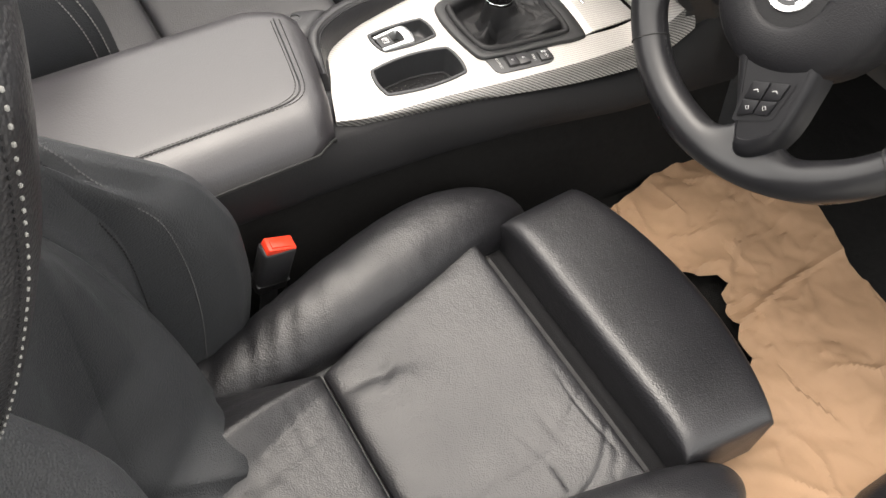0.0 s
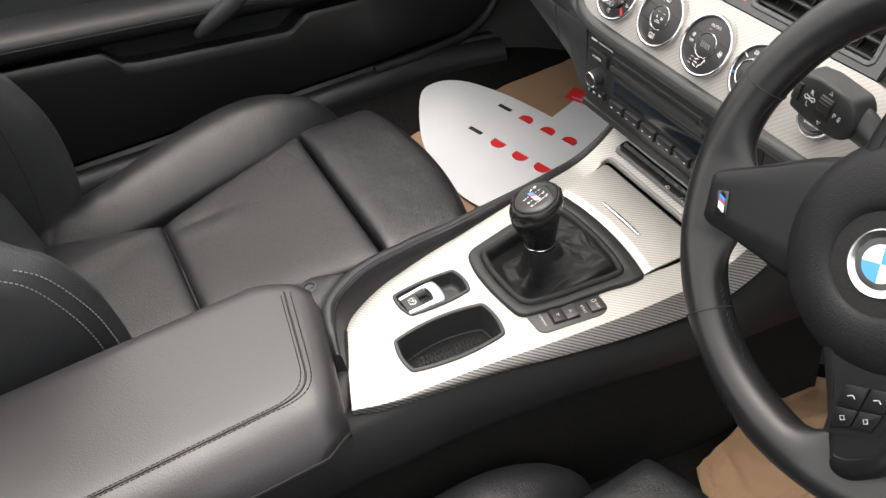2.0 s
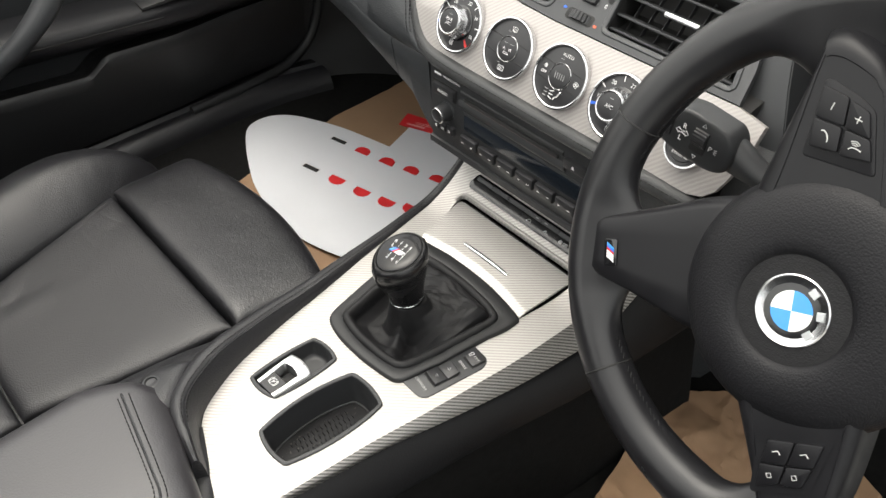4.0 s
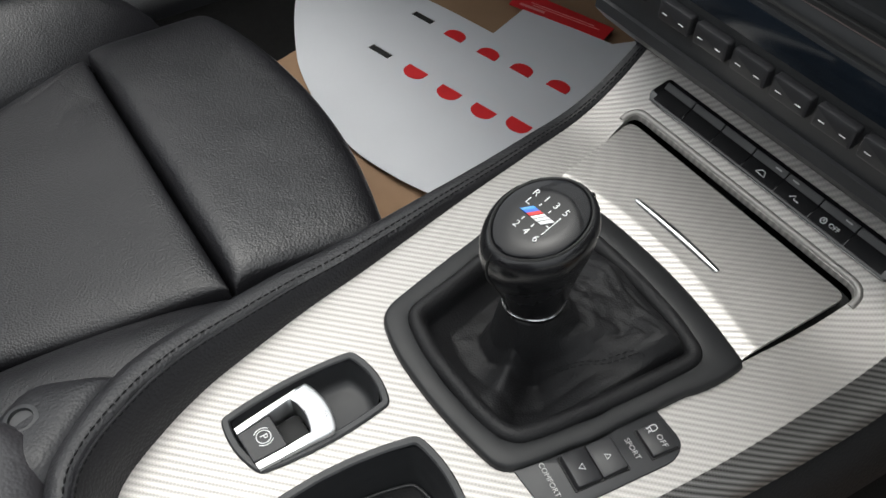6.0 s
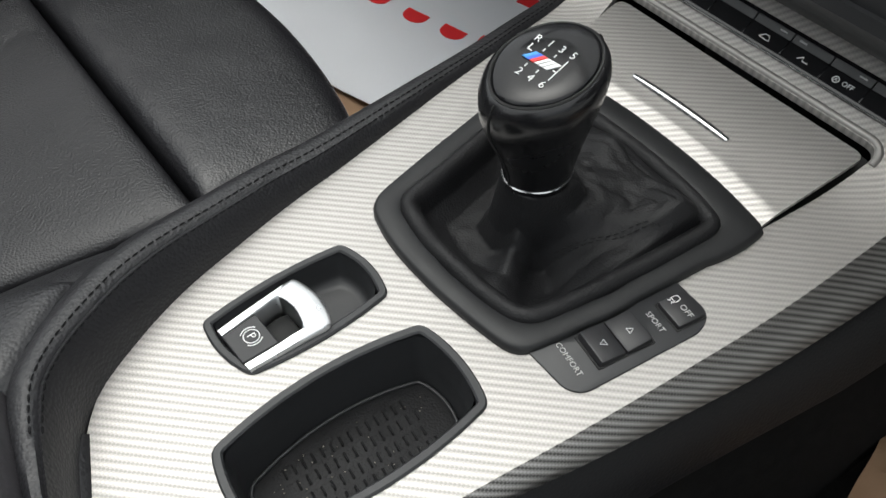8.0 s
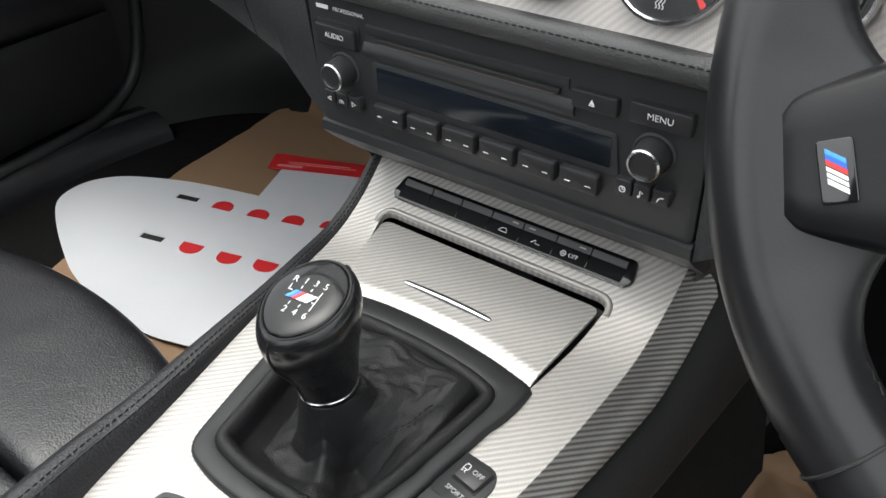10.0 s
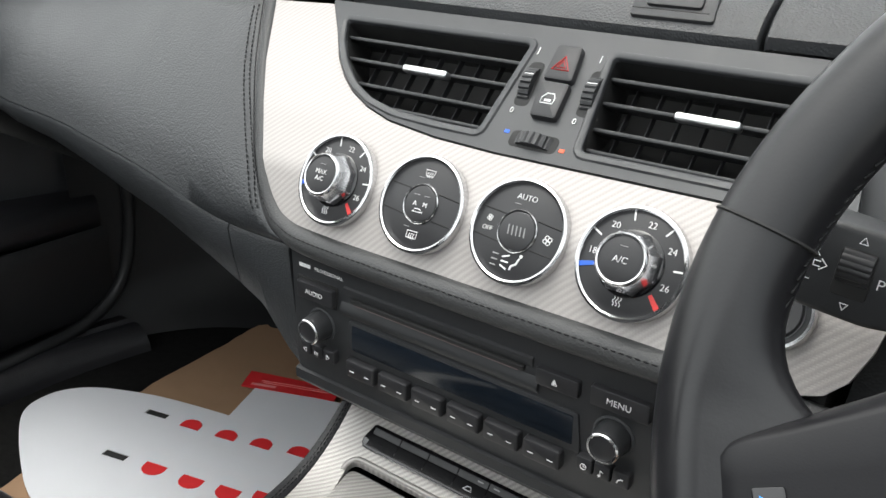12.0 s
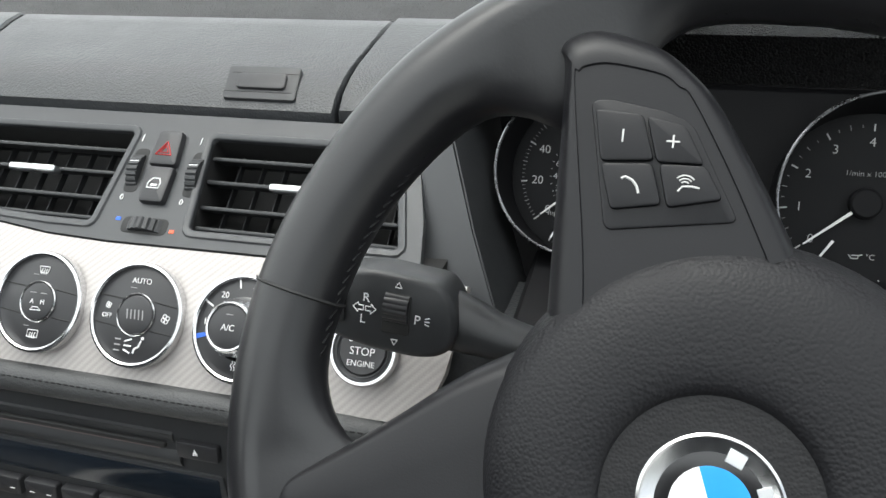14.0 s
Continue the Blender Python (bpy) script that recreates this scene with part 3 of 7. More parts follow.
def arm_profile(v):
    """A ring of the armrest at v: 0 at the front, 1 at the rear."""
    y_l, y_r = -0.302 - 0.40 * v, -0.336 - 0.38 * v
    grow = min(1.0, 0.35 + v * 9) if v < 0.08 else 1.0
    z = 0.2975 + 0.0165 * min(1.0, math.sqrt(max(0.0, min(1.0, v / 0.05)))) - 0.012 * v
    xl = -0.052 - 0.042 * min(1.0, (v / 0.13)) ** 0.6
    xr = 0.094 + 0.016 * min(1.0, v / 0.06)
    pts = []
    for a, h in ((0.0, -0.022), (-0.02, -0.008), (0.0, 0.0), (0.025, 0.0045), (0.1, 0.006), (0.3, 0.0075), (0.5, 0.008), (0.7, 0.0075), (0.80, 0.006), (0.87, 0.002), (0.93, -0.006), (0.98, -0.018), (1.0, -0.030), (0.985, -0.034), (0.5, -0.034)):
        x = xl + (xr - xl) * a
        y = y_l + (y_r - y_l) * min(1, max(0, a))
        pts.append((x, y, z + h * (1 if h > 0 else 0.5 + 0.5 * grow)))
    return pts


vs = [0, 0.004, 0.012, 0.025, 0.045, 0.07, 0.1] + list(np.linspace(0.14, 1, 24))
part("cover", loops3([arm_profile(v) for v in vs]), ARM_LEATHER, arm, smooth=50)

# dark tube added to draw the shadow line under the overhanging lid
part("lid_shadow", tube([(p[0] - 0.0005, p[1], p[2] - 0.002) for p in [arm_profile(v)[12] for v in vs]], 0.0022, 8), HOLLOW, arm, "added dark line for the shadowed gap under the lid")


def arm_top(a, v):
    P = arm_profile(v)[2:11]
    x0, x1 = arm_profile(v)[0][0], arm_profile(v)[12][0]
    x = x0 + (x1 - x0) * a
    xs = [p[0] for p in P]
    return (x, float(np.interp(x, xs, [p[1] for p in P])), float(np.interp(x, xs, [p[2] for p in P])) + 0.0004)


for o in (0.0, 0.022):
    line = [arm_top(0.10 + o, 0.055 + o), arm_top(0.3, 0.055 + o), arm_top(0.55, 0.055 + o), arm_top(0.68 - o, 0.058 + o), arm_top(0.75 - o, 0.075 + o), arm_top(0.785 - o, 0.11 + o), arm_top(0.79 - o, 0.16)] + [arm_top(0.79 - o, v) for v in np.linspace(0.2, 0.98, 14)]
    part("stitching", dashes([tuple(p) for p in spline(line, 90)], 0.0034, 0.0010, 0.0005), STITCH, arm, smooth=0)
part("piping", tube([tuple(p) for p in spline([arm_top(0.10, 0.068), arm_top(0.3, 0.068), arm_top(0.55, 0.068), arm_top(0.67, 0.07), arm_top(0.738, 0.087), arm_top(0.772, 0.122), arm_top(0.778, 0.17)] + [arm_top(0.778, v) for v in np.linspace(0.2, 0.98, 10)], 70)], 0.0011), LEATHER, arm)

# ---- dashboard ----
PROFILE = [(0.104, 0.314), (0.070, 0.352), (0.070, 0.447), (0.066, 0.455), (0.070, 0.462), (0.083, 0.496), (0.108, 0.525), (0.170, 0.585)]
_len = [0.0]
for (ya, za), (yb, zb) in zip(PROFILE, PROFILE[1:]):
    _len.append(_len[-1] + math.hypot(yb - ya, zb - za))
S_OF = lambda z: float(np.interp(z, [p[1] for p in PROFILE], _len))


def on_dash(x, s, up=0.0):
    """A place on the fascia: x across, s up its face."""
    y, z = float(np.interp(s, _len, [p[0] for p in PROFILE])), float(np.interp(s, _len, [p[1] for p in PROFILE]))
    e = 0.012
    ya, yb = (float(np.interp(q, _len, [p[0] for p in PROFILE])) for q in (s - e, s + e))
    za, zb = (float(np.interp(q, _len, [p[1] for p in PROFILE])) for q in (s - e, s + e))
    n = Vector((0, -(zb - za), yb - ya)).normalized()
    return Vector((x, y, z)) + n * up


def dash_frame(x, z, up=0.0, tilt=None):
    """A frame on the fascia at height z, with its third axis pointing out of it."""
    y = float(np.interp(z, [p[1] for p in PROFILE], [p[0] for p in PROFILE]))
    if tilt is None:
        s = S_OF(z)
        a, b = on_dash(0, s - 0.01), on_dash(0, s + 0.01)
        tilt = math.degrees(math.atan2(b.y - a.y, b.z - a.z))
    return T(x, y, z) @ Matrix.Rotation(radians(90 - tilt), 4, "X") @ T(0, 0, up)


dash = thing("dashboard", (0, 0.3, 0.3), "black soft-skinned dashboard with silver woven-look fascia", "dashboard")
# fascia
zs_left = [(-0.127, 0.4615), (-0.141, 0.466), (-0.150, 0.475), (-0.161, 0.492), (-0.180, 0.516), (-0.207, 0.546), (-0.232, 0.581)]
zs_vent = [(-0.176, 0.583), (-0.158, 0.567), (-0.145, 0.554), (-0.132, 0.545), (-0.118, 0.538), (-0.100, 0.532), (-0.08, 0.528), (-0.042, 0.525), (0.0, 0.524), (0.07, 0.5245), (0.14, 0.525), (0.186, 0.5255)]
zs_right = [(0.212, 0.522), (0.2125, 0.505), (0.208, 0.487), (0.202, 0.473), (0.194, 0.4650), (0.182, 0.4615)]
flat = zs_right[::-1] + zs_vent[::-1] + zs_left[::-1]
fascia_loop = [(x, S_OF(z)) for x, z in flat]
scuts = [S_OF(z) for z in np.linspace(0.466, 0.58, 24)]
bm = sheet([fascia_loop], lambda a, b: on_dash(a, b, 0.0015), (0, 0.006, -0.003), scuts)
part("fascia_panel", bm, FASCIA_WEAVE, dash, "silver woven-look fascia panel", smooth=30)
# backing behind the fascia and vents, down to the radio
sec = [(y + 0.004, z) for y, z in PROFILE[4:7]] + [(0.150, 0.530), (0.24, 0.55), (0.24, 0.44), (0.12, 0.44), (0.075, 0.447)]
part("backing", loops3([[(x, y, z) for y, z in sec] for x in (-0.138, 0.195)]), HOLLOW, dash)
# padded leather roll that frames the fascia
roll = [(0.214, 0.070, 0.452, 0.007, 0.006), (0.15, 0.067, 0.4545, 0.0082, 0.0072), (0.0, 0.066, 0.4545, 0.0086, 0.0075), (-0.10, 0.067, 0.4545, 0.0086, 0.0075), (-0.132, 0.070, 0.458, 0.0082, 0.0072), (-0.150, 0.075, 0.469, 0.0075, 0.0068), (-0.166, 0.085, 0.490, 0.0065, 0.006), (-0.186, 0.104, 0.514, 0.0058, 0.0055), (-0.213, 0.133, 0.545, 0.0055, 0.005), (-0.239, 0.168, 0.582, 0.0055, 0.005)]
part("padded_roll", sausage(roll, 70, 14, (0, -1, 0.6)), ROLL, dash, "black soft-skinned roll stitched round the fascia")
rl = spline(roll, 120)
part("stitching", dashes([(p[0] - 0.001, p[1] - 0.0070, p[2] + 0.004) for p in rl], 0.003, 0.0012, 0.00045), STITCH, dash, smooth=0)
part("stitching", dashes([(p[0] - 0.0035, p[1] - 0.0052, p[2] + 0.0030) for p in rl[58:]], 0.003, 0.0012, 0.00045), STITCH, dash, smooth=0)

# upper pads
PAD = [(0.215, 0.582), (0.171, 0.5855), (0.170, 0.592), (0.178, 0.601), (0.192, 0.609), (0.203, 0.6135), (0.235, 0.623), (0.262, 0.6305), (0.278, 0.6335), (0.283, 0.6315), (0.285, 0.600)]


def pad(x0, x1, skew0=0.0, skew1=0.0, lift=0.0, name="pad", back=0.0):
    """A block of the dash top between two seams; skew: how far each seam leans with y."""
    loops = []
    for x, sk, e in ((x0, skew0, 1), (x0 + 0.0015, skew0, 0), (x1 - 0.0015, skew1, 0), (x1, skew1, 1)):
        loops.append([(x + sk * (y - 0.17), y + (0.0015 if e and i < 8 else 0) + back, z + lift - (0.0015 if e else 0)) for i, (y, z) in enumerate(PAD)])
    return part(name, loops3(loops), SOFT, dash, smooth=40)


pad(-0.162, 0.1145, -0.25, -0.02, name="centre_pad")
pad(-0.86, -0.165, 0.0, -0.25, 0.001, name="passenger_pad")
pad(0.117, 0.189, -0.02, 0.0, 0.002, name="driver_pad")
pad(0.545, 0.80, 0.0, 0.0, 0.002, name="driver_pad")
deck = loops3([[(x, y, z) for y, z in ((0.280, 0.6290), (0.36, 0.645), (0.62, 0.672), (0.80, 0.66), (0.80, 0.60), (0.280, 0.60))] for x in (-0.86, 0.72)])
part("dash_top", deck, DECK, dash, "ribbed black dash top under the windscreen")
# passenger side of the dash: a grained face above a creased skirt that runs into the cheek of the stack
_cr = spline([(-0.131, 0.4475), (-0.165, 0.4470), (-0.190, 0.4478), (-0.215, 0.4500), (-0.245, 0.4545), (-0.28, 0.4605), (-0.33, 0.4662), (-0.39, 0.4695), (-0.45, 0.4710), (-0.60, 0.4680), (-0.86, 0.4600)], 90)[::-1]
crease = lambda x: float(np.interp(x, _cr[:, 0], _cr[:, 1]))
crease_y = lambda c: 0.069 + (c - 0.4475) * 0.72 * max(0.0, (c - 0.4475) / 0.14) ** 0.35
under = lambda x: float(np.interp(x, [-0.86, -0.60, -0.47, -0.37, -0.285, -0.230, -0.200, -0.168, -0.158, -0.146, -0.136, -0.131], [0.440, 0.445, 0.443, 0.434, 0.4215, 0.409, 0.400, 0.386, 0.374, 0.360, 0.352, 0.348]))
back_of = lambda x: float(np.interp(x, [-0.86, -0.55, -0.35, -0.20], [0.10, 0.03, 0.006, 0.0]))
roll_z = lambda x: float(np.interp(x, [-0.245, -0.215, -0.188, -0.168, -0.152, -0.140, -0.131], [0.586, 0.548, 0.517, 0.492, 0.470, 0.460, 0.4555]))
face = []
for x in np.linspace(-0.86, -0.133, 70):
    c, t0, w = crease(x), max(roll_z(x), crease(x) + 0.004), back_of(x)
    ring = [(x, 0.30, t0)]
    for q in np.linspace(1, 0, 9):
        z = c + (t0 - c) * q
        y = crease_y(z) - 0.006 * math.sin(math.pi * q)
        ring.append((x, y + w, z))
    ring += [(x, crease_y(c) + 0.0045 + w, c - 0.004), (x, 0.30, c - 0.004)]
    face.append(ring)
def on_face(x, z):
    """A place just proud of the passenger face."""
    c, t0 = crease(x), max(roll_z(x), crease(x) + 0.004)
    q = min(1.0, max(0.0, (z - c) / (t0 - c)))
    return (x, crease_y(z) - 0.006 * math.sin(math.pi * q) + back_of(x) - 0.0006, z)


for off in (0.0085, 0.0125):
    part("stitching", dashes([on_face(p[0] - off, p[2] - 0.35 * off) for p in rl[66:]], 0.003, 0.0012, 0.00045), STITCH, dash, smooth=0)
part("passenger_face", loops3(face), SOFT, dash, "black grained passenger dash face", smooth=60)
for x0, x1, nm in ((-0.86, -0.1912, "glove_box_edge"), (-0.1900, -0.1312, "stack_cheek")):
    skirt = []
    for x in np.linspace(x0, x1, 40 if x0 < -0.5 else 16):
        c, b0 = crease(x) - 0.0015, under(x)
        w = back_of(x) + crease_y(c) - 0.069
        skirt.append([(x, 0.30, c), (x, 0.0705 + w, c), (x, 0.0690 + w, c - 0.003), (x, 0.0715 + w, 0.5 * (c + b0)), (x, 0.0760 + w, b0 + 0.003), (x, 0.0800 + w, b0), (x, 0.30, b0 - 0.002)])
    part(nm, loops3(skirt), SOFT, dash, "black grained lower dash skin", smooth=50)
ck = []
for w in (0.1312, 0.137, 0.150, 0.19):
    k = (w - 0.131) / 0.045
    ck.append([(w, 0.071 + 0.006 * k * k, 0.346 + 0.03 * k), (w, 0.070 + 0.003 * k, 0.40), (w, 0.070 + 0.002 * k, 0.4475), (w, 0.20, 0.4475), (w, 0.20, 0.35)])
part("stack_cheek", loops3(ck), SOFT, dash, "black grained cheek beside the radio")
for sx in (-1, 1):
    side = [[(sx * 0.131, 0.082, 0.350), (sx * 0.16, 0.085, 0.372), (sx * 0.17, 0.3, 0.38), (sx * 0.128, 0.3, 0.345)], [(sx * 0.124, 0.105, 0.312), (sx * 0.14, 0.14, 0.30), (sx * 0.155, 0.3, 0.28), (sx * 0.11, 0.3, 0.28)], [(sx * 0.12, 0.13, 0.20), (sx * 0.15, 0.19, 0.1), (sx * 0.17, 0.32, 0.0), (sx * 0.11, 0.32, 0.0)]]
    part("stack_cheek", loops3(side), SOFT, dash)
# dark underside and kick panel of the passenger footwell
part("under_panel", loops3([[(x, 0.12, 0.425), (x, 0.30, 0.36), (x, 0.62, 0.40), (x, 0.62, 0.43), (x, 0.28, 0.43)] for x in (-0.80, -0.20)]), CARPET, dash)
kick = []
for t in np.linspace(0, 1, 24):
    g = radians(95 * t)
    x, y = -0.775 + 0.215 * (1 - math.cos(g)), 0.27 + 0.30 * math.sin(g)
    f = 0.03 + 0.10 * t
    kick.append([(x, y, 0.44), (x + 0.004, y - 0.002, 0.34), (x + 0.006, y - 0.004, 0.22), (x + 0.012, y - 0.010, 0.14), (x + 0.3 * f, y - 0.3 * f, 0.10), (x + 0.6 * f, y - 0.7 * f, 0.075), (x + 0.8 * f, y - 1.0 * f, 0.058), (x - 0.05, y + 0.06, 0.05), (x - 0.05, y + 0.06, 0.44)])
part("kick_panel", loops3(kick), DARK_PLASTIC, dash, "black curved footwell kick panel", smooth=70)
part("door_seal", tube([tuple(p) for p in spline([(-0.757, 0.330, 0.44), (-0.757, 0.342, 0.30), (-0.757, 0.338, 0.21), (-0.755, 0.310, 0.135), (-0.750, 0.250, 0.100), (-0.744, 0.170, 0.094), (-0.742, 0.05, 0.092)], 60)], 0.0085, 10), DARK_PLASTIC, dash, "black rounded door seal", smooth=80)
lip = [(0.100, 0.318), (0.078, 0.338), (0.068, 0.349), (0.068, 0.356), (0.074, 0.358), (0.16, 0.358), (0.16, 0.318)]
part("stack_lip", loops3([[(x * 1.0, y, z) for y, z in lip] for x in (-0.1305, 0.1305)]), PLASTIC, dash, "curved black lip under the radio")
# dark underside on the driver's side
part("knee_panel", loops3([[(x, 0.09, 0.44), (x, 0.10, 0.40), (x, 0.30, 0.34), (x, 0.34, 0.44)] for x in (0.178, 0.74)]), SOFT, dash)

# ---- radio ----
radio = thing("car_radio", (0, 0.07, 0.352), "black car radio with display, rotary knobs and button row", "radio")
face_loop = [(x, z) for x, z in rounded([(-0.130, 0.356), (0.130, 0.356), (0.130, 0.446), (-0.130, 0.446)], [0.006, 0.006, 0.002, 0.002])]
RF = lambda x, z, up=0.0: T(x, 0.07 - up, z) @ Matrix.Rotation(radians(90), 4, "X")
part("faceplate", prism([(p[0], p[1] - 0.4) for p in face_loop], -0.05, 0.0, 0.0015), PLASTIC, radio, m=RF(0, 0.4))

# ---- steering wheel ----
WHEEL = T(0.334, -0.020, 0.532) @ Matrix.Rotation(radians(90 - 27.9), 4, "X") @ RZ(-70)
PADS = WHEEL @ RZ(5)
HUB = WHEEL @ T(0.0085, -0.0062, 0)
wheel = thing("steering_wheel", (0.334, -0.02, 0.532), "black leather three-spoke steering wheel, turned to one side", "steering wheel")
R0, RT = 0.160, 0.0165


def rim_loops(n=192, k=22):
    loops = []
    for i in range(n):
        a = 2 * math.pi * i / n
        swell = flare = 0.0
        for c in (22, 158, 205, 335):
            d = abs((math.degrees(a) - c + 180) % 360 - 180)
            swell = max(swell, 1 - d / 16 if d < 16 else 0)
        for c, wide in ((270, 1.0), (187, 0.75), (358, 0.75)):
            d = abs((math.degrees(a) - c + 180) % 360 - 180) / wide
            flare = max(flare, float(np.interp(d, [0, 8, 11, 14, 17.5, 21.5, 26], [1.5, 1.4, 1.05, 0.62, 0.28, 0.07, 0])))
        w, h = RT * (1 + 0.08 * swell), RT * (1.05 + 0.06 * swell)
        ring = []
        for j in range(k):
            b = 2 * math.pi * j / k
            cb = math.cos(b)
            out = w * cb * (1 + flare * abs(cb) ** 1.2) if cb < 0 else w * cb
            r = R0 + out
            ring.append((r * math.cos(a), r * math.sin(a), h * math.sin(b) * (1 - 0.36 * min(1.0, flare) * max(0.0, -cb) ** 0.7)))
        loops.append(ring)
    return loops


part("rim", loops3(rim_loops(), closed=True), RIM_LEATHER, wheel, "black leather rim", m=WHEEL)
for a in (42, 138, 238, 302):
    ring = [((R0 + (RT * 1.02) * math.cos(b)) * math.cos(radians(a)), (R0 + RT * 1.02 * math.cos(b)) * math.sin(radians(a)), RT * 1.07 * math.sin(b)) for b in [2 * math.pi * j / 24 for j in range(24)]]
    part("seam", tube(ring, 0.0007, 5, closed=True), HOLLOW, wheel, m=WHEEL)
st = bmesh.new()
for i in range(200):
    a = 2 * math.pi * i / 200
    q = Vector(((R0 - RT * 0.985) * math.cos(a), (R0 - RT * 0.985) * math.sin(a), 0.003))
    d = Vector((-math.sin(a), math.cos(a), 0.9)).normalized()
    rbox(0.0008, 0.0008, 0.005, 0.0002, 1, Matrix.Translation(q) @ d.to_track_quat("Z", "Y").to_matrix().to_4x4(), st)
part("stitching", st, BOOT_LEATHER, wheel, m=WHEEL, smooth=0)
hub_prof = [(0.074, -0.03), (0.0765, 0.0), (0.0755, 0.012), (0.0705, 0.0207), (0.061, 0.0258), (0.050, 0.0275), (0.041, 0.0275), (0.036, 0.0268), (0.0335, 0.0256), (0.0318, 0.0236), (0.0312, 0.0220)]
hub_skin = revolve(hub_prof, 72)
for v in hub_skin.verts:
    k = min(1.0, max(0.0, (0.058 - math.hypot(v.co.x, v.co.y)) / 0.022))
    v.co.x, v.co.y = v.co.x + 0.0036 * k, v.co.y - 0.0060 * k
part("airbag_cover", hub_skin, HUB_SKIN, wheel, "round grained black airbag cover", m=HUB)
part("badge_recess", revolve([(0.0322, 0.0002), (0.0308, -0.0014), (0.028, -0.0022), (0.0190, -0.0018)], 56), BOOT_LEATHER, wheel, "smooth black dish round the badge", m=HUB @ T(0.0036, -0.0060, 0.0236))


def spoke(a, rows, name, label):
    """A spoke from the hub to the rim at angle a; rows of distance, half width, height, shift."""
    loops = []
    for r, w, z, sh in spline(rows, 30):
        loops.append([(r, sh + s * w, z + e) for s, e in ((-1.0, -0.016), (-0.97, -0.006), (-0.90, -0.0005), (-0.82, 0.0012), (-0.4, 0.001), (0.4, 0.001), (0.82, 0.0012), (0.90, -0.0005), (0.97, -0.006), (1.0, -0.016), (0.0, -0.020))])
    return part(name, loops3(loops), WHEEL_PLASTIC, wheel, label, m=WHEEL @ RZ(a), smooth=50)


spoke(270, [(0.055, 0.047, 0.012, 0), (0.080, 0.0425, 0.0125, 0), (0.105, 0.034, 0.013, 0), (0.130, 0.026, 0.0135, 0), (0.144, 0.0222, 0.0135, 0), (0.1495, 0.0192, 0.0128, 0), (0.1528, 0.0145, 0.0112, 0), (0.1540, 0.0085, 0.0080, 0)], "spoke", "satin black spoke with a small striped badge")
col = thing("steering_column", (0.334, 0.05, 0.45), "black plastic steering column shroud", "column")
part("shroud", sausage([(0.334, 0.012, 0.512, 0.05, 0.04), (0.334, 0.05, 0.49, 0.055, 0.045), (0.334, 0.12, 0.46, 0.06, 0.05), (0.334, 0.22, 0.42, 0.06, 0.05)], 16, 24), PLASTIC, col)

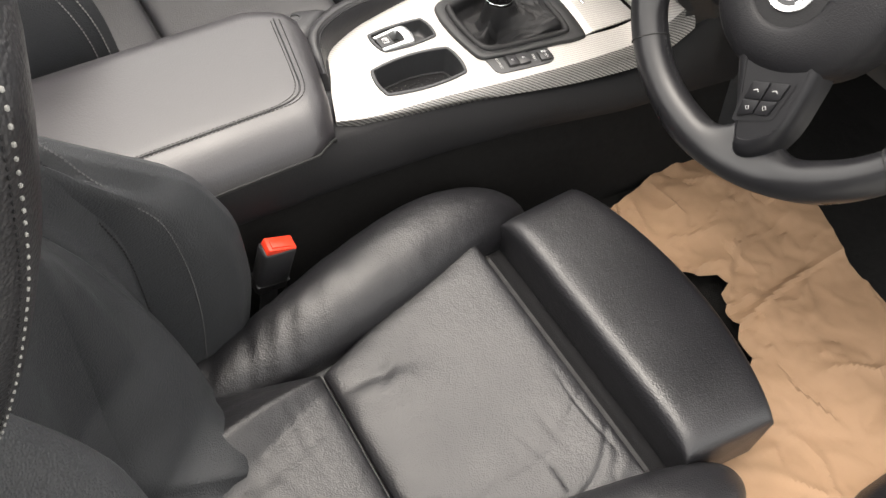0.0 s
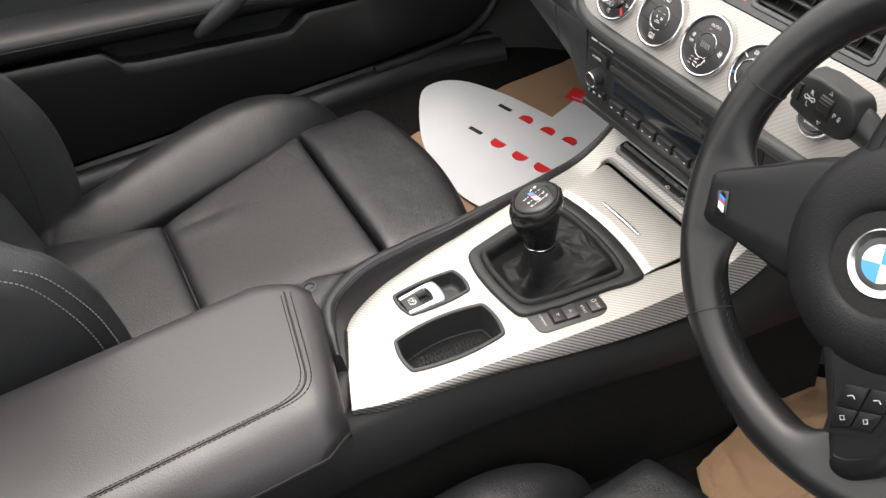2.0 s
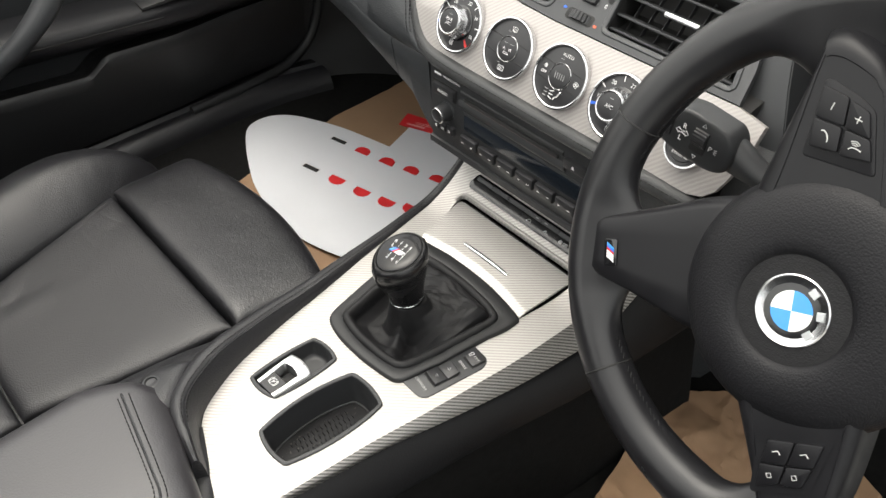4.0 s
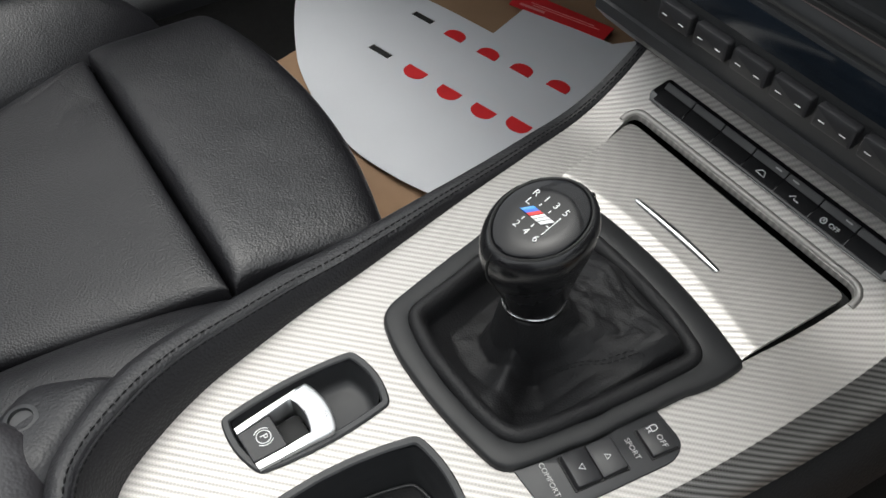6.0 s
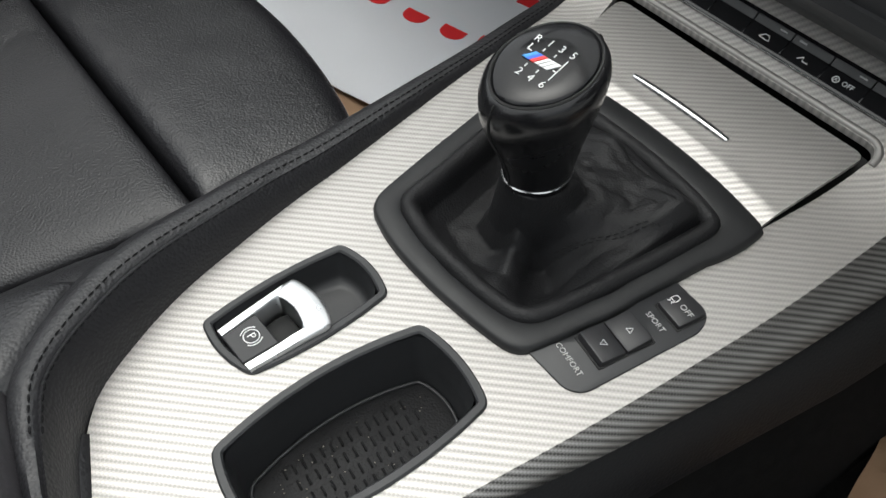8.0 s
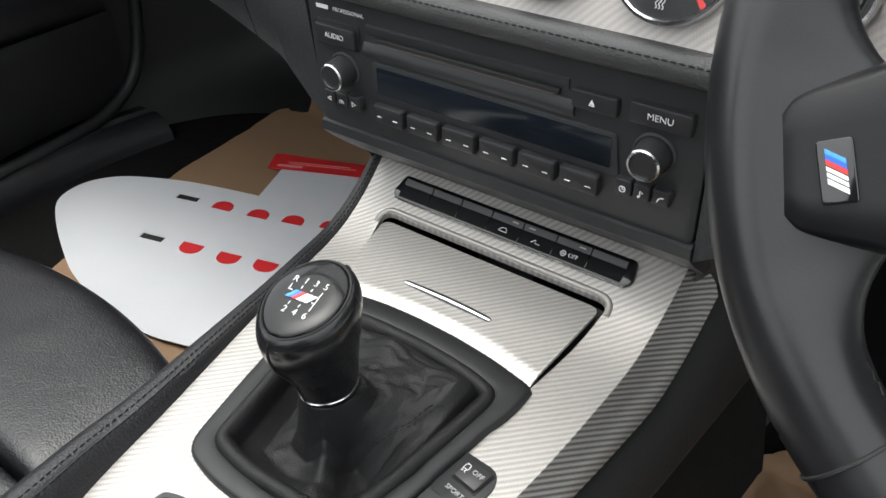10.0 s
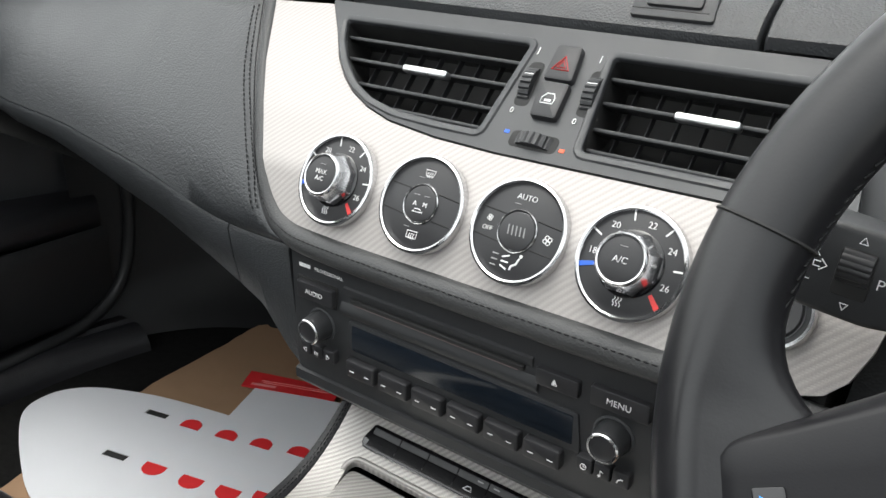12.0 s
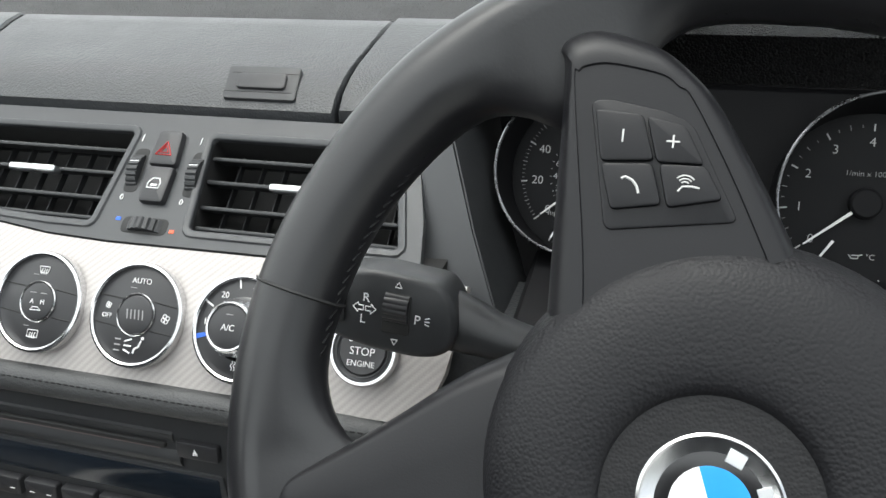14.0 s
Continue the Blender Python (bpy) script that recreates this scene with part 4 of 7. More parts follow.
# ---- seats ----
def seat(cx, dy, gap, name, label, seed, low=0.0, lean=25.0, back=0.0, reach=0.0, seam_y=-0.192):
    """A sports seat with bolsters, a thigh rest and a leaning backrest; gap: how far the thigh rest is drawn out."""
    st_ = thing(name, (cx, -0.3 + dy, 0.03), label, "seat", "front seats")
    P = lambda x, y, z: (cx + x, y + dy, z)
    skin = HIDE if gap else CALM_HIDE
    part("seat_base", rbox(0.36, 0.42, 0.10, 0.02, 3, T(cx, -0.33 + dy, 0.081)), PLASTIC, st_)
    fold = lambda u, v: (1.0 if gap else 0.35) * (0.0030 * math.exp(-((u - 0.24 - 0.22 * v) / 0.07) ** 2 - ((v - 0.25) / 0.2) ** 2) - 0.0022 * math.exp(-((u - 0.15 - 0.25 * v) / 0.03) ** 2 - ((v - 0.22) / 0.16) ** 2) - 0.0014 * math.exp(-((u - 0.38 + 0.6 * v) / 0.03) ** 2 - ((v - 0.28) / 0.12) ** 2) - 0.003 * math.exp(-((v - 0.5) / 0.4) ** 2 - ((u - 0.5) / 0.3) ** 2))
    part("centre_panel", pillow([P(-0.100, -0.406, 0.141), P(0.100, -0.406, 0.141), P(0.158, seam_y, 0.168), P(-0.158, seam_y, 0.168)], 0.010, 0.05, 110, 110, 14, (0, -0.1, 1), (0, 0.004, 0, 0.004), 0.0024 if gap else 0.0007, seed, 26, fold), skin, st_, "creased black leather centre panel")
    ridge = lambda u, v: (0.018 if gap else 0.002) * max(0.0, 1 - abs(u - 0.04 - 0.26 * (1 - v)) / (0.06 + 0.16 * (1 - v))) ** 1.1 * min(1.0, 1.6 * (1.04 - v)) ** 0.5
    part("rear_panel", pillow([P(-0.14, -0.57, 0.152), P(0.14, -0.57, 0.152), P(0.102, -0.4085, 0.141), P(-0.102, -0.4085, 0.141)], 0.010, 0.05, 60, 40, 12, (0, 0, 1), (0, 0, 0, 0), 0.0020 if gap else 0.0008, seed + 4, 30, ridge), skin, st_, "creased black leather rear panel")
    y0 = seam_y + 0.004 + gap
    part("thigh_rest", pillow([P(-0.162, y0, 0.170), P(0.162, y0, 0.170), P(0.172, y0 + 0.110 + reach, 0.162), P(-0.172, y0 + 0.110 + reach, 0.162)], 0.022 if gap else 0.016, 0.07, 50, 50, 9, (0, 0, 1), (0.0, 0, 0.034 - 0.6 * reach, 0), 0.0, seed + 2, 10), SMOOTH_LEATHER, st_, "black leather thigh rest")
    if gap:
        part("bellows", pillow([P(-0.158, y0 - gap - 0.006, 0.146), P(0.158, y0 - gap - 0.006, 0.146), P(0.158, y0 + 0.004, 0.128), P(-0.158, y0 + 0.004, 0.128)], 0.003, 0.03, 30, 14, 8, (0, 0, 1), dent=lambda u, v: 0.0035 * math.exp(-((v - 0.42) / 0.10) ** 2)), BOOT_LEATHER, st_, "dark folded bellows behind the thigh rest")
    for s in (-1, 1):
        low_was = low
        if not gap:
            low = 0.034 if s > 0 else 0.0
        rows = [P(s * 0.150, -0.575, 0.125 - low) + (0.028, 0.028), P(s * 0.148, -0.54, 0.130 - low) + (0.036, 0.038), P(s * 0.152, -0.45, 0.140 - low) + (0.044, 0.044), P(s * 0.172, -0.33, 0.155 - low) + (0.052, 0.052), P(s * 0.190, -0.23, 0.160 - low) + (0.052, 0.054), P(s * 0.195, -0.165, 0.150 - low) + (0.042, 0.050), P(s * 0.192, -0.118, 0.128 - low) + (0.026, 0.036), P(s * 0.188, -0.098, 0.118 - low) + (0.010, 0.015)]
        if not gap and s < 0:
            rows = [(r[0] - 0.30 * r[3], r[1], r[2] + 0.006, 1.30 * r[3], 0.90 * r[4]) for r in rows]
        low = low_was
        roll_ = sausage(rows, 120, 36, (0, 0, 1), 2.3, 1.3 if not gap and s < 0 else None)
        for v in roll_.verts:
            q = v.co * 16 + Vector((seed, 0, 0))
            near = max(0.0, min(1.0, (-0.30 + dy - v.co.y) / 0.18))
            v.co.z -= (0.0030 if gap else 0.0012) * (0.25 + near) * max(0.0, 1 - abs(noise.noise(Vector((q.x * 0.35, q.y * 1.5 + 0.6 * q.x, q.z * 0.3)))) / 0.22)
        part("bolster", roll_, skin, st_, "padded black leather side bolster", smooth=80)
        C = spline(rows, 60)
        part("stitching", dashes([(c[0] + s * 0.66 * c[3], c[1], c[2] + 0.78 * c[4]) for c in C[8:56]], 0.003, 0.0014, 0.0005), STITCH, st_, smooth=0)
    # backrest: a dished panel between two wings and deep side bolsters; lines of depth over height
    def line(pts):
        C = spline(pts, 60)
        return lambda z: float(np.interp(z, C[:, 0], C[:, 1])) + dy + back
    crest = line([(0.06, -0.53), (0.10, -0.510), (0.17, -0.492), (0.24, -0.483), (0.30, -0.487), (0.345, -0.499), (0.382, -0.516), (0.406, -0.540), (0.449, -0.577), (0.489, -0.610), (0.56, -0.665), (0.64, -0.72)])
    valley = line([(0.06, -0.600), (0.20, -0.590), (0.287, -0.584), (0.356, -0.582), (0.407, -0.589), (0.455, -0.601), (0.50, -0.615), (0.64, -0.70)])
    wing = line([(0.06, -0.550), (0.108, -0.551), (0.155, -0.555), (0.244, -0.568), (0.322, -0.587), (0.392, -0.608), (0.457, -0.630), (0.64, -0.70)])
    dish = line([(0.06, -0.540), (0.11, -0.548), (0.150, -0.556), (0.165, -0.566), (0.182, -0.605), (0.20, -0.636), (0.22, -0.6445), (0.242, -0.6455), (0.302, -0.643), (0.358, -0.639), (0.421, -0.635), (0.468, -0.632), (0.506, -0.636), (0.56, -0.657), (0.64, -0.70)])
    heart = line([(0.06, -0.545), (0.11, -0.552), (0.150, -0.560), (0.182, -0.610), (0.21, -0.655), (0.25, -0.672), (0.338, -0.680), (0.422, -0.676), (0.50, -0.685), (0.64, -0.72)])
    taper = lambda z: float(np.interp(z, [0.16, 0.21, 0.242, 0.302], [0.032, 0.036, 0.055, 0.078]))
    COLS = [(0.238, lambda z: crest(z) - 0.085), (0.229, lambda z: crest(z) - 0.040), (0.216, lambda z: crest(z) - 0.013), (0.200, lambda z: crest(z) - 0.001), (0.188, lambda z: crest(z) - 0.003), (0.176, lambda z: crest(z) - 0.018), (0.166, lambda z: 0.5 * (crest(z) + valley(z))), (0.161, valley), (0.150, lambda z: 0.5 * (valley(z) + wing(z)) - 0.010), (0.138, wing), (0.128, lambda z: wing(z) - 0.007), (0.100, lambda z: 0.5 * (wing(z) + dish(z)) + 0.004), (0.078, dish), (0.072, lambda z: dish(z) - 0.016), (0.055, lambda z: dish(z) - 0.030), (0.0, lambda z: heart(z) - 0.008)]
    DXS, FNS = [c[0] for c in COLS][::-1], [c[1] for c in COLS][::-1]

    def front(x, z):
        return float(np.interp(abs(x), DXS, [g(z) for g in FNS])) + 0.0016 * noise.noise(Vector((x * 22 + seed, z * 16, 0)))

    def strip_of(x0, x1, n, nm, lab):
        bm = bmesh.new()
        grid = []
        for z in np.linspace(0.07, 0.62, 60):
            narrow = float(np.interp(z, [0, 0.40, 0.62], [1.0, 1.0, 0.72]))
            row = []
            for x in np.linspace(x0, x1, n):
                e = min(abs(x - x0), abs(x - x1))
                xi = taper(z)
                a_ = abs(x)
                wx = math.copysign(a_ * xi / 0.078 if a_ <= 0.078 else xi + (a_ - 0.078) * (0.138 - xi) / 0.06 if a_ <= 0.138 else a_, x)
                row.append(bm.verts.new((cx + wx * narrow, front(x, z) - 0.005 * max(0.0, 1 - e / 0.005), z)))
            grid.append(row)
        for r0, r1 in zip(grid, grid[1:]):
            for k in range(n - 1):
                bm.faces.new((r0[k], r0[k + 1], r1[k + 1], r1[k]))
        edge = grid[0] + [r[-1] for r in grid[1:]] + grid[-1][-2::-1] + [r[0] for r in grid[-2:0:-1]]
        low_ = [bm.verts.new((v.co.x, min(v.co.y - 0.03, -0.66 + dy + back - 0.35 * max(0.0, v.co.z - 0.35)), v.co.z)) for v in edge]
        for k in range(len(edge)):
            m_ = (k + 1) % len(edge)
            bm.faces.new((edge[k], edge[m_], low_[m_], low_[k]))
        part(nm, bm, BACK_LEATHER, st_, lab, smooth=70)

    strip_of(-0.078, 0.078, 20, "backrest_panel", "black leather backrest panel")
    for s in (-1, 1):
        strip_of(s * 0.078, s * 0.138, 16, "backrest_wing", "black leather backrest wing")
        strip_of(s * 0.138, s * 0.1612, 8, "backrest_facet", "grained black leather facet")
        strip_of(s * 0.1612, s * 0.238, 40, "back_bolster", "padded black leather backrest bolster")
        for x in (0.1575, 0.1650):
            part("stitching", dashes([(cx + s * x, front(x, z) + 0.0012, z) for z in np.linspace(0.12, 0.50, 60)], 0.003, 0.0016, 0.0008), GREY_STITCH if gap and x > 0.16 else STITCH, st_, smooth=0)
    if not gap:
        for s in (-1, 1):
            for x, d in ((0.2235, 0.0275), (0.2165, 0.0135)):
                part("stitching", dashes([(cx + s * (x + 0.001), crest(z) - d + 0.0008, z) for z in np.linspace(0.10, 0.40, 60)], 0.0032, 0.0016, 0.0008), PALE_STITCH, st_, smooth=0)
    a = radians(lean)
    rest = line([(0.50, -0.720), (0.545, -0.689), (0.572, -0.672), (0.600, -0.660), (0.622, -0.646), (0.645, -0.6335), (0.661, -0.6260), (0.680, -0.618), (0.700, -0.6105), (0.720, -0.6048), (0.750, -0.598), (0.775, -0.595), (0.80, -0.615)])
    on_rest = lambda k, f, z, t: (cx + 0.1182 * k * math.cos(t) ** 0.45, f - 0.055 + 0.0553 * math.sin(t) ** 0.45, z)
    loops, pips, pips2 = [], [], []
    for z in np.linspace(0.51, 0.80, 30):
        k = min(1.0, 0.72 + 2.4 * (z - 0.51), 0.6 + 8 * (0.805 - z))
        f = rest(z)
        ring = [(cx + 0.118 * k * math.copysign(abs(math.cos(t)) ** 0.45, math.cos(t)), f - 0.055 + 0.055 * math.copysign(abs(math.sin(t)) ** 0.45, math.sin(t)), z) for t in [2 * math.pi * i / 40 for i in range(40)]]
        loops.append(ring)
        pips.append(on_rest(k, f, z, radians(32)))
        pips2.append(on_rest(k, f, z, radians(27)))
    part("head_restraint", loops3(loops), HIDE, st_, "integrated black leather head restraint", smooth=60)
    part("stitching", dashes(pips, 0.0016, 0.0030, 0.00060), PALE_STITCH, st_, smooth=0)
    part("stitching", dashes(pips2, 0.0016, 0.0014, 0.0004), STITCH, st_, smooth=0)
    part("seat_back_shell", rbox(0.40, 0.05, 0.60, 0.02, 3, T(cx, -0.80 + dy + back, 0.36) @ Matrix.Rotation(a, 4, "X")), PLASTIC, st_)
    return st_


seat(-0.357, 0.0, 0.0, "passenger_seat", "black leather sports seat beside the console", 3.0, reach=0.008, seam_y=-0.1765)
seat(0.366, -0.035, 0.036, "driver_seat", "creased black leather sports seat with drawn-out thigh rest", 9.0, 0.014, 22.0, 0.05)

# ---- passenger door and sill ----
door = thing("passenger_door", (-0.80, 0.0, 0.03), "closed black door with leather armrest and pull handle", "door")
dys = np.linspace(-0.95, 0.46, 44)
dx = lambda y: float(np.interp(y, [-0.95, 0.15, 0.46], [-0.79, -0.79, -0.76]))
panel = []
for y in dys:
    x = dx(y)
    panel.append([(x - 0.09, y, 0.58), (x - 0.04, y, 0.59), (x - 0.022, y, 0.575), (x - 0.020, y, 0.50), (x - 0.016, y, 0.40), (x - 0.006, y, 0.335), (x - 0.02, y, 0.26), (x - 0.012, y, 0.16), (x - 0.01, y, 0.06), (x - 0.09, y, 0.06)])
part("door_panel", loops3(panel), SOFT, door, "black grained door panel", smooth=45)
ledge = []
for y in np.linspace(-0.92, 0.30, 44):
    x = dx(y)
    w = float(np.interp(y, [-0.92, 0.05, 0.18, 0.30], [1.0, 1.0, 0.75, 0.25]))
    z = 0.308 - 0.095 * (y + 0.2)
    ledge.append([(x - 0.03, y, z + 0.014), (x + 0.028 * w, y, z + 0.008), (x + 0.048 * w, y, z + 0.003), (x + 0.056 * w, y, z - 0.003), (x + 0.059 * w, y, z - 0.010), (x + 0.058 * w, y, z - 0.024), (x + 0.046 * w, y, z - 0.038), (x - 0.03, y, z - 0.046)])
part("door_armrest", loops3(ledge), LEATHER, door, "black leather door armrest", smooth=60)
part("armrest_seam", tube([(dx(y) + 0.0592, y, 0.308 - 0.095 * (y + 0.2) - 0.013) for y in np.linspace(-0.9, 0.04, 30)], 0.0012), HOLLOW, door)
pocket = []
for y in np.linspace(-0.92, 0.30, 160):
    x = dx(y)
    k = float(np.interp(y, [-0.92, -0.51, -0.392, -0.386, -0.368, -0.34, -0.12, -0.096, -0.068, -0.058, 0.083, 0.30], [0.330, 0.297, 0.284, 0.281, 0.259, 0.252, 0.228, 0.226, 0.244, 0.248, 0.238, 0.228]))
    w = float(np.interp(y, [-0.92, 0.05, 0.30], [1.0, 1.0, 0.35]))
    pocket.append([(x - 0.03, y, k - 0.03), (x + 0.050 * w, y, k - 0.010), (x + 0.056 * w, y, k - 0.001), (x + 0.062 * w, y, k), (x + 0.067 * w, y, k - 0.005), (x + 0.066 * w, y, k - 0.020), (x + 0.055 * w, y, 0.15), (x + 0.035 * w, y, 0.10), (x - 0.03, y, 0.09)])
part("door_pocket", loops3(pocket), DARK_PLASTIC, door, "black door pocket with a pale lip", smooth=50)
part("pull_handle", sausage([(-0.738, -0.244, 0.262, 0.004, 0.006), (-0.724, -0.222, 0.281, 0.010, 0.012), (-0.706, -0.165, 0.325, 0.017, 0.015), (-0.704, -0.110, 0.378, 0.021, 0.017), (-0.725, -0.072, 0.450, 0.022, 0.017), (-0.79, -0.050, 0.53, 0.020, 0.014)], 30, 14), GREY_PLASTIC, door, "curved grey pull handle")
part("window_switch", rbox(0.04, 0.085, 0.006, 0.002, 2, T(-0.757, 0.055, 0.2945) @ Matrix.Rotation(radians(8), 4, "Y")), BUTTON, door)
part("switch_rocker", rbox(0.012, 0.026, 0.006, 0.002, 2, T(-0.755, 0.055, 0.2990)), CHROME, door)
part("speaker_ring", revolve([(0.045, 0.0), (0.045, 0.006), (0.040, 0.008), (0.036, 0.004)], 40), GREY_PLASTIC, door, "round speaker surround", m=T(-0.788, 0.10, 0.43) @ Matrix.Rotation(radians(90), 4, "Y"))
for sx in (-1, 1):
    sill = []
    for y in np.linspace(-0.95, 0.30, 30):
        bend = 0.03 * max(0.0, (y - 0.10) / 0.20) ** 2
        x = sx * ((0.742 if sx < 0 else 0.655) - bend)
        sill.append([(x - sx * 0.030, y, 0.0), (x - sx * 0.026, y, 0.066), (x - sx * 0.018, y, 0.084), (x - sx * 0.004, y, 0.091), (x + sx * 0.006, y, 0.090), (x + sx * 0.010, y, 0.084), (x + sx * 0.016, y, 0.083), (x + sx * 0.021, y, 0.090), (x + sx * 0.04, y, 0.088), (x + sx * 0.09, y, 0.080), (x + sx * 0.09, y, 0.0)])
    ob = tagged(part("door_sill", loops3(sill), SMOOTH_LEATHER, smooth=50), "black grooved door sill cover", "sill", "sills")

# ---- paper mats and card ----
from mathutils import geometry


def crumpled(loop, z, h, material, name, label, cat, seed, step=0.005):
    """Paper folded into many small facets at two sizes."""
    xs_, ys_ = [p[0] for p in loop], [p[1] for p in loop]
    x0, x1, y0, y1 = min(xs_) - 0.02, max(xs_) + 0.02, min(ys_) - 0.02, max(ys_) + 0.02
    rnd = random.Random(seed)
    bm = sheet([loop], lambda a, b: Vector((a, b, 0)), (0, 0, -0.0006), np.arange(min(ys_) + step / 2, max(ys_), step), np.arange(min(xs_) + step / 2, max(xs_), step))
    where = np.array([(v.co.x, v.co.y) for v in bm.verts])
    lift = np.zeros(len(where))
    for size, amp in ((0.085, 1.0), (0.034, 0.30), (0.016, 0.10)):
        n = int((x1 - x0) * (y1 - y0) / size ** 2) + 4
        pts = [Vector((x0, y0)), Vector((x1, y0)), Vector((x1, y1)), Vector((x0, y1))] + [Vector((rnd.uniform(x0, x1), rnd.uniform(y0, y1))) for _ in range(n)]
        top = [rnd.uniform(0, 1) ** 1.5 * amp * (0.35 + 0.65 * max(0.0, min(1.0, 0.5 + 1.6 * noise.noise(Vector((p.x * 6 + seed, p.y * 6, 2)))))) for p in pts]
        got = geometry.delaunay_2d_cdt(pts, [], [], 0, 1e-6)
        verts, faces, back = got[0], got[2], got[3]
        high = [top[b[0]] if b else 0.0 for b in back]
        level = np.zeros(len(where))
        for f in faces:
            (ax_, ay_), (bx_, by_), (cx_, cy_) = (verts[k] for k in f)
            det = (by_ - cy_) * (ax_ - cx_) + (cx_ - bx_) * (ay_ - cy_)
            if abs(det) < 1e-10:
                continue
            u = ((by_ - cy_) * (where[:, 0] - cx_) + (cx_ - bx_) * (where[:, 1] - cy_)) / det
            w = ((cy_ - ay_) * (where[:, 0] - cx_) + (ax_ - cx_) * (where[:, 1] - cy_)) / det
            t = 1 - u - w
            inside = (u >= -1e-6) & (w >= -1e-6) & (t >= -1e-6)
            level[inside] = (u * high[f[0]] + w * high[f[1]] + t * high[f[2]])[inside]
        lift += level
    for i, (x, y) in enumerate(where):
        for f, wide, deep in ((5.0, 0.05, 0.22), (11.0, 0.08, 0.11), (19.0, 0.12, 0.05)):
            warp = 0.5 * noise.noise(Vector((x * 4, y * 4, seed)))
            line = abs(noise.noise(Vector((x * f + warp, y * f * 0.8 - warp, seed + f))))
            keep = max(0.0, min(1.0, 0.55 + 1.4 * noise.noise(Vector((x * 5 + f, y * 5, seed)))))
            lift[i] += deep * keep * max(0.0, 1 - line / wide)
    for v, e in zip(bm.verts, lift):
        v.co.z += z + h * float(e) + max(0.0, v.co.y - 0.45) * 0.5
    return tagged(part(name, bm, material, smooth=22), label, cat, "floor papers")


random.seed(5)
torn = [(0.297, 0.282), (0.407, 0.243), (0.475, 0.238), (0.540, 0.165), (0.640, 0.060), (0.640, -0.130), (0.525, -0.130), (0.500, -0.075), (0.464, 0.000), (0.452, 0.020), (0.425, 0.022), (0.412, 0.034), (0.388, 0.033), (0.380, 0.042), (0.366, 0.048), (0.358, 0.067), (0.342, 0.064), (0.330, 0.040), (0.300, 0.000), (0.240, -0.020), (0.189, 0.009), (0.149, 0.192), (0.200, 0.245)]
crumpled(torn, 0.057, 0.040, PAPER, "paper_mat", "crumpled torn brown paper mat on the footwell floor", "paper mat", 3, 0.004)
crumpled([(-0.560, 0.020), (-0.433, -0.061), (-0.205, -0.071), (-0.159, 0.066), (-0.178, 0.484), (-0.615, 0.521), (-0.610, 0.247)], 0.056, 0.009, PAPER, "paper_mat", "creased brown paper mat under a white card", "paper mat", 7)
card = thing("floor_card", (-0.5, 0.2, 0.065), "white foot-shaped card with red cut-outs", "card")
CARD_LOOP = [tuple(p) for p in spline([(-0.463, 0.254), (-0.524, 0.239), (-0.578, 0.222), (-0.641, 0.192), (-0.671, 0.161), (-0.676, 0.129), (-0.662, 0.103), (-0.617, 0.075), (-0.560, 0.048), (-0.519, 0.033), (-0.451, 0.020), (-0.389, 0.018), (-0.342, 0.027), (-0.287, 0.048), (-0.232, 0.084), (-0.196, 0.148)], 60)] + [(-0.196, 0.393), (-0.360, 0.389), (-0.372, 0.357), (-0.485, 0.317)]


def slot_loop(x, y, kind):
    d, e = Vector((0.971, 0.240)), Vector((-0.240, 0.971))
    w, h = (0.0155, 0.0062) if kind == "slot" else (0.0135, 0.0085)
    at = lambda a, b: (x + a * d.x + b * e.x, y + a * d.y + b * e.y)
    if kind == "slot":
        return [at(-w, -h * 0.75), at(w, -h * 0.75), at(w, h * 0.75), at(-w, h * 0.75)]
    sgn = 1 if kind == "up" else -1
    return [at(-w, -sgn * h), at(w, -sgn * h)] + [at(w * math.cos(t), sgn * (-h * 0.2 + h * 1.2 * math.sin(t))) for t in [math.pi * i / 8 for i in range(9)]]


# floor card
ROW = [(-0.450, 0.136), (-0.400, 0.147), (-0.355, 0.160), (-0.317, 0.178)]
ROW2 = [(-0.483, 0.216), (-0.434, 0.228), (-0.390, 0.242), (-0.345, 0.258)]
slots = [(-0.504, 0.126), (-0.534, 0.203)]
holes = [slot_loop(x, y, "slot") for x, y in slots] + [slot_loop(x, y, "down") for x, y in ROW] + [slot_loop(x, y, "up") for x, y in ROW2]
part("card_sheet", sheet([CARD_LOOP] + holes, lambda a, b: Vector((a, b, 0.0675)), (0, 0, -0.0010)), CARD, card, "white card", smooth=0)
for x, y in slots:
    part("slot", prism(inset(slot_loop(x, y, "slot"), 0.0004), 0.0658, 0.0666, 0.0001), HOLLOW, card, "dark slot", smooth=0)
for (row, kind) in ((ROW, "down"), (ROW2, "up")):
    for x, y in row:
        part("tab", prism(inset(slot_loop(x, y, kind), 0.0004), 0.0662, 0.0680, 0.0001), CARD_RED, card, "red tab", smooth=0)
band = [(-0.384, 0.354), (-0.502, 0.306), (-0.518, 0.338), (-0.394, 0.379)]
part("printed_band", prism([band[0], band[3], band[2], band[1]], 0.0665, 0.0681, 0.0002), CARD_RED, card, "red printed band", smooth=0)
bx = Vector(band[0]) - Vector(band[1])
ang = math.degrees(math.atan2(bx.y, bx.x))
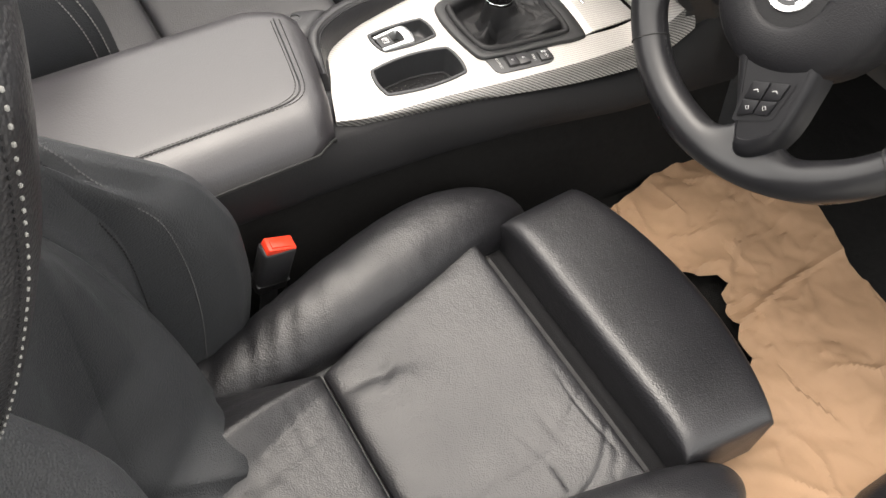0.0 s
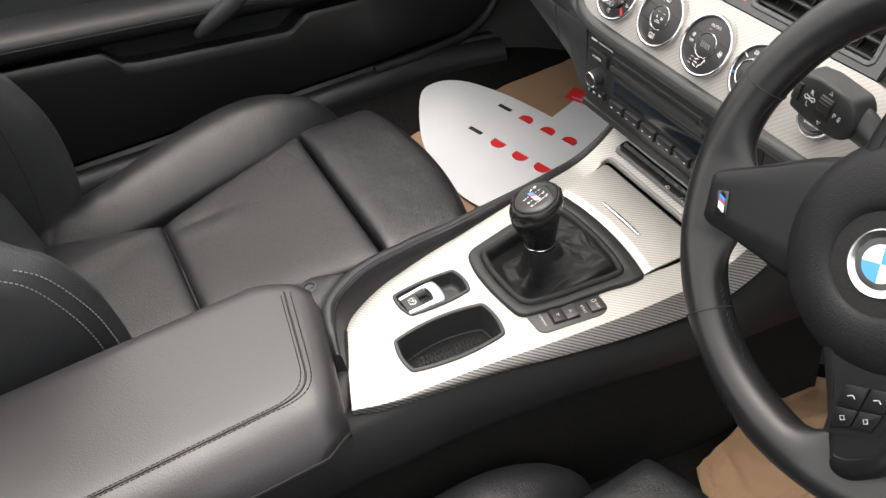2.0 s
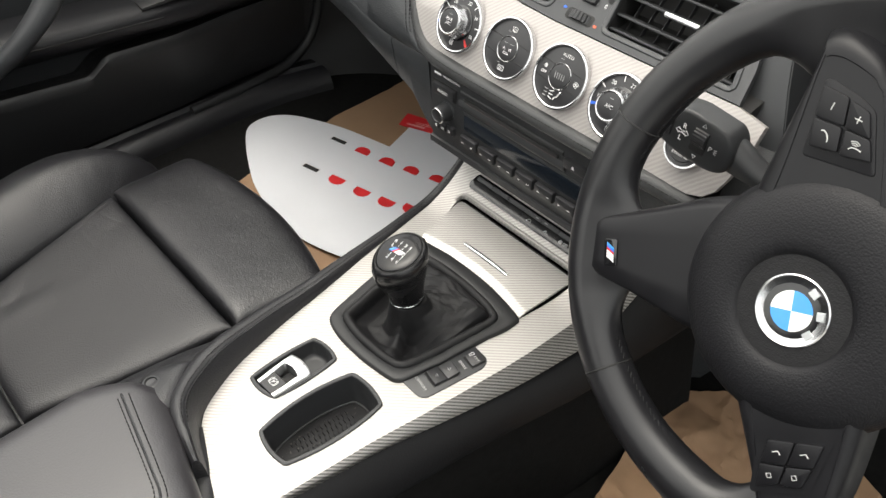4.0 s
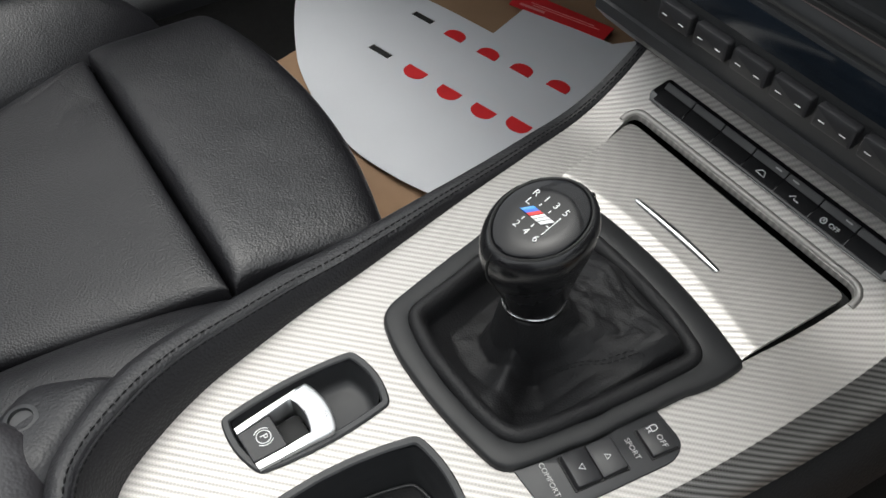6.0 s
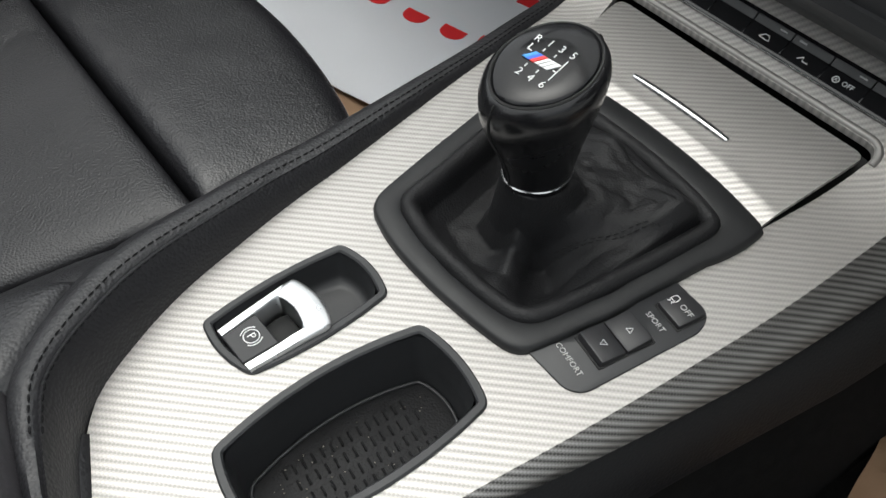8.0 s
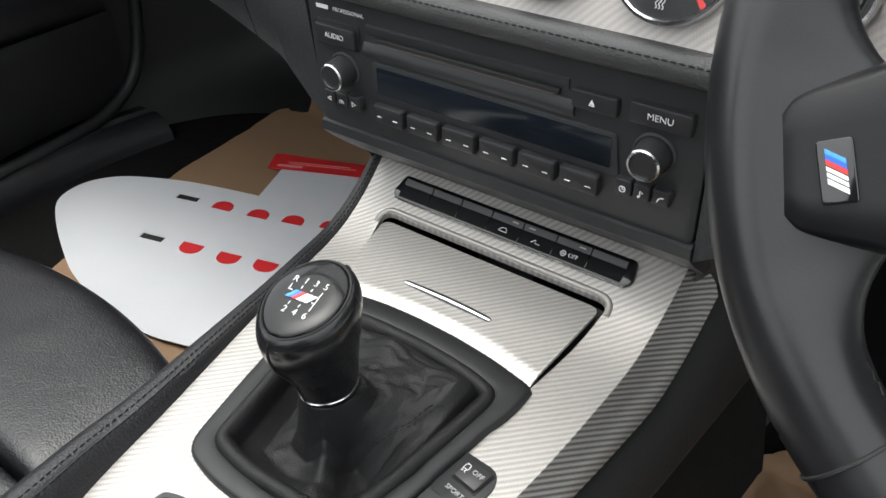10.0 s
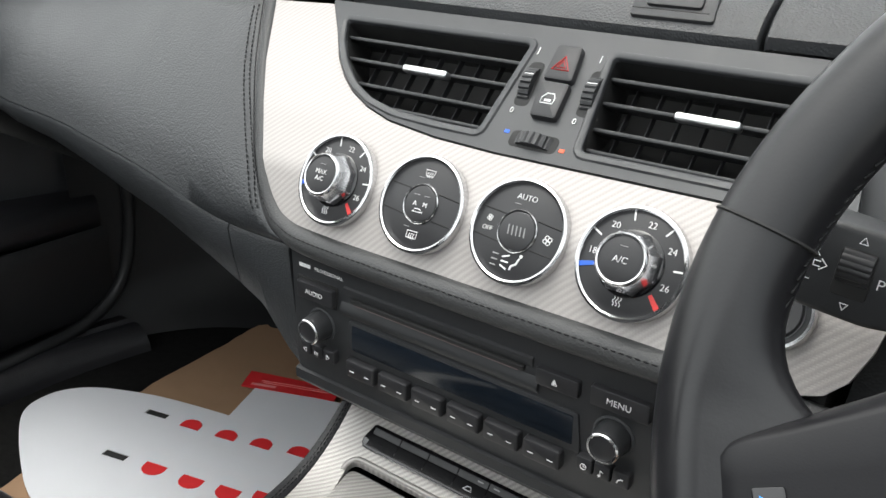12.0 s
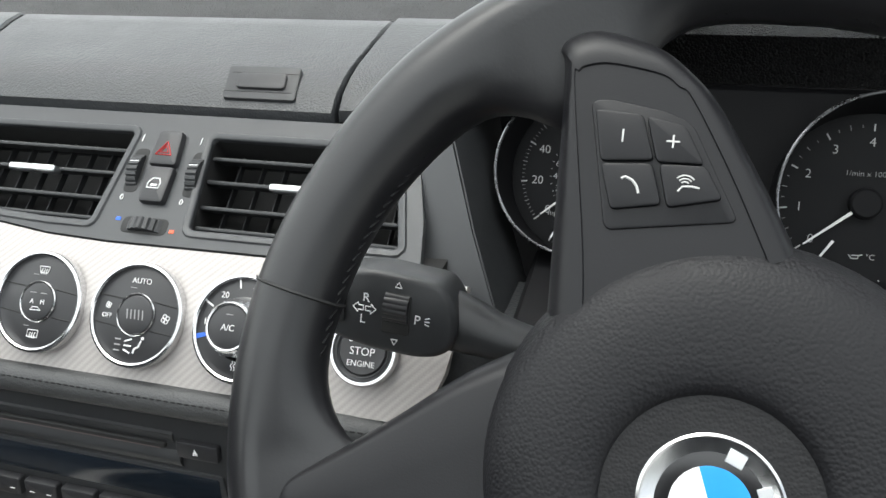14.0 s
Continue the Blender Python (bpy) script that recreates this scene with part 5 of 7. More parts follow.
for k, (w, o, f) in enumerate(((0.034, 0.0075, 0.22), (0.09, 0.0135, 0.55), (0.085, 0.0175, 0.5))):
    p = Vector(band[1]) + bx * f + Vector((-bx.y, bx.x)).normalized() * o
    part("print_line", bar(w, 0.0045 if k == 0 else 0.0012), surface("pink_print", (0.75, 0.30, 0.30), 0.5), card, m=T(p.x, p.y, 0.0683) @ RZ(ang), smooth=0)

# ---- storage tray ----
tray = thing("storage_tray", (0.043, -0.208, 0.24), "open black plastic storage tray with ribbed rubber mat", "tray")
part("tray_rim", rim(cup_out, 0.0042, TRIM_Z - 0.004, TRIM_Z + 0.0016, 0.0008), PLASTIC, tray, "dark rim")
CUPC, CUPB = [(0.019, -0.257), (0.064, -0.259), (0.070, -0.160), (0.022, -0.158)], [0.004, 0.006, 0.004, 0.007]
cup_in = lambda d: bulged(inset(CUPC, d), CUPB, 0.006)
wall_in = cup_in(0.0040)
at = lambda lp, z: [(p[0], p[1], z) for p in lp]
part("tray_well", loops3([at(wall_in, TRIM_Z + 0.0002), at(cup_in(0.0052), TRIM_Z - 0.012), at(cup_in(0.0062), TRIM_Z - 0.030), at(cup_in(0.0075), TRIM_Z - 0.0325), at(cup_in(0.0100), TRIM_Z - 0.033)], cap0=False), PLASTIC, tray, smooth=60)
mat_loop = cup_in(0.0066)
part("tray_mat", prism(mat_loop, TRIM_Z - 0.034, TRIM_Z - 0.0295, 0.0012), BOOT_LEATHER, tray, "ribbed black rubber mat")
part("mat_bead", tube([(p[0], p[1], TRIM_Z - 0.0290) for p in cup_in(0.0078)], 0.0009, 8, closed=True), PLASTIC, tray, "raised bead round the mat", smooth=80)
for r in range(4):
    for k in range(14):
        x, y = 0.0310 + 0.0076 * r + 0.0003 * k, -0.2360 + 0.0044 * k + 0.0022 * (r % 2)
        part("rib", rbox(0.0052, 0.0011, 0.0014, 0.0005, 1, T(x, y, TRIM_Z - 0.0292) @ RZ(-8)), BOOT_LEATHER, tray)
crumbs = bmesh.new()
rc = random.Random(4)
for _ in range(46):
    x, y = rc.uniform(0.028, 0.062), rc.uniform(-0.248, -0.17)
    rbox(rc.uniform(0.0003, 0.0009), 0.0004, 0.0003, 0.0001, 1, T(x, y, TRIM_Z - 0.0289) @ RZ(rc.uniform(0, 180)), crumbs)
tagged(part("crumbs", crumbs, surface("pale_crumbs", (0.35, 0.32, 0.27), 0.8), smooth=0), "pale crumbs and dust lying in the tray", "crumbs", kind="stuff")

# ---- parking brake switch ----
brake = thing("parking_brake_switch", (-0.018, -0.195, 0.26), "silver and black electric parking brake switch", "switch")
part("switch_frame", rim(brk_out, 0.0040, TRIM_Z - 0.004, TRIM_Z + 0.0016, 0.0008), PLASTIC, brake, "dark frame")
brk_in = lambda d: bulged(inset([(-0.036, -0.232), (0.0, -0.228), (0.001, -0.160), (-0.036, -0.161)], d), [0.0035, 0.003, 0.004, 0.003], 0.004)
part("switch_well", loops3([at(brk_in(0.0038), TRIM_Z), at(brk_in(0.0050), TRIM_Z - 0.012), at(brk_in(0.0070), TRIM_Z - 0.0155), at(brk_in(0.0100), TRIM_Z - 0.016)], cap0=False), PLASTIC, brake, smooth=60)
zt = lambda p: TRIM_Z + 0.0030 + 0.0022 * max(0.0, (p[1] + 0.2288) / 0.04)
bow_out = spline([(-0.0270, -0.2288), (-0.0282, -0.2150), (-0.0292, -0.2000), (-0.0296, -0.1925), (-0.0285, -0.1893), (-0.0215, -0.1870), (-0.0140, -0.1862), (-0.0065, -0.1870), (0.0000, -0.1893), (0.0010, -0.1925), (0.0005, -0.2000), (-0.0002, -0.2150), (-0.0010, -0.2275)], 60)
bow_in = spline([(-0.0225, -0.2286), (-0.0240, -0.2150), (-0.0248, -0.2060), (-0.0250, -0.2010), (-0.0240, -0.1992), (-0.0200, -0.1980), (-0.0148, -0.1974), (-0.0098, -0.1980), (-0.0058, -0.1992), (-0.0048, -0.2010), (-0.0049, -0.2060), (-0.0050, -0.2150), (-0.0055, -0.2280)], 60)
ribs = []
for o, q in zip(bow_out, bow_in):
    f = lambda k, z: (o[0] + (q[0] - o[0]) * k, o[1] + (q[1] - o[1]) * k, z)
    h = zt(o)
    ribs.append([f(0, TRIM_Z - 0.010), f(0, h - 0.0008), f(0.12, h), f(0.88, h), f(1, h - 0.0008), f(1, TRIM_Z - 0.010)])
part("switch_bow", loops3(ribs), SATIN, brake, "satin silver bow", smooth=50)
cap_loop = rounded([(-0.0225, -0.2290), (-0.0058, -0.2284), (-0.0054, -0.2115), (-0.0240, -0.2120)], 0.0008, 2)
part("switch_cap", loops3([[(p[0], p[1], z) for p in lp] for lp, z in ((cap_loop, TRIM_Z - 0.010), (cap_loop, TRIM_Z + 0.0028), (inset(cap_loop, 0.0004), TRIM_Z + 0.0032))]), BUTTON, brake, "black button cap")
part("switch_hollow", rbox(0.0166, 0.0135, 0.004, 0.001, 2, T(-0.0150, -0.2050, TRIM_Z - 0.0095)), HOLLOW, brake)
letters("brake_mark", "P", 0.0052, T(-0.0150, -0.2190, TRIM_Z + 0.0034), WHITE, brake)
for r, span in ((0.0034, (0, 360)), (0.0046, (-50, 50)), (0.0046, (130, 230))):
    a0, a1 = span
    pts = [(-0.0150 + r * math.cos(radians(a0 + (a1 - a0) * i / 24)), -0.2190 + r * math.sin(radians(a0 + (a1 - a0) * i / 24)), TRIM_Z + 0.0034) for i in range(25)]
    part("brake_mark", tube(pts[:-1] if a1 - a0 == 360 else pts, 0.00028, 5, closed=a1 - a0 == 360), WHITE, brake, smooth=0)

# ---- drive mode switches ----
mode = thing("mode_switch_panel", (0.08, -0.095, TRIM_Z), "dark switch panel with rocker and traction buttons", "switch panel")
part("switch_plate", prism(rounded([(0.0575, -0.1315), (0.0835, -0.1315), (0.0895, -0.1265), (0.0985, -0.066), (0.0940, -0.0565), (0.0735, -0.0550)], [0.001, 0.006, 0.006, 0.006, 0.006, 0.001]), TRIM_Z - 0.002, TRIM_Z + 0.0012, 0.0006), PLASTIC, mode, "dark plate")
MF = lambda x, y, up=0.0: T(x, y, TRIM_Z + 0.0012 + up) @ RZ(-10)
part("rocker_gap", rbox(0.0185, 0.0290, 0.0012, 0.0004, 1, MF(0.0790, -0.0990, -0.0002)), HOLLOW, mode)
for dy, sg, tip in ((-0.0068, 1, -1), (0.0068, -1, 1)):
    part("rocker", rbox(0.0172, 0.0132, 0.0050, 0.0012, 2, MF(0.0790, -0.0990) @ T(0, dy, 0.0008) @ Matrix.Rotation(radians(sg * -7), 4, "X")), BUTTON, mode, "black rocker key")
    tri = [(-0.0015, -0.0010 * tip, 0), (0.0015, -0.0010 * tip, 0), (0, 0.0016 * tip, 0)]
    part("arrow_mark", tube(tri, 0.00025, 5, closed=True), WHITE, mode, m=MF(0.0790, -0.0990) @ T(0.0005, dy, 0.0035), smooth=0)
letters("lettering", "COMFORT", 0.0037, MF(0.0740, -0.1208, 0.0002), PRINT, mode)
letters("lettering", "SPORT", 0.0038, MF(0.0832, -0.0788, 0.0002), PRINT, mode)
part("key_gap", rbox(0.0165, 0.0158, 0.0012, 0.0004, 1, MF(0.0860, -0.0662, -0.0002)), HOLLOW, mode)
part("traction_key", rbox(0.0150, 0.0142, 0.0046, 0.0012, 2, MF(0.0860, -0.0662, 0.0005)), BUTTON, mode, "black traction key")
letters("lettering", "OFF", 0.0040, MF(0.0885, -0.0660, 0.0030), PRINT, mode)
for pts in ([(-0.0015, 0.001), (-0.0010, 0.0026), (0.0010, 0.0026), (0.0015, 0.001), (0.0015, -0.0006), (-0.0015, -0.0006)], [(-0.0014, -0.0012), (-0.0004, -0.0019), (-0.0014, -0.0026)], [(0.0012, -0.0012), (0.0004, -0.0019), (0.0014, -0.0026)]):
    part("car_mark", tube([(p[0], p[1], 0) for p in pts], 0.00024, 5, closed=len(pts) > 4), WHITE, mode, m=MF(0.0812, -0.0655, 0.0030), smooth=0)

# ---- ashtray lid and switch strip ----
lid = thing("console_lid", (0, 0.04, TRIM_Z - 0.004), "closed silver woven-look console lid with chrome grip", "lid")
lid_loop = [(x, rear_arc(x, 0.0012, 0.0770)) for x in np.linspace(-0.0740, 0.0765, 15)] + rounded([(0.0765, 0.0016), (0.0816, 0.0730), (-0.0866, 0.0730), (-0.0740, 0.0016)], [0.001, 0.007, 0.007, 0.001])[6:18]


def lid_z(x, y):
    """A bright lip falls away along the curved rear edge; before it the lid is a shallow dish rising to the radio."""
    e = y - rear_arc(x, 0.0012, 0.0770) - 0.0085
    if e < 0:
        return TRIM_Z + 0.0034 + 0.34 * e
    return TRIM_Z + 0.0034 + (trim_z(0.0738) - TRIM_Z - 0.0056) * min(1.0, e / 0.056)


part("lid_panel", sheet([lid_loop], lambda a, b: Vector((a, b, lid_z(a, b))), (0, 0, -0.0022), [0.003 + 0.0015 * i for i in range(48)], [-0.07 + 0.01 * i for i in range(15)]), WEAVE, lid, "silver woven-look lid", smooth=24)
part("lid_gap", sheet([inset(lid_gap, -0.002)], lambda a, b: Vector((a, b, trim_z(b) - 0.012)), (0, 0, -0.003), cuts), HOLLOW, lid)
part("lid_edge", tube([(p[0], p[1], trim_z(p[1]) - 0.0004) for p in inset(lid_gap, -0.0022)[15:27]], 0.0021, 10), WEAVE, lid, "bright rounded edge", smooth=80)
grip = [(-0.034, 0.0300, 0.0012, 0.0007), (-0.032, 0.0301, 0.0019, 0.0012), (-0.016, 0.0306, 0.0024, 0.0017), (0.0, 0.0308, 0.0026, 0.0019), (0.016, 0.0306, 0.0024, 0.0017), (0.029, 0.0301, 0.0019, 0.0012), (0.031, 0.0300, 0.0012, 0.0007)]
part("grip", sausage([(x, y, lid_z(x, y) + 0.0008, w, h) for x, y, w, h in grip], 24, 12), CHROME, lid, "slim chrome grip")
strip = thing("switch_strip", (0, 0.101, 0.30), "gloss black strip of seven switches with chrome edge", "switch strip")
SF = on_trim(0, 0.0958, 0.0010)
st_loop = rounded([(-0.0880, -0.0095), (0.0880, -0.0095), (0.0925, -0.005), (0.0900, 0.0092), (-0.0880, 0.0092), (-0.0915, -0.005)], 0.003)
part("strip_frame", prism(st_loop, -0.006, 0.0024, 0.0012), GLOSS, strip, m=SF)
part("chrome_edge", tube([(x, -0.0093 + 0.0003 * (abs(x) / 0.0880) ** 6, 0.0016) for x in np.linspace(-0.0880, 0.0880, 20)], 0.0006), CHROME, strip, "thin chrome edge", m=SF)
for k in range(7):
    x = -0.0735 + 0.0245 * k
    part("key", rbox(0.0242, 0.0088, 0.0014, 0.0003, 1, SF @ T(x, -0.0034, 0.0021)), GLOSS, strip, "gloss black key")
    part("key_band", rbox(0.0240, 0.0050, 0.0016, 0.0004, 1, SF @ T(x, 0.0040, 0.0024) @ Matrix.Rotation(radians(14), 4, "X")), PLASTIC, strip, "dull key edge")
    if k in (3, 4, 5):
        part("lamp_mark", bar(0.0045, 0.0009), DIM, strip, m=SF @ T(x + (0.006 if k != 4 else -0.006), 0.0040, 0.0036) @ Matrix.Rotation(radians(14), 4, "X"), smooth=0)
hood_mark = [(-0.0034, -0.0010), (-0.0010, 0.0015), (0.0016, 0.0015), (0.0030, -0.0012), (0.0005, -0.0012), (-0.0034, -0.0010)]
part("roof_mark", tube([(a, b, 0) for a, b in hood_mark], 0.00028, 5), WHITE, strip, m=SF @ T(0.0, -0.0034, 0.0030), smooth=0)
part("roof_mark", tube([(a, b, 0) for a, b in [(-0.0032, -0.0010), (-0.0005, 0.0014), (0.0, -0.0010), (0.0032, -0.0010)]], 0.00028, 5), WHITE, strip, m=SF @ T(0.0245, -0.0034, 0.0030), smooth=0)
part("stop_mark", tube([(0.0017 * math.cos(a), 0.0017 * math.sin(a), 0) for a in [2 * math.pi * i / 16 for i in range(16)]], 0.00028, 5, closed=True), WHITE, strip, m=SF @ T(0.0445, -0.0034, 0.0030), smooth=0)
letters("lettering", "A", 0.0028, SF @ T(0.0445, -0.0034, 0.0030), WHITE, strip)
letters("lettering", "OFF", 0.0038, SF @ T(0.0515, -0.0034, 0.0030), WHITE, strip)

# ---- gear lever ----
gear = thing("gear_lever", (0, -0.07, TRIM_Z), "black leather gear lever with creased gaiter", "gear lever")
COLLAR = [(-0.040, -0.1275), (-0.012, -0.1335), (0.030, -0.1325), (0.053, -0.1270), (0.0585, -0.105), (0.0655, -0.055), (0.0690, -0.015), (0.045, -0.0085), (0.010, -0.0055), (-0.030, -0.0065), (-0.0640, -0.013), (-0.0530, -0.060), (-0.0445, -0.100)]
collar_out = rounded(COLLAR, [0.011, 0.012, 0.012, 0.011, 0.012, 0.02, 0.011, 0.012, 0.014, 0.014, 0.011, 0.02, 0.014], 6)


def polar(loop, n=160, c=(0.0, -0.066)):
    """An outline sampled at even angles round a middle point."""
    d = sorted((math.atan2(p[1] - c[1], p[0] - c[0]), math.hypot(p[0] - c[0], p[1] - c[1])) for p in loop)
    ang = [d[-1][0] - 2 * math.pi] + [q[0] for q in d] + [d[0][0] + 2 * math.pi]
    rad = [d[-1][1]] + [q[1] for q in d] + [d[0][1]]
    out = []
    for i in range(n):
        a = -math.pi + 2 * math.pi * i / n
        r = float(np.interp(a, ang, rad))
        out.append((c[0] + r * math.cos(a), c[1] + r * math.sin(a)))
    return out


f_out, f_in = polar(boot_out), polar(collar_out)
f_mix = lambda t, z: [(a[0] + (b[0] - a[0]) * t, a[1] + (b[1] - a[1]) * t, TRIM_Z + z) for a, b in zip(f_out, f_in)]
part("gaiter_frame", loops3([f_mix(0, -0.004), f_mix(0, 0.0022), f_mix(0.06, 0.0040), f_mix(0.18, 0.0048), f_mix(0.85, 0.0052), f_mix(1.0, 0.0046), f_mix(1.06, 0.0), f_mix(1.06, -0.004)], closed=True), DARK_PLASTIC, gear, "matt black frame", smooth=50)
at_z = lambda d, z: [(p[0], p[1], TRIM_Z + z) for p in inset(collar_out, d)]
part("gaiter_collar", loops3([at_z(-0.0004, 0.000), at_z(0.0004, 0.0052), at_z(0.0020, 0.0072), at_z(0.0042, 0.0080), at_z(0.0066, 0.0074), at_z(0.0086, 0.0052), at_z(0.0098, 0.0010), at_z(0.0102, -0.008)], cap0=False, cap1=False), BOOT_LEATHER, gear, "rounded leather collar round the gaiter", smooth=70)
NECK, TOP = Vector((0.0015, -0.0765, 0.3075)), Vector((0.0085, -0.0835, 0.3745))
base_loop = inset(collar_out, 0.0092)
bump_at = lambda a, c, w: math.exp(-(((a - c + 180) % 360 - 180) / w) ** 2)
rings = []
for k in range(48):
    t = k / 47
    ring = []
    for p in base_loop:
        d = Vector((p[0] - NECK.x, p[1] - NECK.y))
        a = math.degrees(math.atan2(d.y, d.x))
        r0 = d.length
        front = max(0.0, math.cos(radians(a - 66))) ** 0.9
        # behind the lever it hangs slack and low; before it, it is bunched up
        slack_s, slack_z = (float(np.interp(t, [0, 0.10, 0.30, 0.46, 0.62, 1], v)) for v in ([1, 0.94, 0.62, 0.26, 0.13, 0], [0.001, -0.006, -0.014, -0.014, -0.004, 0.0245]))
        full_s, full_z = (float(np.interp(t, [0, 0.10, 0.26, 0.50, 0.76, 1], v)) for v in ([1, 0.95, 0.80, 0.50, 0.16, 0], [0.003, 0.0105, 0.0145, 0.0115, 0.0140, 0.0245]))
        sft = slack_s * (1 - front) + full_s * front
        z = slack_z * (1 - front) + full_z * front
        mid = math.sin(math.pi * t)
        # a taut fold straight down towards the driver, two bunched ridges and the hollow between them
        z += 0.013 * mid * bump_at(a, -60, 13) - 0.003 * mid * bump_at(a, -28, 12)
        edge_ = math.exp(-((t - 0.24) / 0.17) ** 2)
        z += edge_ * (0.0045 * bump_at(a, 92, 9) + 0.0060 * bump_at(a, 42, 10) - 0.0045 * bump_at(a, 70, 13) - 0.003 * bump_at(a, 24, 9))
        q = Vector((d.x, d.y, 0)) / r0
        f1 = noise.noise(Vector((q.x * 2.2 + 3, q.y * 2.2, t * 3.0)))
        f2 = abs(noise.noise(Vector((q.x * 5 + 1, q.y * 5 + 5, t * 7))))
        z += mid * (0.0026 * f1 - 0.0022 * max(0.0, 0.25 - f2) / 0.25 * (0.3 + 0.7 * front))
        # creases wrung round the neck
        z += 0.0022 * math.sin(9 * t * math.pi + 2.2 * math.sin(radians(a))) * max(0.0, t - 0.55) * front * 2
        r = 0.0158 + (r0 - 0.0158) * sft
        ring.append((NECK.x + q.x * r, NECK.y + q.y * r, TRIM_Z + z))
    rings.append(ring)
part("gaiter", loops3(rings, cap0=False), BOOT_LEATHER, gear, "soft creased black gaiter", smooth=80)


def gaiter_at(a, t):
    """A place just over the gaiter at angle a, t of the way from the frame to the neck."""
    ring = rings[int(round(t * 47))]
    p = min(ring, key=lambda c: abs((math.degrees(math.atan2(c[1] - NECK.y, c[0] - NECK.x)) - a + 180) % 360 - 180))
    return (p[0], p[1], p[2] + 0.0005)


for off in (0.0, 0.05):
    part("gaiter_seam", dashes([tuple(p) for p in spline([gaiter_at(34, 0.16 + off), gaiter_at(30, 0.24 + off), gaiter_at(22, 0.34 + off), gaiter_at(8, 0.44 + off), gaiter_at(-10, 0.50 + off)], 40)], 0.0024, 0.0012, 0.0004), STITCH, gear, smooth=0)
ax = (TOP - NECK).normalized()
LEAN = 0.23


def knob_ring(s, a, b, shift=0.0):
    """A ring of the knob at distance s above its neck: half width a, half length b."""
    c = NECK + ax * s
    k = LEAN * min(1.0, max(0.3, s / 0.05))
    out = []
    for i in range(40):
        t = 2 * math.pi * i / 40
        x, y = 0.95 * a * math.cos(t), 0.96 * b * math.sin(t)
        if y < 0:
            x *= 1 - 0.14 * (y / b) ** 2
        out.append((c.x + x, c.y + y + shift, c.z + k * (y + shift)))
    return out


KN = [(-0.006, 0.0164, 0.0168, 0), (0.002, 0.0167, 0.0172, 0), (0.010, 0.0174, 0.0184, 0), (0.020, 0.0189, 0.0205, -0.0006), (0.030, 0.0206, 0.0230, -0.0014), (0.040, 0.0226, 0.0256, -0.0022), (0.048, 0.0242, 0.0274, -0.0028), (0.055, 0.0252, 0.0285, -0.0030), (0.0605, 0.0253, 0.0287, -0.0030), (0.0652, 0.0243, 0.0277, -0.0030), (0.0682, 0.0226, 0.0260, -0.0030), (0.0692, 0.0204, 0.0238, -0.0030)]
part("knob", loops3([knob_ring(*k) for k in KN]), KNOB_LEATHER, gear, "worn black leather knob", smooth=60)
part("knob_cap", loops3([knob_ring(s_, a_, b_, -0.003) for s_, a_, b_ in ((0.0680, 0.0204, 0.0237), (0.0698, 0.0201, 0.0234), (0.0706, 0.0188, 0.0220), (0.0709, 0.0110, 0.0130), (0.0711, 0.004, 0.005))]), CAP_GLOSS, gear, "gloss black cap with shift pattern", smooth=60)
part("cap_groove", tube(knob_ring(0.0692, 0.0208, 0.0242, -0.003), 0.0006, 5, closed=True), HOLLOW, gear)
for k_ in (30, 9):
    pts = [Vector(knob_ring(s_, w * 1.004, l * 1.004, sh)[k_]) for s_, w, l, sh in KN[1:11]]
    part("knob_seam", tube([tuple(p) for p in spline(pts, 30)], 0.0005, 5), HOLLOW, gear)
part("neck_ring", loops3([knob_ring(0.0008, 0.0168, 0.0173), knob_ring(0.0013, 0.0173, 0.0178), knob_ring(0.0018, 0.0168, 0.0173)]), CHROME, gear, "thin chrome ring")
cap_c = NECK + ax * 0.0709 + Vector((0, -0.003, -0.003 * LEAN))
KF = Matrix.Translation(cap_c) @ Matrix.Rotation(math.atan(LEAN), 4, "X") @ T(-0.0003, -0.0010) @ RZ(6)
for ch, x, y in (("R", -0.0098, 0.0082), ("1", -0.0040, 0.0088), ("3", 0.0016, 0.0090), ("5", 0.0072, 0.0090), ("2", -0.0046, -0.0086), ("4", 0.0012, -0.0086), ("6", 0.0070, -0.0086)):
    letters("shift_mark", ch, 0.0050, KF @ T(x, y, 0.0003), WHITE, gear)
for x0, y0, x1, y1 in ((-0.0098, 0.0050, -0.0098, 0.0020), (-0.0098, 0.0020, -0.0078, 0.0020), (-0.0040, 0.0056, -0.0040, 0.0044), (0.0016, 0.0056, 0.0016, 0.0044), (0.0074, 0.0056, 0.0074, -0.0054), (0.0074, -0.0010, 0.0058, -0.0010), (-0.0046, -0.0040, -0.0046, -0.0054), (0.0012, -0.0040, 0.0012, -0.0054)):
    part("shift_line", rbox(abs(x1 - x0) + 0.0005, abs(y1 - y0) + 0.0005, 0.0003, 0.0001, 1, KF @ T((x0 + x1) / 2, (y0 + y1) / 2, 0.0003)), WHITE, gear, smooth=0)


def stripes(m, w, h, parent, lean=0.35):
    """A small badge of three slanted colours and bright slanted blocks."""
    edges = ((SKYBLUE, 0.0, 0.15), (BLUE, 0.15, 0.30), (RED, 0.30, 0.46), (WHITE, 0.50, 0.63), (WHITE, 0.67, 0.80), (WHITE, 0.84, 1.0))
    span, sl = w - 2 * h * lean, h * lean
    for mt, a, b in edges:
        x0, x1 = -span / 2 + span * a, -span / 2 + span * b
        part("badge_stripe", prism([(x0 - sl, -h / 2), (x1 - sl, -h / 2), (x1 + sl, h / 2), (x0 + sl, h / 2)], 0, 0.0005, 0.0001), mt, parent, m=m, smooth=0)


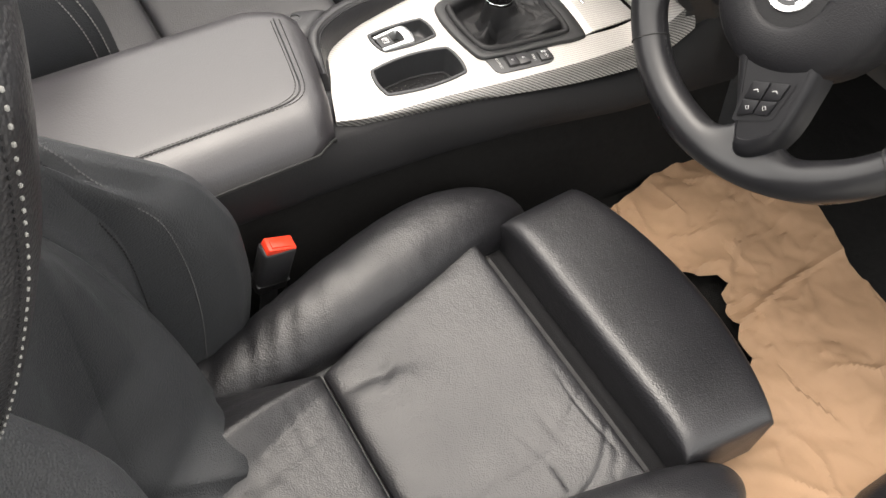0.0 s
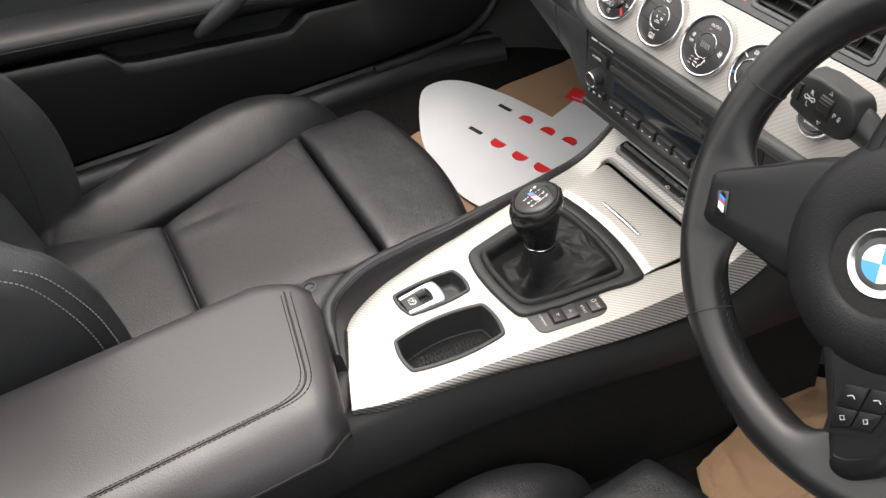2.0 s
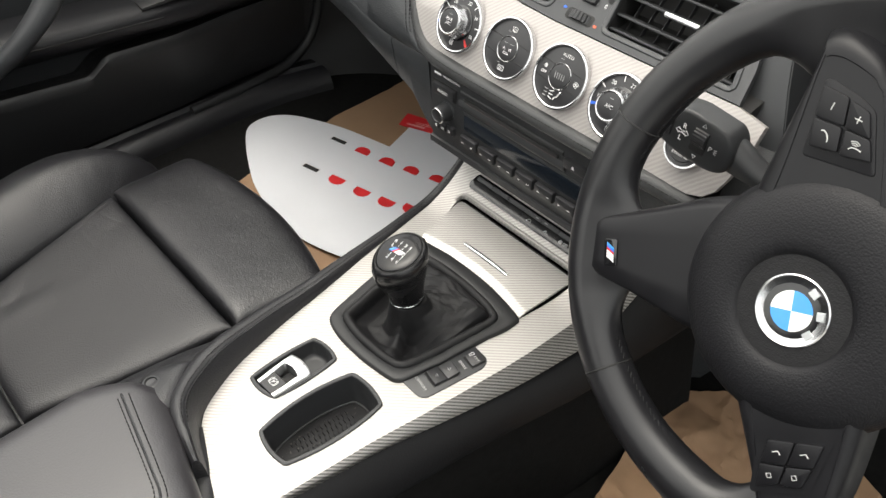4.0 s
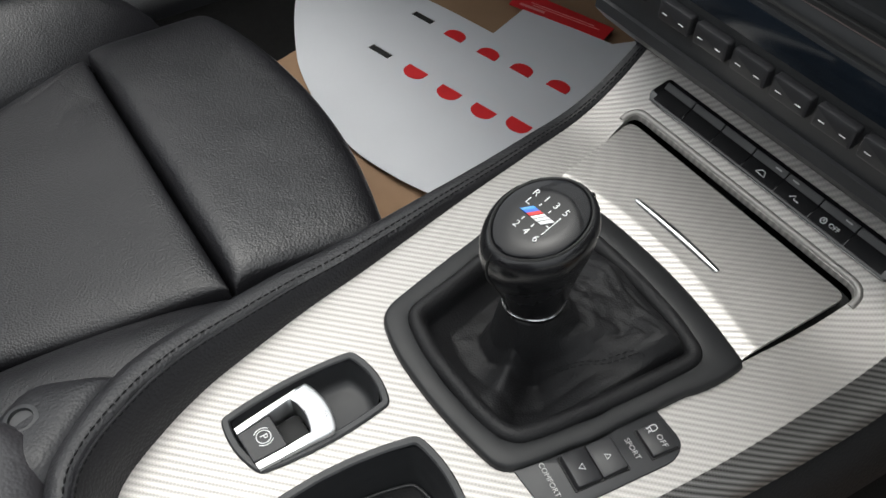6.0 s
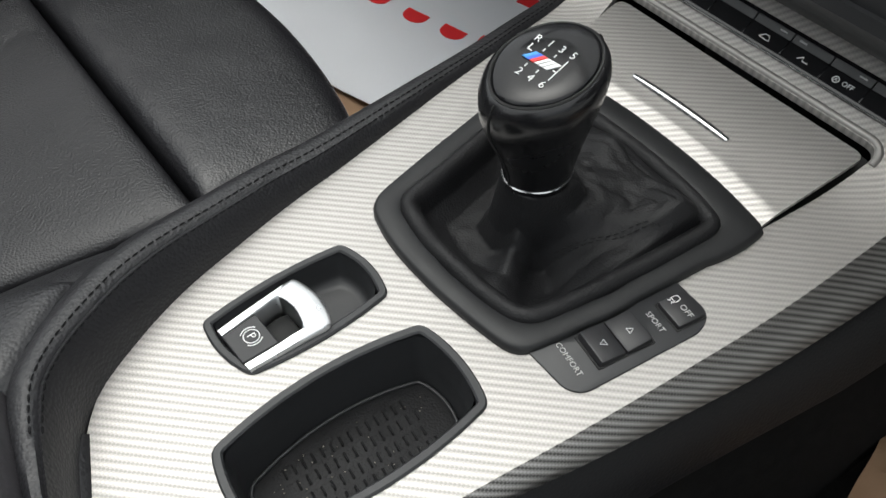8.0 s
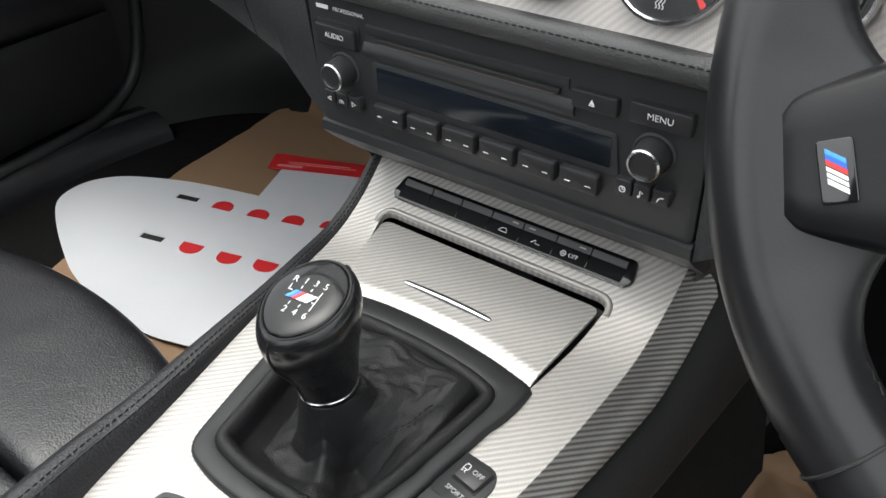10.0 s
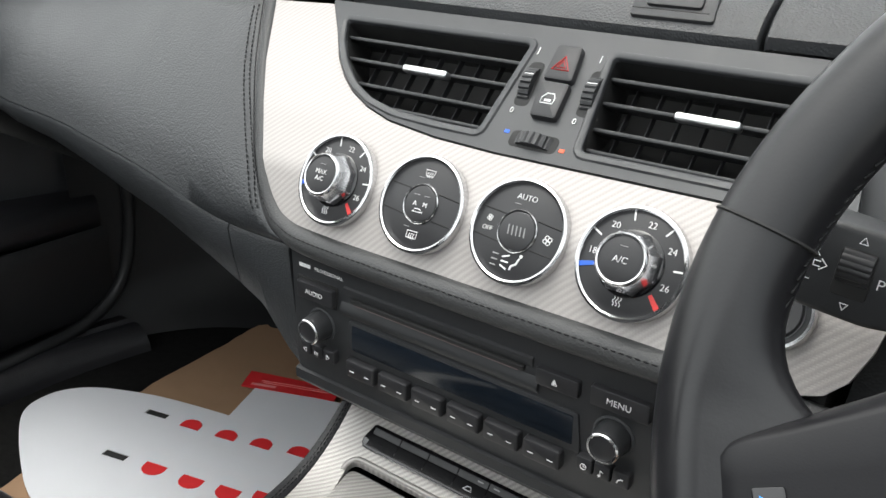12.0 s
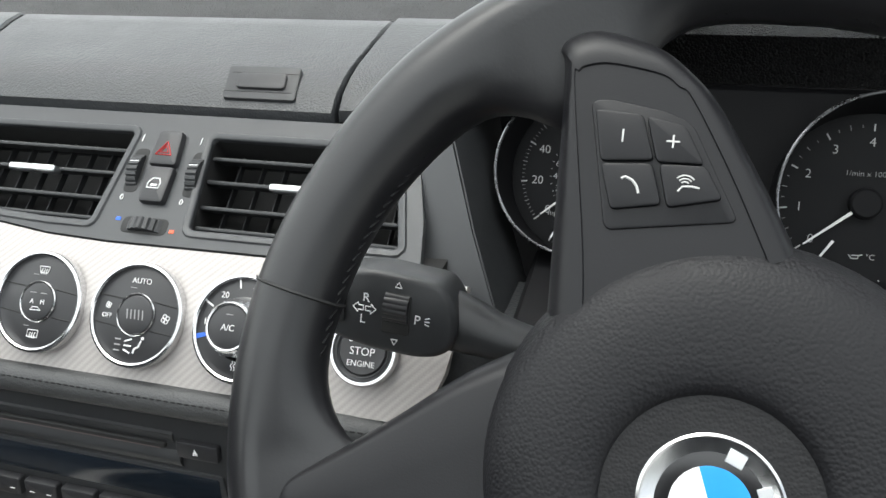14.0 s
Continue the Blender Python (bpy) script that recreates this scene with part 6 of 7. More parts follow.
stripes(KF @ T(-0.0010, 0.0002, 0.0002), 0.0160, 0.0048, gear)

# ---- radio details ----
def key(name, x, z, w, h, up, parent, mat=BUTTON, label="", skew=0.0, b=0.0012, frame_of=RF):
    loop = rounded([(-w / 2, -h / 2), (w / 2, -h / 2), (w / 2 - skew, h / 2), (-w / 2 + skew, h / 2)], min(w, h) * 0.15, 3)
    return part(name, prism(loop, -0.002, up, b), mat, parent, label, m=frame_of(x, z))


def outline_mark(pts, m, parent, mat=WHITE, r=0.00028, closed=False, name="mark"):
    part(name, tube([(p[0], p[1], 0) for p in pts], r, 5, closed=closed), mat, parent, m=m, smooth=0)


part("key_recess", prism(rounded([(-0.1245, 0.412), (-0.0905, 0.412), (-0.0885, 0.4285), (-0.1245, 0.4285)], 0.001, 2), 0, 0.0006, 0.0002), HOLLOW, radio, m=RF(0, 0))
key("radio_key", -0.1065, 0.4205, 0.0320, 0.0125, 0.0042, radio, label="black audio key")
letters("lettering", "AUDIO", 0.0048, RF(-0.1065, 0.4205, 0.0045), WHITE, radio)
key("radio_key", 0.1060, 0.4255, 0.0325, 0.0115, 0.0042, radio, label="black menu key")
letters("lettering", "MENU", 0.0050, RF(0.1060, 0.4255, 0.0045), WHITE, radio)
key("radio_key", 0.0700, 0.4240, 0.0260, 0.0105, 0.0036, radio, label="black eject key")
part("eject_mark", prism([(-0.0016, -0.0014), (0.0016, -0.0014), (0, 0.0016)], 0, 0.0002, 0.00005), WHITE, radio, m=RF(0.0690, 0.4242, 0.0037), smooth=0)
part("eject_mark", bar(0.0032, 0.0005), WHITE, radio, m=RF(0.0690, 0.4222, 0.0037), smooth=0)
letters("lettering", "PROFESSIONAL", 0.0036, RF(-0.0965, 0.4360, 0.0003), WHITE, radio)
part("maker_bar", bar(0.0098, 0.0026), WHITE, radio, m=RF(-0.1175, 0.4362, 0.0002), smooth=0)
# disc slot: a long sloped recess under a ridge
part("slot_ridge", loops3([[(x, 0.0705, 0.4325), (x, 0.0686, 0.4312), (x, 0.0686, 0.4290), (x, 0.0698, 0.4255), (x, 0.0705, 0.4255)] for x in (-0.083, 0.054)]), PLASTIC, radio)
part("slot_shelf", loops3([[(x, 0.0705, 0.4215), (x, 0.0676, 0.4165), (x, 0.0676, 0.4140), (x, 0.0696, 0.4110), (x, 0.0705, 0.4110)] for x in (-0.086, 0.058)]), PLASTIC, radio)
part("disc_slot", rbox(0.126, 0.004, 0.0034, 0.0006, 1, T(-0.014, 0.0695, 0.4237)), HOLLOW, radio)
part("slot_lip", rbox(0.120, 0.002, 0.0010, 0.0003, 1, T(-0.014, 0.0684, 0.4222)), surface("dusky_felt", (0.10, 0.075, 0.075), 0.9), radio, "dusky felt lip")
part("display_frame", prism(rounded([(-0.083, 0.3842), (0.086, 0.3842), (0.083, 0.4090), (-0.080, 0.4090)], 0.002, 3), 0, 0.0012, 0.0006), PLASTIC, radio, m=RF(0, 0))
part("display", prism(rounded([(-0.0775, 0.3885), (0.0810, 0.3885), (0.0805, 0.4065), (-0.0770, 0.4065)], 0.001, 2), 0.001, 0.0016, 0.0002), SCREEN, radio, "unlit blue-black display", m=RF(0, 0))
for k in range(6):
    x = -0.0683 + 0.0266 * k
    key("preset_key", x, 0.3765, 0.0236, 0.0125, 0.0055, radio, label="black preset key", b=0.0018)
    for dx_ in (-0.0062, 0.0062):
        part("preset_mark", bar(0.0036, 0.0006), WHITE, radio, m=RF(x + dx_, 0.3755, 0.0056), smooth=0)
for x0, marks in ((-0.1170, "lmr"), (0.0905, "cnp")):
    for k, ch in enumerate(marks):
        x, z = x0 + 0.0105 * k, (0.3775 if x0 < 0 else 0.3815) + 0.0003 * k
        key("small_key", x, z, 0.0098, 0.0095, 0.0048, radio, label="small black key", b=0.0014)
        M = RF(x, z - 0.0006, 0.0050)
        if ch == "l":
            outline_mark([(0.0014, 0.0015), (0.0014, -0.0015), (-0.0014, 0)], M, radio, closed=True)
        elif ch == "r":
            outline_mark([(-0.0014, 0.0015), (-0.0014, -0.0015), (0.0014, 0)], M, radio, closed=True)
        elif ch == "m":
            letters("lettering", "m", 0.0052, M, WHITE, radio)
        elif ch == "c":
            outline_mark([(0.0017 * math.cos(a), 0.0017 * math.sin(a)) for a in [2 * math.pi * i / 14 for i in range(14)]], M, radio, closed=True)
            outline_mark([(0, 0.001), (0, 0), (0.001, 0)], M, radio)
        elif ch == "n":
            outline_mark([(-0.0006, -0.0016), (-0.0006, 0.0018), (0.0010, 0.0008)], M, radio)
            part("mark", revolve([(0.0008, 0), (0.0008, 0.0002)], 10), WHITE, radio, m=M @ T(-0.0012, -0.0016), smooth=0)
        else:
            outline_mark([(-0.0016, -0.0014), (-0.0010, 0.0004), (0.0004, 0.0014), (0.0018, 0.0014)], M, radio, r=0.0004)
for x, z in ((-0.1045, 0.3975), (0.1035, 0.4035)):
    part("knob_seat", revolve([(0.0118, 0), (0.0118, 0.0006), (0.0108, 0.0010), (0.0100, 0.0004)], 36), GREY_PLASTIC, radio, m=RF(x, z))
    knob = part("rotary_knob", revolve([(0.0098, 0), (0.0090, 0.0100), (0.0088, 0.0125), (0.0080, 0.0135), (0.0068, 0.0130), (0.0064, 0.0122)], 36), PLASTIC, radio, "ribbed black rotary knob", m=RF(x, z))
    part("knob_ring", revolve([(0.0088, 0.0120), (0.0089, 0.0134), (0.0082, 0.0142), (0.0072, 0.0140), (0.0070, 0.0130)], 36), CHROME, knob, "chrome ring", m=RF(x, z))
    part("knob_face", revolve([(0.0071, 0.0120), (0.0071, 0.0132), (0.0060, 0.0136)], 36), BUTTON, knob, m=RF(x, z))

# ---- climate dials ----
DF = lambda x, z=0.4945, up=0.0: dash_frame(x, z, up + 0.0015)


def dial_body(x, label):
    d = thing("climate_dial", DF(x).translation, label, "dial", "climate dials")
    part("dial_ring", revolve([(0.0288, -0.002), (0.0288, 0.0024), (0.0283, 0.0035), (0.0271, 0.0040), (0.0261, 0.0034), (0.0257, 0.0014)], 64), CHROME, d, "satin chrome ring", m=DF(x))
    part("dial_face", revolve([(0.0264, -0.001), (0.0264, 0.0018), (0.0261, 0.0020)], 56), BUTTON, d, "dark grey dial face", m=DF(x))
    return d


def on_dial(x, r, a, up=0.0022):
    return DF(x) @ T(r * math.cos(radians(a)), r * math.sin(radians(a)), up)


for x, word, first in ((-0.096, "MAX\nA/C", 1), (0.098, "A/C", 0)):
    d = dial_body(x, "chrome-ringed temperature dial with rotary knob")
    for ch, a in (("18", 176), ("20", 128), ("22", 76), ("24", 30), ("26", -20)):
        letters("lettering", ch, 0.0047, on_dial(x, 0.0208, a), WHITE, d)
    for a in (152, 102, 53, 5):
        part("tick", bar(0.0046, 0.0009), WHITE, d, m=on_dial(x, 0.0234, a) @ RZ(a), smooth=0)
    part("cold_mark", prism([(-0.0045, -0.0016), (0.0038, -0.0010), (0.0038, 0.0010), (-0.0045, 0.0010)], 0, 0.0003, 0.0001), BLUE, d, "blue cold mark", m=on_dial(x, 0.0222, 194) @ RZ(14), smooth=0)
    part("hot_mark", prism([(-0.0040, -0.0010), (0.0045, -0.0017), (0.0045, 0.0012), (-0.0040, 0.0010)], 0, 0.0003, 0.0001), RED, d, "red hot mark", m=on_dial(x, 0.0222, -42) @ RZ(-46), smooth=0)
    for k in (-1, 0, 1):
        outline_mark([(k * 0.0016 + 0.0005 * math.sin(q * 3.1), -0.0022 + 0.0045 * q / 3) for q in np.linspace(0, 3, 9)], on_dial(x, 0.0195, -93), d)
    ring_at = lambda r, z: [(r * math.cos(math.pi * (i + 0.5) / 4), r * math.sin(math.pi * (i + 0.5) / 4), z) for i in range(8)]
    knob = part("dial_knob", loops3([ring_at(0.0160, 0.0018), ring_at(0.0164, 0.0040), ring_at(0.0160, 0.0080), ring_at(0.0136, 0.0152)]), CHROME, d, "faceted chrome knob", m=DF(x), smooth=0)
    part("knob_skirt", revolve([(0.0168, 0.0016), (0.0168, 0.0028), (0.0160, 0.0034)], 48), GLOSS, knob, "dark skirt", m=DF(x))
    part("knob_rim", revolve([(0.0134, 0.0148), (0.0129, 0.0164), (0.0121, 0.0171), (0.0113, 0.0168), (0.0110, 0.0156)], 48), CHROME, knob, m=DF(x))
    part("knob_face", revolve([(0.0112, 0.0140), (0.0112, 0.0161), (0.0104, 0.0165)], 40), BUTTON, knob, "dark button", m=DF(x))
    letters("lettering", word, 0.0040 if first else 0.0046, DF(x) @ T(0, -0.0005, 0.0168), WHITE, d)
    part("lamp_mark", bar(0.0040, 0.0004), DIM, d, m=DF(x) @ T(0, 0.0062, 0.0168), smooth=0)
for x, kind in ((-0.030, "mode"), (0.034, "fan")):
    d = dial_body(x, "chrome-ringed climate button cluster")
    part("inner_ring", revolve([(0.0118, 0.0018), (0.0118, 0.0030), (0.0113, 0.0036), (0.0107, 0.0030), (0.0105, 0.0020)], 48), CHROME, d, "slim chrome ring", m=DF(x))
    part("centre_key", revolve([(0.0104, 0.0018), (0.0104, 0.0030), (0.0096, 0.0034)], 40), BUTTON, d, "dark centre key", m=DF(x))
    for sg in (-1, 1):
        for sx in (-1, 1):
            pts = [(sx * (0.0100 + 0.0158 * q), sg * (0.0078 - 0.0030 * q * (0.6 if sx * sg > 0 else -0.4)), 0.0020) for q in np.linspace(0, 1, 8)]
            part("key_gap", tube(pts, 0.00045, 5), HOLLOW, d, m=DF(x))
    if kind == "mode":
        letters("lettering", "A", 0.0040, DF(x) @ T(-0.0034, -0.0004, 0.0035), WHITE, d)
        letters("lettering", "M", 0.0040, DF(x) @ T(0.0036, -0.0004, 0.0035), WHITE, d)
        outline_mark([(-0.0036, -0.0050), (-0.0024, -0.0032), (0.0012, -0.0032), (0.0034, -0.0048)], DF(x) @ T(0, 0, 0.0035), d, closed=True)
        for sg, y in ((1, 0.0180), (-1, -0.0180)):
            w = 0.0034
            box = [(-w, 0.0018), (w, 0.0018), (w * 0.7, -0.0018), (-w * 0.7, -0.0018)] if sg > 0 else [(-w, 0.0020), (w, 0.0020), (w, -0.0020), (-w, -0.0020)]
            outline_mark(box, DF(x) @ T(0, y, 0.0022), d, closed=True)
            for k in (-1, 0, 1):
                outline_mark([(k * 0.0015 + 0.0003 * math.sin(q * 3), -0.0026 + 0.0034 * q / 3) for q in np.linspace(0, 3, 7)], DF(x) @ T(0, y, 0.0023), d, r=0.00024)
        part("lamp_mark", bar(0.0042, 0.0004), DIM, d, m=DF(x) @ T(-0.0035, 0.0048, 0.0035), smooth=0)
        part("lamp_mark", bar(0.0042, 0.0004), DIM, d, m=DF(x) @ T(0.0035, 0.0048, 0.0035), smooth=0)
        part("lamp_mark", bar(0.0036, 0.0004), DIM, d, m=DF(x) @ T(-0.0050, 0.0150, 0.0022), smooth=0)
        part("lamp_mark", bar(0.0036, 0.0004), DIM, d, m=DF(x) @ T(-0.0050, -0.0140, 0.0022), smooth=0)
    else:
        letters("lettering", "AUTO", 0.0044, DF(x) @ T(0.0, 0.0182, 0.0022), WHITE, d)
        part("lamp_mark", bar(0.0040, 0.0004), DIM, d, m=DF(x) @ T(-0.0045, 0.0143, 0.0022), smooth=0)
        letters("lettering", "OFF", 0.0036, DF(x) @ T(-0.0182, -0.0022, 0.0022), WHITE, d)
        for cx_, cy_, sc in ((-0.0182, 0.0034, 0.75), (0.0182, -0.0004, 1.15)):
            for k in range(4):
                a = k * math.pi / 2 + 0.4
                outline_mark([(sc * (0.0012 * math.cos(a) + 0.0010 * math.cos(t)), sc * (0.0012 * math.sin(a) + 0.0010 * math.sin(t))) for t in np.linspace(0, 2 * math.pi, 11)[:-1]], DF(x) @ T(cx_, cy_, 0.0022), d, r=0.00025, closed=True)
        for k in range(5):
            part("level_bar", bar(0.0007, 0.0052), DIM, d, m=DF(x) @ T(-0.0048 + 0.0024 * k, 0, 0.0035) @ RZ(8), smooth=0)
        for k in range(3):
            part("lamp_mark", bar(0.0036, 0.0008), DIM, d, m=DF(x) @ T(-0.0085, -0.0140 - 0.0030 * k, 0.0022), smooth=0)
            part("air_mark", bar(0.0046, 0.0008), WHITE, d, m=DF(x) @ T(-0.0020, -0.0140 - 0.0030 * k, 0.0023) @ RZ(20 - 20 * k), smooth=0)
        outline_mark([(0.0060, -0.0135), (0.0048, -0.0170), (0.0026, -0.0182), (0.0020, -0.0205)], DF(x) @ T(0, 0, 0.0023), d, r=0.0006)
        part("air_mark", revolve([(0.0009, 0), (0.0009, 0.0002)], 12), WHITE, d, m=DF(x) @ T(0.0066, -0.0122, 0.0022), smooth=0)

# ---- start button ----
start = thing("start_button", DF(0.166, 0.4925).translation, "chrome-ringed black engine start button", "button")
part("button_ring", revolve([(0.0182, -0.002), (0.0182, 0.0028), (0.0172, 0.0044), (0.0158, 0.0044), (0.0150, 0.0026)], 56), CHROME, start, "chrome ring", m=DF(0.166, 0.4925))
part("button_bezel", revolve([(0.0152, 0.0), (0.0152, 0.0030), (0.0136, 0.0040), (0.0126, 0.0030)], 48), GREY_PLASTIC, start, m=DF(0.166, 0.4925))
part("button_cap", revolve([(0.0127, 0.0), (0.0127, 0.0034), (0.0118, 0.0042), (0.006, 0.0036)], 48), BUTTON, start, "black button cap", m=DF(0.166, 0.4925))
letters("lettering", "START", 0.0052, DF(0.166, 0.4925) @ T(0, 0.0052, 0.0045), WHITE, start)
letters("lettering", "STOP", 0.0056, DF(0.166, 0.4925) @ T(0, -0.0008, 0.0042), WHITE, start)
letters("lettering", "ENGINE", 0.0042, DF(0.166, 0.4925) @ T(0, -0.0068, 0.0045), WHITE, start)

# ---- vent panel ----
open_a = [(-0.155, 0.5745), (-0.146, 0.562), (-0.134, 0.5520), (-0.118, 0.5430), (-0.100, 0.5370), (-0.078, 0.5335), (-0.045, 0.5325), (-0.0165, 0.5325), (-0.0105, 0.5750)]
open_b = [(0.0430, 0.5740), (0.0490, 0.5325), (0.172, 0.5330), (0.158, 0.5740)]
to_s = lambda loop: [(x, S_OF(z)) for x, z in loop]
panel_loop = [(x, z + 0.0008) for x, z in zs_vent] + [(0.182, 0.545), (0.166, 0.585), (-0.176, 0.585)]
S_MID = S_OF(0.555)
VF = dash_frame(0, 0.555)
flat_v = lambda x, z: (x, S_OF(z) - S_MID)
bm = sheet([to_s(panel_loop), to_s(open_a), to_s(open_b)], lambda a, b: VF @ Vector((a, b - S_MID, 0.0022)), tuple(VF.to_3x3() @ Vector((0, 0, -0.006))))
part("vent_plate", bm, GREY_PLASTIC, dash, "dark grey vent plate", smooth=0)


def vent(loop, name, tab_x, vanes):
    v = thing(name, VF @ Vector((tab_x, 0, 0)), "black louvred air vent with chrome tab", "air vent", "air vents")
    L = [flat_v(*p) for p in loop]
    L = L if sum(a[0] * b[1] - b[0] * a[1] for a, b in zip(L, L[1:] + L[:1])) > 0 else L[::-1]
    R_ = rounded(L, 0.003, 3)
    lift_ = lambda lp, z: [VF @ Vector((p[0], p[1], z)) for p in lp]
    part("vent_lip", loops3([lift_(inset(R_, -0.0050), 0.0020), lift_(inset(R_, -0.0040), 0.0034), lift_(inset(R_, -0.0008), 0.0034), lift_(R_, 0.0026), lift_(R_, -0.022)], cap0=False, cap1=False), GREY_PLASTIC, v, "dark grey lip", smooth=50)
    part("vent_box", loops3([lift_(inset(R_, 0.0002), 0.0), lift_(inset(R_, 0.0006), -0.030)], cap0=False), HOLLOW, v)
    ys_ = [p[1] for p in L]
    lo, hi = min(ys_), max(ys_)
    span = lambda y: [min(x for x in xs_) for xs_ in [[a[0] + (b[0] - a[0]) * (y - a[1]) / (b[1] - a[1]) for a, b in zip(L, L[1:] + L[:1]) if (a[1] - y) * (b[1] - y) < 0]]] + [max(a[0] + (b[0] - a[0]) * (y - a[1]) / (b[1] - a[1]) for a, b in zip(L, L[1:] + L[:1]) if (a[1] - y) * (b[1] - y) < 0)]
    for f in (0.86, 0.60, 0.32, 0.10):
        y = lo + (hi - lo) * f
        x0, x1 = span(y)
        part("slat", rbox(x1 - x0 - 0.001, 0.0024, 0.0150, 0.0009, 2, VF @ T((x0 + x1) / 2, y, -0.0085) @ Matrix.Rotation(radians(20), 4, "X")), PLASTIC, v, "black louvre slat")
    for k in range(vanes):
        x0, x1 = span((lo + hi) / 2)
        x = x0 + 0.010 + (x1 - x0 - 0.016) * k / (vanes - 1)
        part("vane", rbox(0.0009, (hi - lo) * 0.92, 0.005, 0.0003, 1, VF @ T(x, (lo + hi) / 2 + 0.001, -0.0165)), PLASTIC, v)
    y = lo + (hi - lo) * 0.53
    part("vent_tab", rbox(0.034, 0.0046, 0.0075, 0.0016, 3, VF @ T(tab_x, y, 0.0000) @ Matrix.Rotation(radians(16), 4, "X")), SATIN, v, "satin chrome tab")
    return v


vent(open_a, "air_vent", -0.073, 8)
vent(open_b, "air_vent", 0.1055, 8)
for x in (0.0004, 0.0400):
    th = thing("vent_thumbwheel", VF @ Vector((x, 0.004, 0)), "ribbed black vent thumbwheel", "thumbwheel", "thumbwheels")
    WF = VF @ T(x, S_OF(0.557) - S_MID, -0.0062) @ RZ(3) @ Matrix.Rotation(radians(90), 4, "Y")
    part("wheel_disc", loops3([[((0.0138 if i % 4 < 3 else 0.0129) * math.cos(2 * math.pi * i / 96), (0.0138 if i % 4 < 3 else 0.0129) * math.sin(2 * math.pi * i / 96), z) for i in range(96)] for z in (-0.0034, 0.0034)]), PLASTIC, th, m=WF)
    part("wheel_slot", prism(rounded([(-0.0048, -0.0150), (0.0048, -0.0150), (0.0048, 0.0150), (-0.0048, 0.0150)], 0.004), 0.0015, 0.0024, 0.0002), HOLLOW, th, m=VF @ T(x, S_OF(0.557) - S_MID) @ RZ(3))
    part("wheel_mark", bar(0.0058, 0.0010), WHITE, th, m=VF @ T(x, S_OF(0.557) - S_MID + 0.0035, 0.0070) @ RZ(3), smooth=0)
    letters("lettering", "0", 0.0052, VF @ T(x - 0.0024, S_OF(0.5440) - S_MID, 0.0026), WHITE, th)
    part("open_mark", bar(0.0006, 0.0050), WHITE, th, m=VF @ T(x - 0.0040, S_OF(0.5725) - S_MID, 0.0026), smooth=0)
th = thing("vent_thumbwheel", VF @ Vector((0.019, -0.03, 0)), "ribbed black vent thumbwheel", "thumbwheel", "thumbwheels")
part("wheel_slot", prism(rounded([(-0.0150, -0.0052), (0.0150, -0.0052), (0.0150, 0.0052), (-0.0150, 0.0052)], 0.004), 0.0015, 0.0024, 0.0002), HOLLOW, th, m=VF @ T(0.0200, S_OF(0.5325) - S_MID))
part("wheel_disc", loops3([[((0.0155 if i % 4 < 3 else 0.0146) * math.cos(2 * math.pi * i / 96), (0.0155 if i % 4 < 3 else 0.0146) * math.sin(2 * math.pi * i / 96), z) for i in range(96)] for z in (-0.0036, 0.0036)]), PLASTIC, th, m=VF @ T(0.0200, S_OF(0.5325) - S_MID, -0.0085) @ Matrix.Rotation(radians(90), 4, "X"))
part("cold_mark", bar(0.0032, 0.0022), BLUE, th, m=VF @ T(0.0015, S_OF(0.5325) - S_MID + 0.003, 0.0024), smooth=0)
part("hot_mark", bar(0.0032, 0.0022), surface("orange_print", (0.75, 0.12, 0.05), 0.5), th, m=VF @ T(0.0385, S_OF(0.5310) - S_MID, 0.0024), smooth=0)
sw = thing("hazard_switch", VF @ Vector((0.017, 0, 0)), "black hazard and door lock keys", "switch")
for pts in ([(0.0085, 0.5590), (0.0275, 0.5590), (0.0245, 0.5755), (0.0085, 0.5755)], [(0.0115, 0.5420), (0.0280, 0.5420), (0.0275, 0.5584), (0.0085, 0.5584)]):
    loop = rounded([flat_v(*p) for p in pts], 0.0028)
    part("switch_key", prism(loop, 0.0, 0.0066, 0.0020), BUTTON, sw, "black key", m=VF)
M1 = VF @ T(0.0175, S_OF(0.5660) - S_MID, 0.0068)
outline_mark([(-0.0052, -0.0038), (0.0052, -0.0038), (0, 0.0052)], M1, sw, RED, 0.00045, True, "hazard_mark")
outline_mark([(-0.0026, -0.0022), (0.0026, -0.0022), (0, 0.0024)], M1, sw, RED, 0.00035, True, "hazard_mark")
M2 = VF @ T(0.0190, S_OF(0.5500) - S_MID, 0.0068)
outline_mark([(-0.0040, -0.0030), (0.0036, -0.0030), (0.0040, 0.0004), (0.0026, 0.0034), (-0.0016, 0.0034), (-0.0040, 0.0004)], M2, sw, WHITE, 0.0004, True, "door_mark")
part("door_mark", bar(0.0042, 0.0014), WHITE, sw, m=M2 @ T(0, -0.0010, 0), smooth=0)

# ---- catch in the centre pad ----
catch = thing("compartment_catch", (0.062, 0.184, 0.60), "dark grey push catch in the dash pad", "catch")
CF = T(0.0632, 0.1838, 0.6046) @ Matrix.Rotation(radians(36), 4, "X")
part("catch_plate", prism(rounded([(-0.0212, -0.0134), (0.0262, -0.0134), (0.0216, 0.0134), (-0.0262, 0.0134)], 0.0025), -0.006, 0.0014, 0.0008), PLASTIC, catch, m=CF)
part("catch_key", prism(rounded([(-0.0145, -0.0062), (0.0175, -0.0062), (0.0155, 0.0060), (-0.0165, 0.0060)], 0.0030), 0.0, 0.0034, 0.0009), BUTTON, catch, "dark grey push key", m=CF)
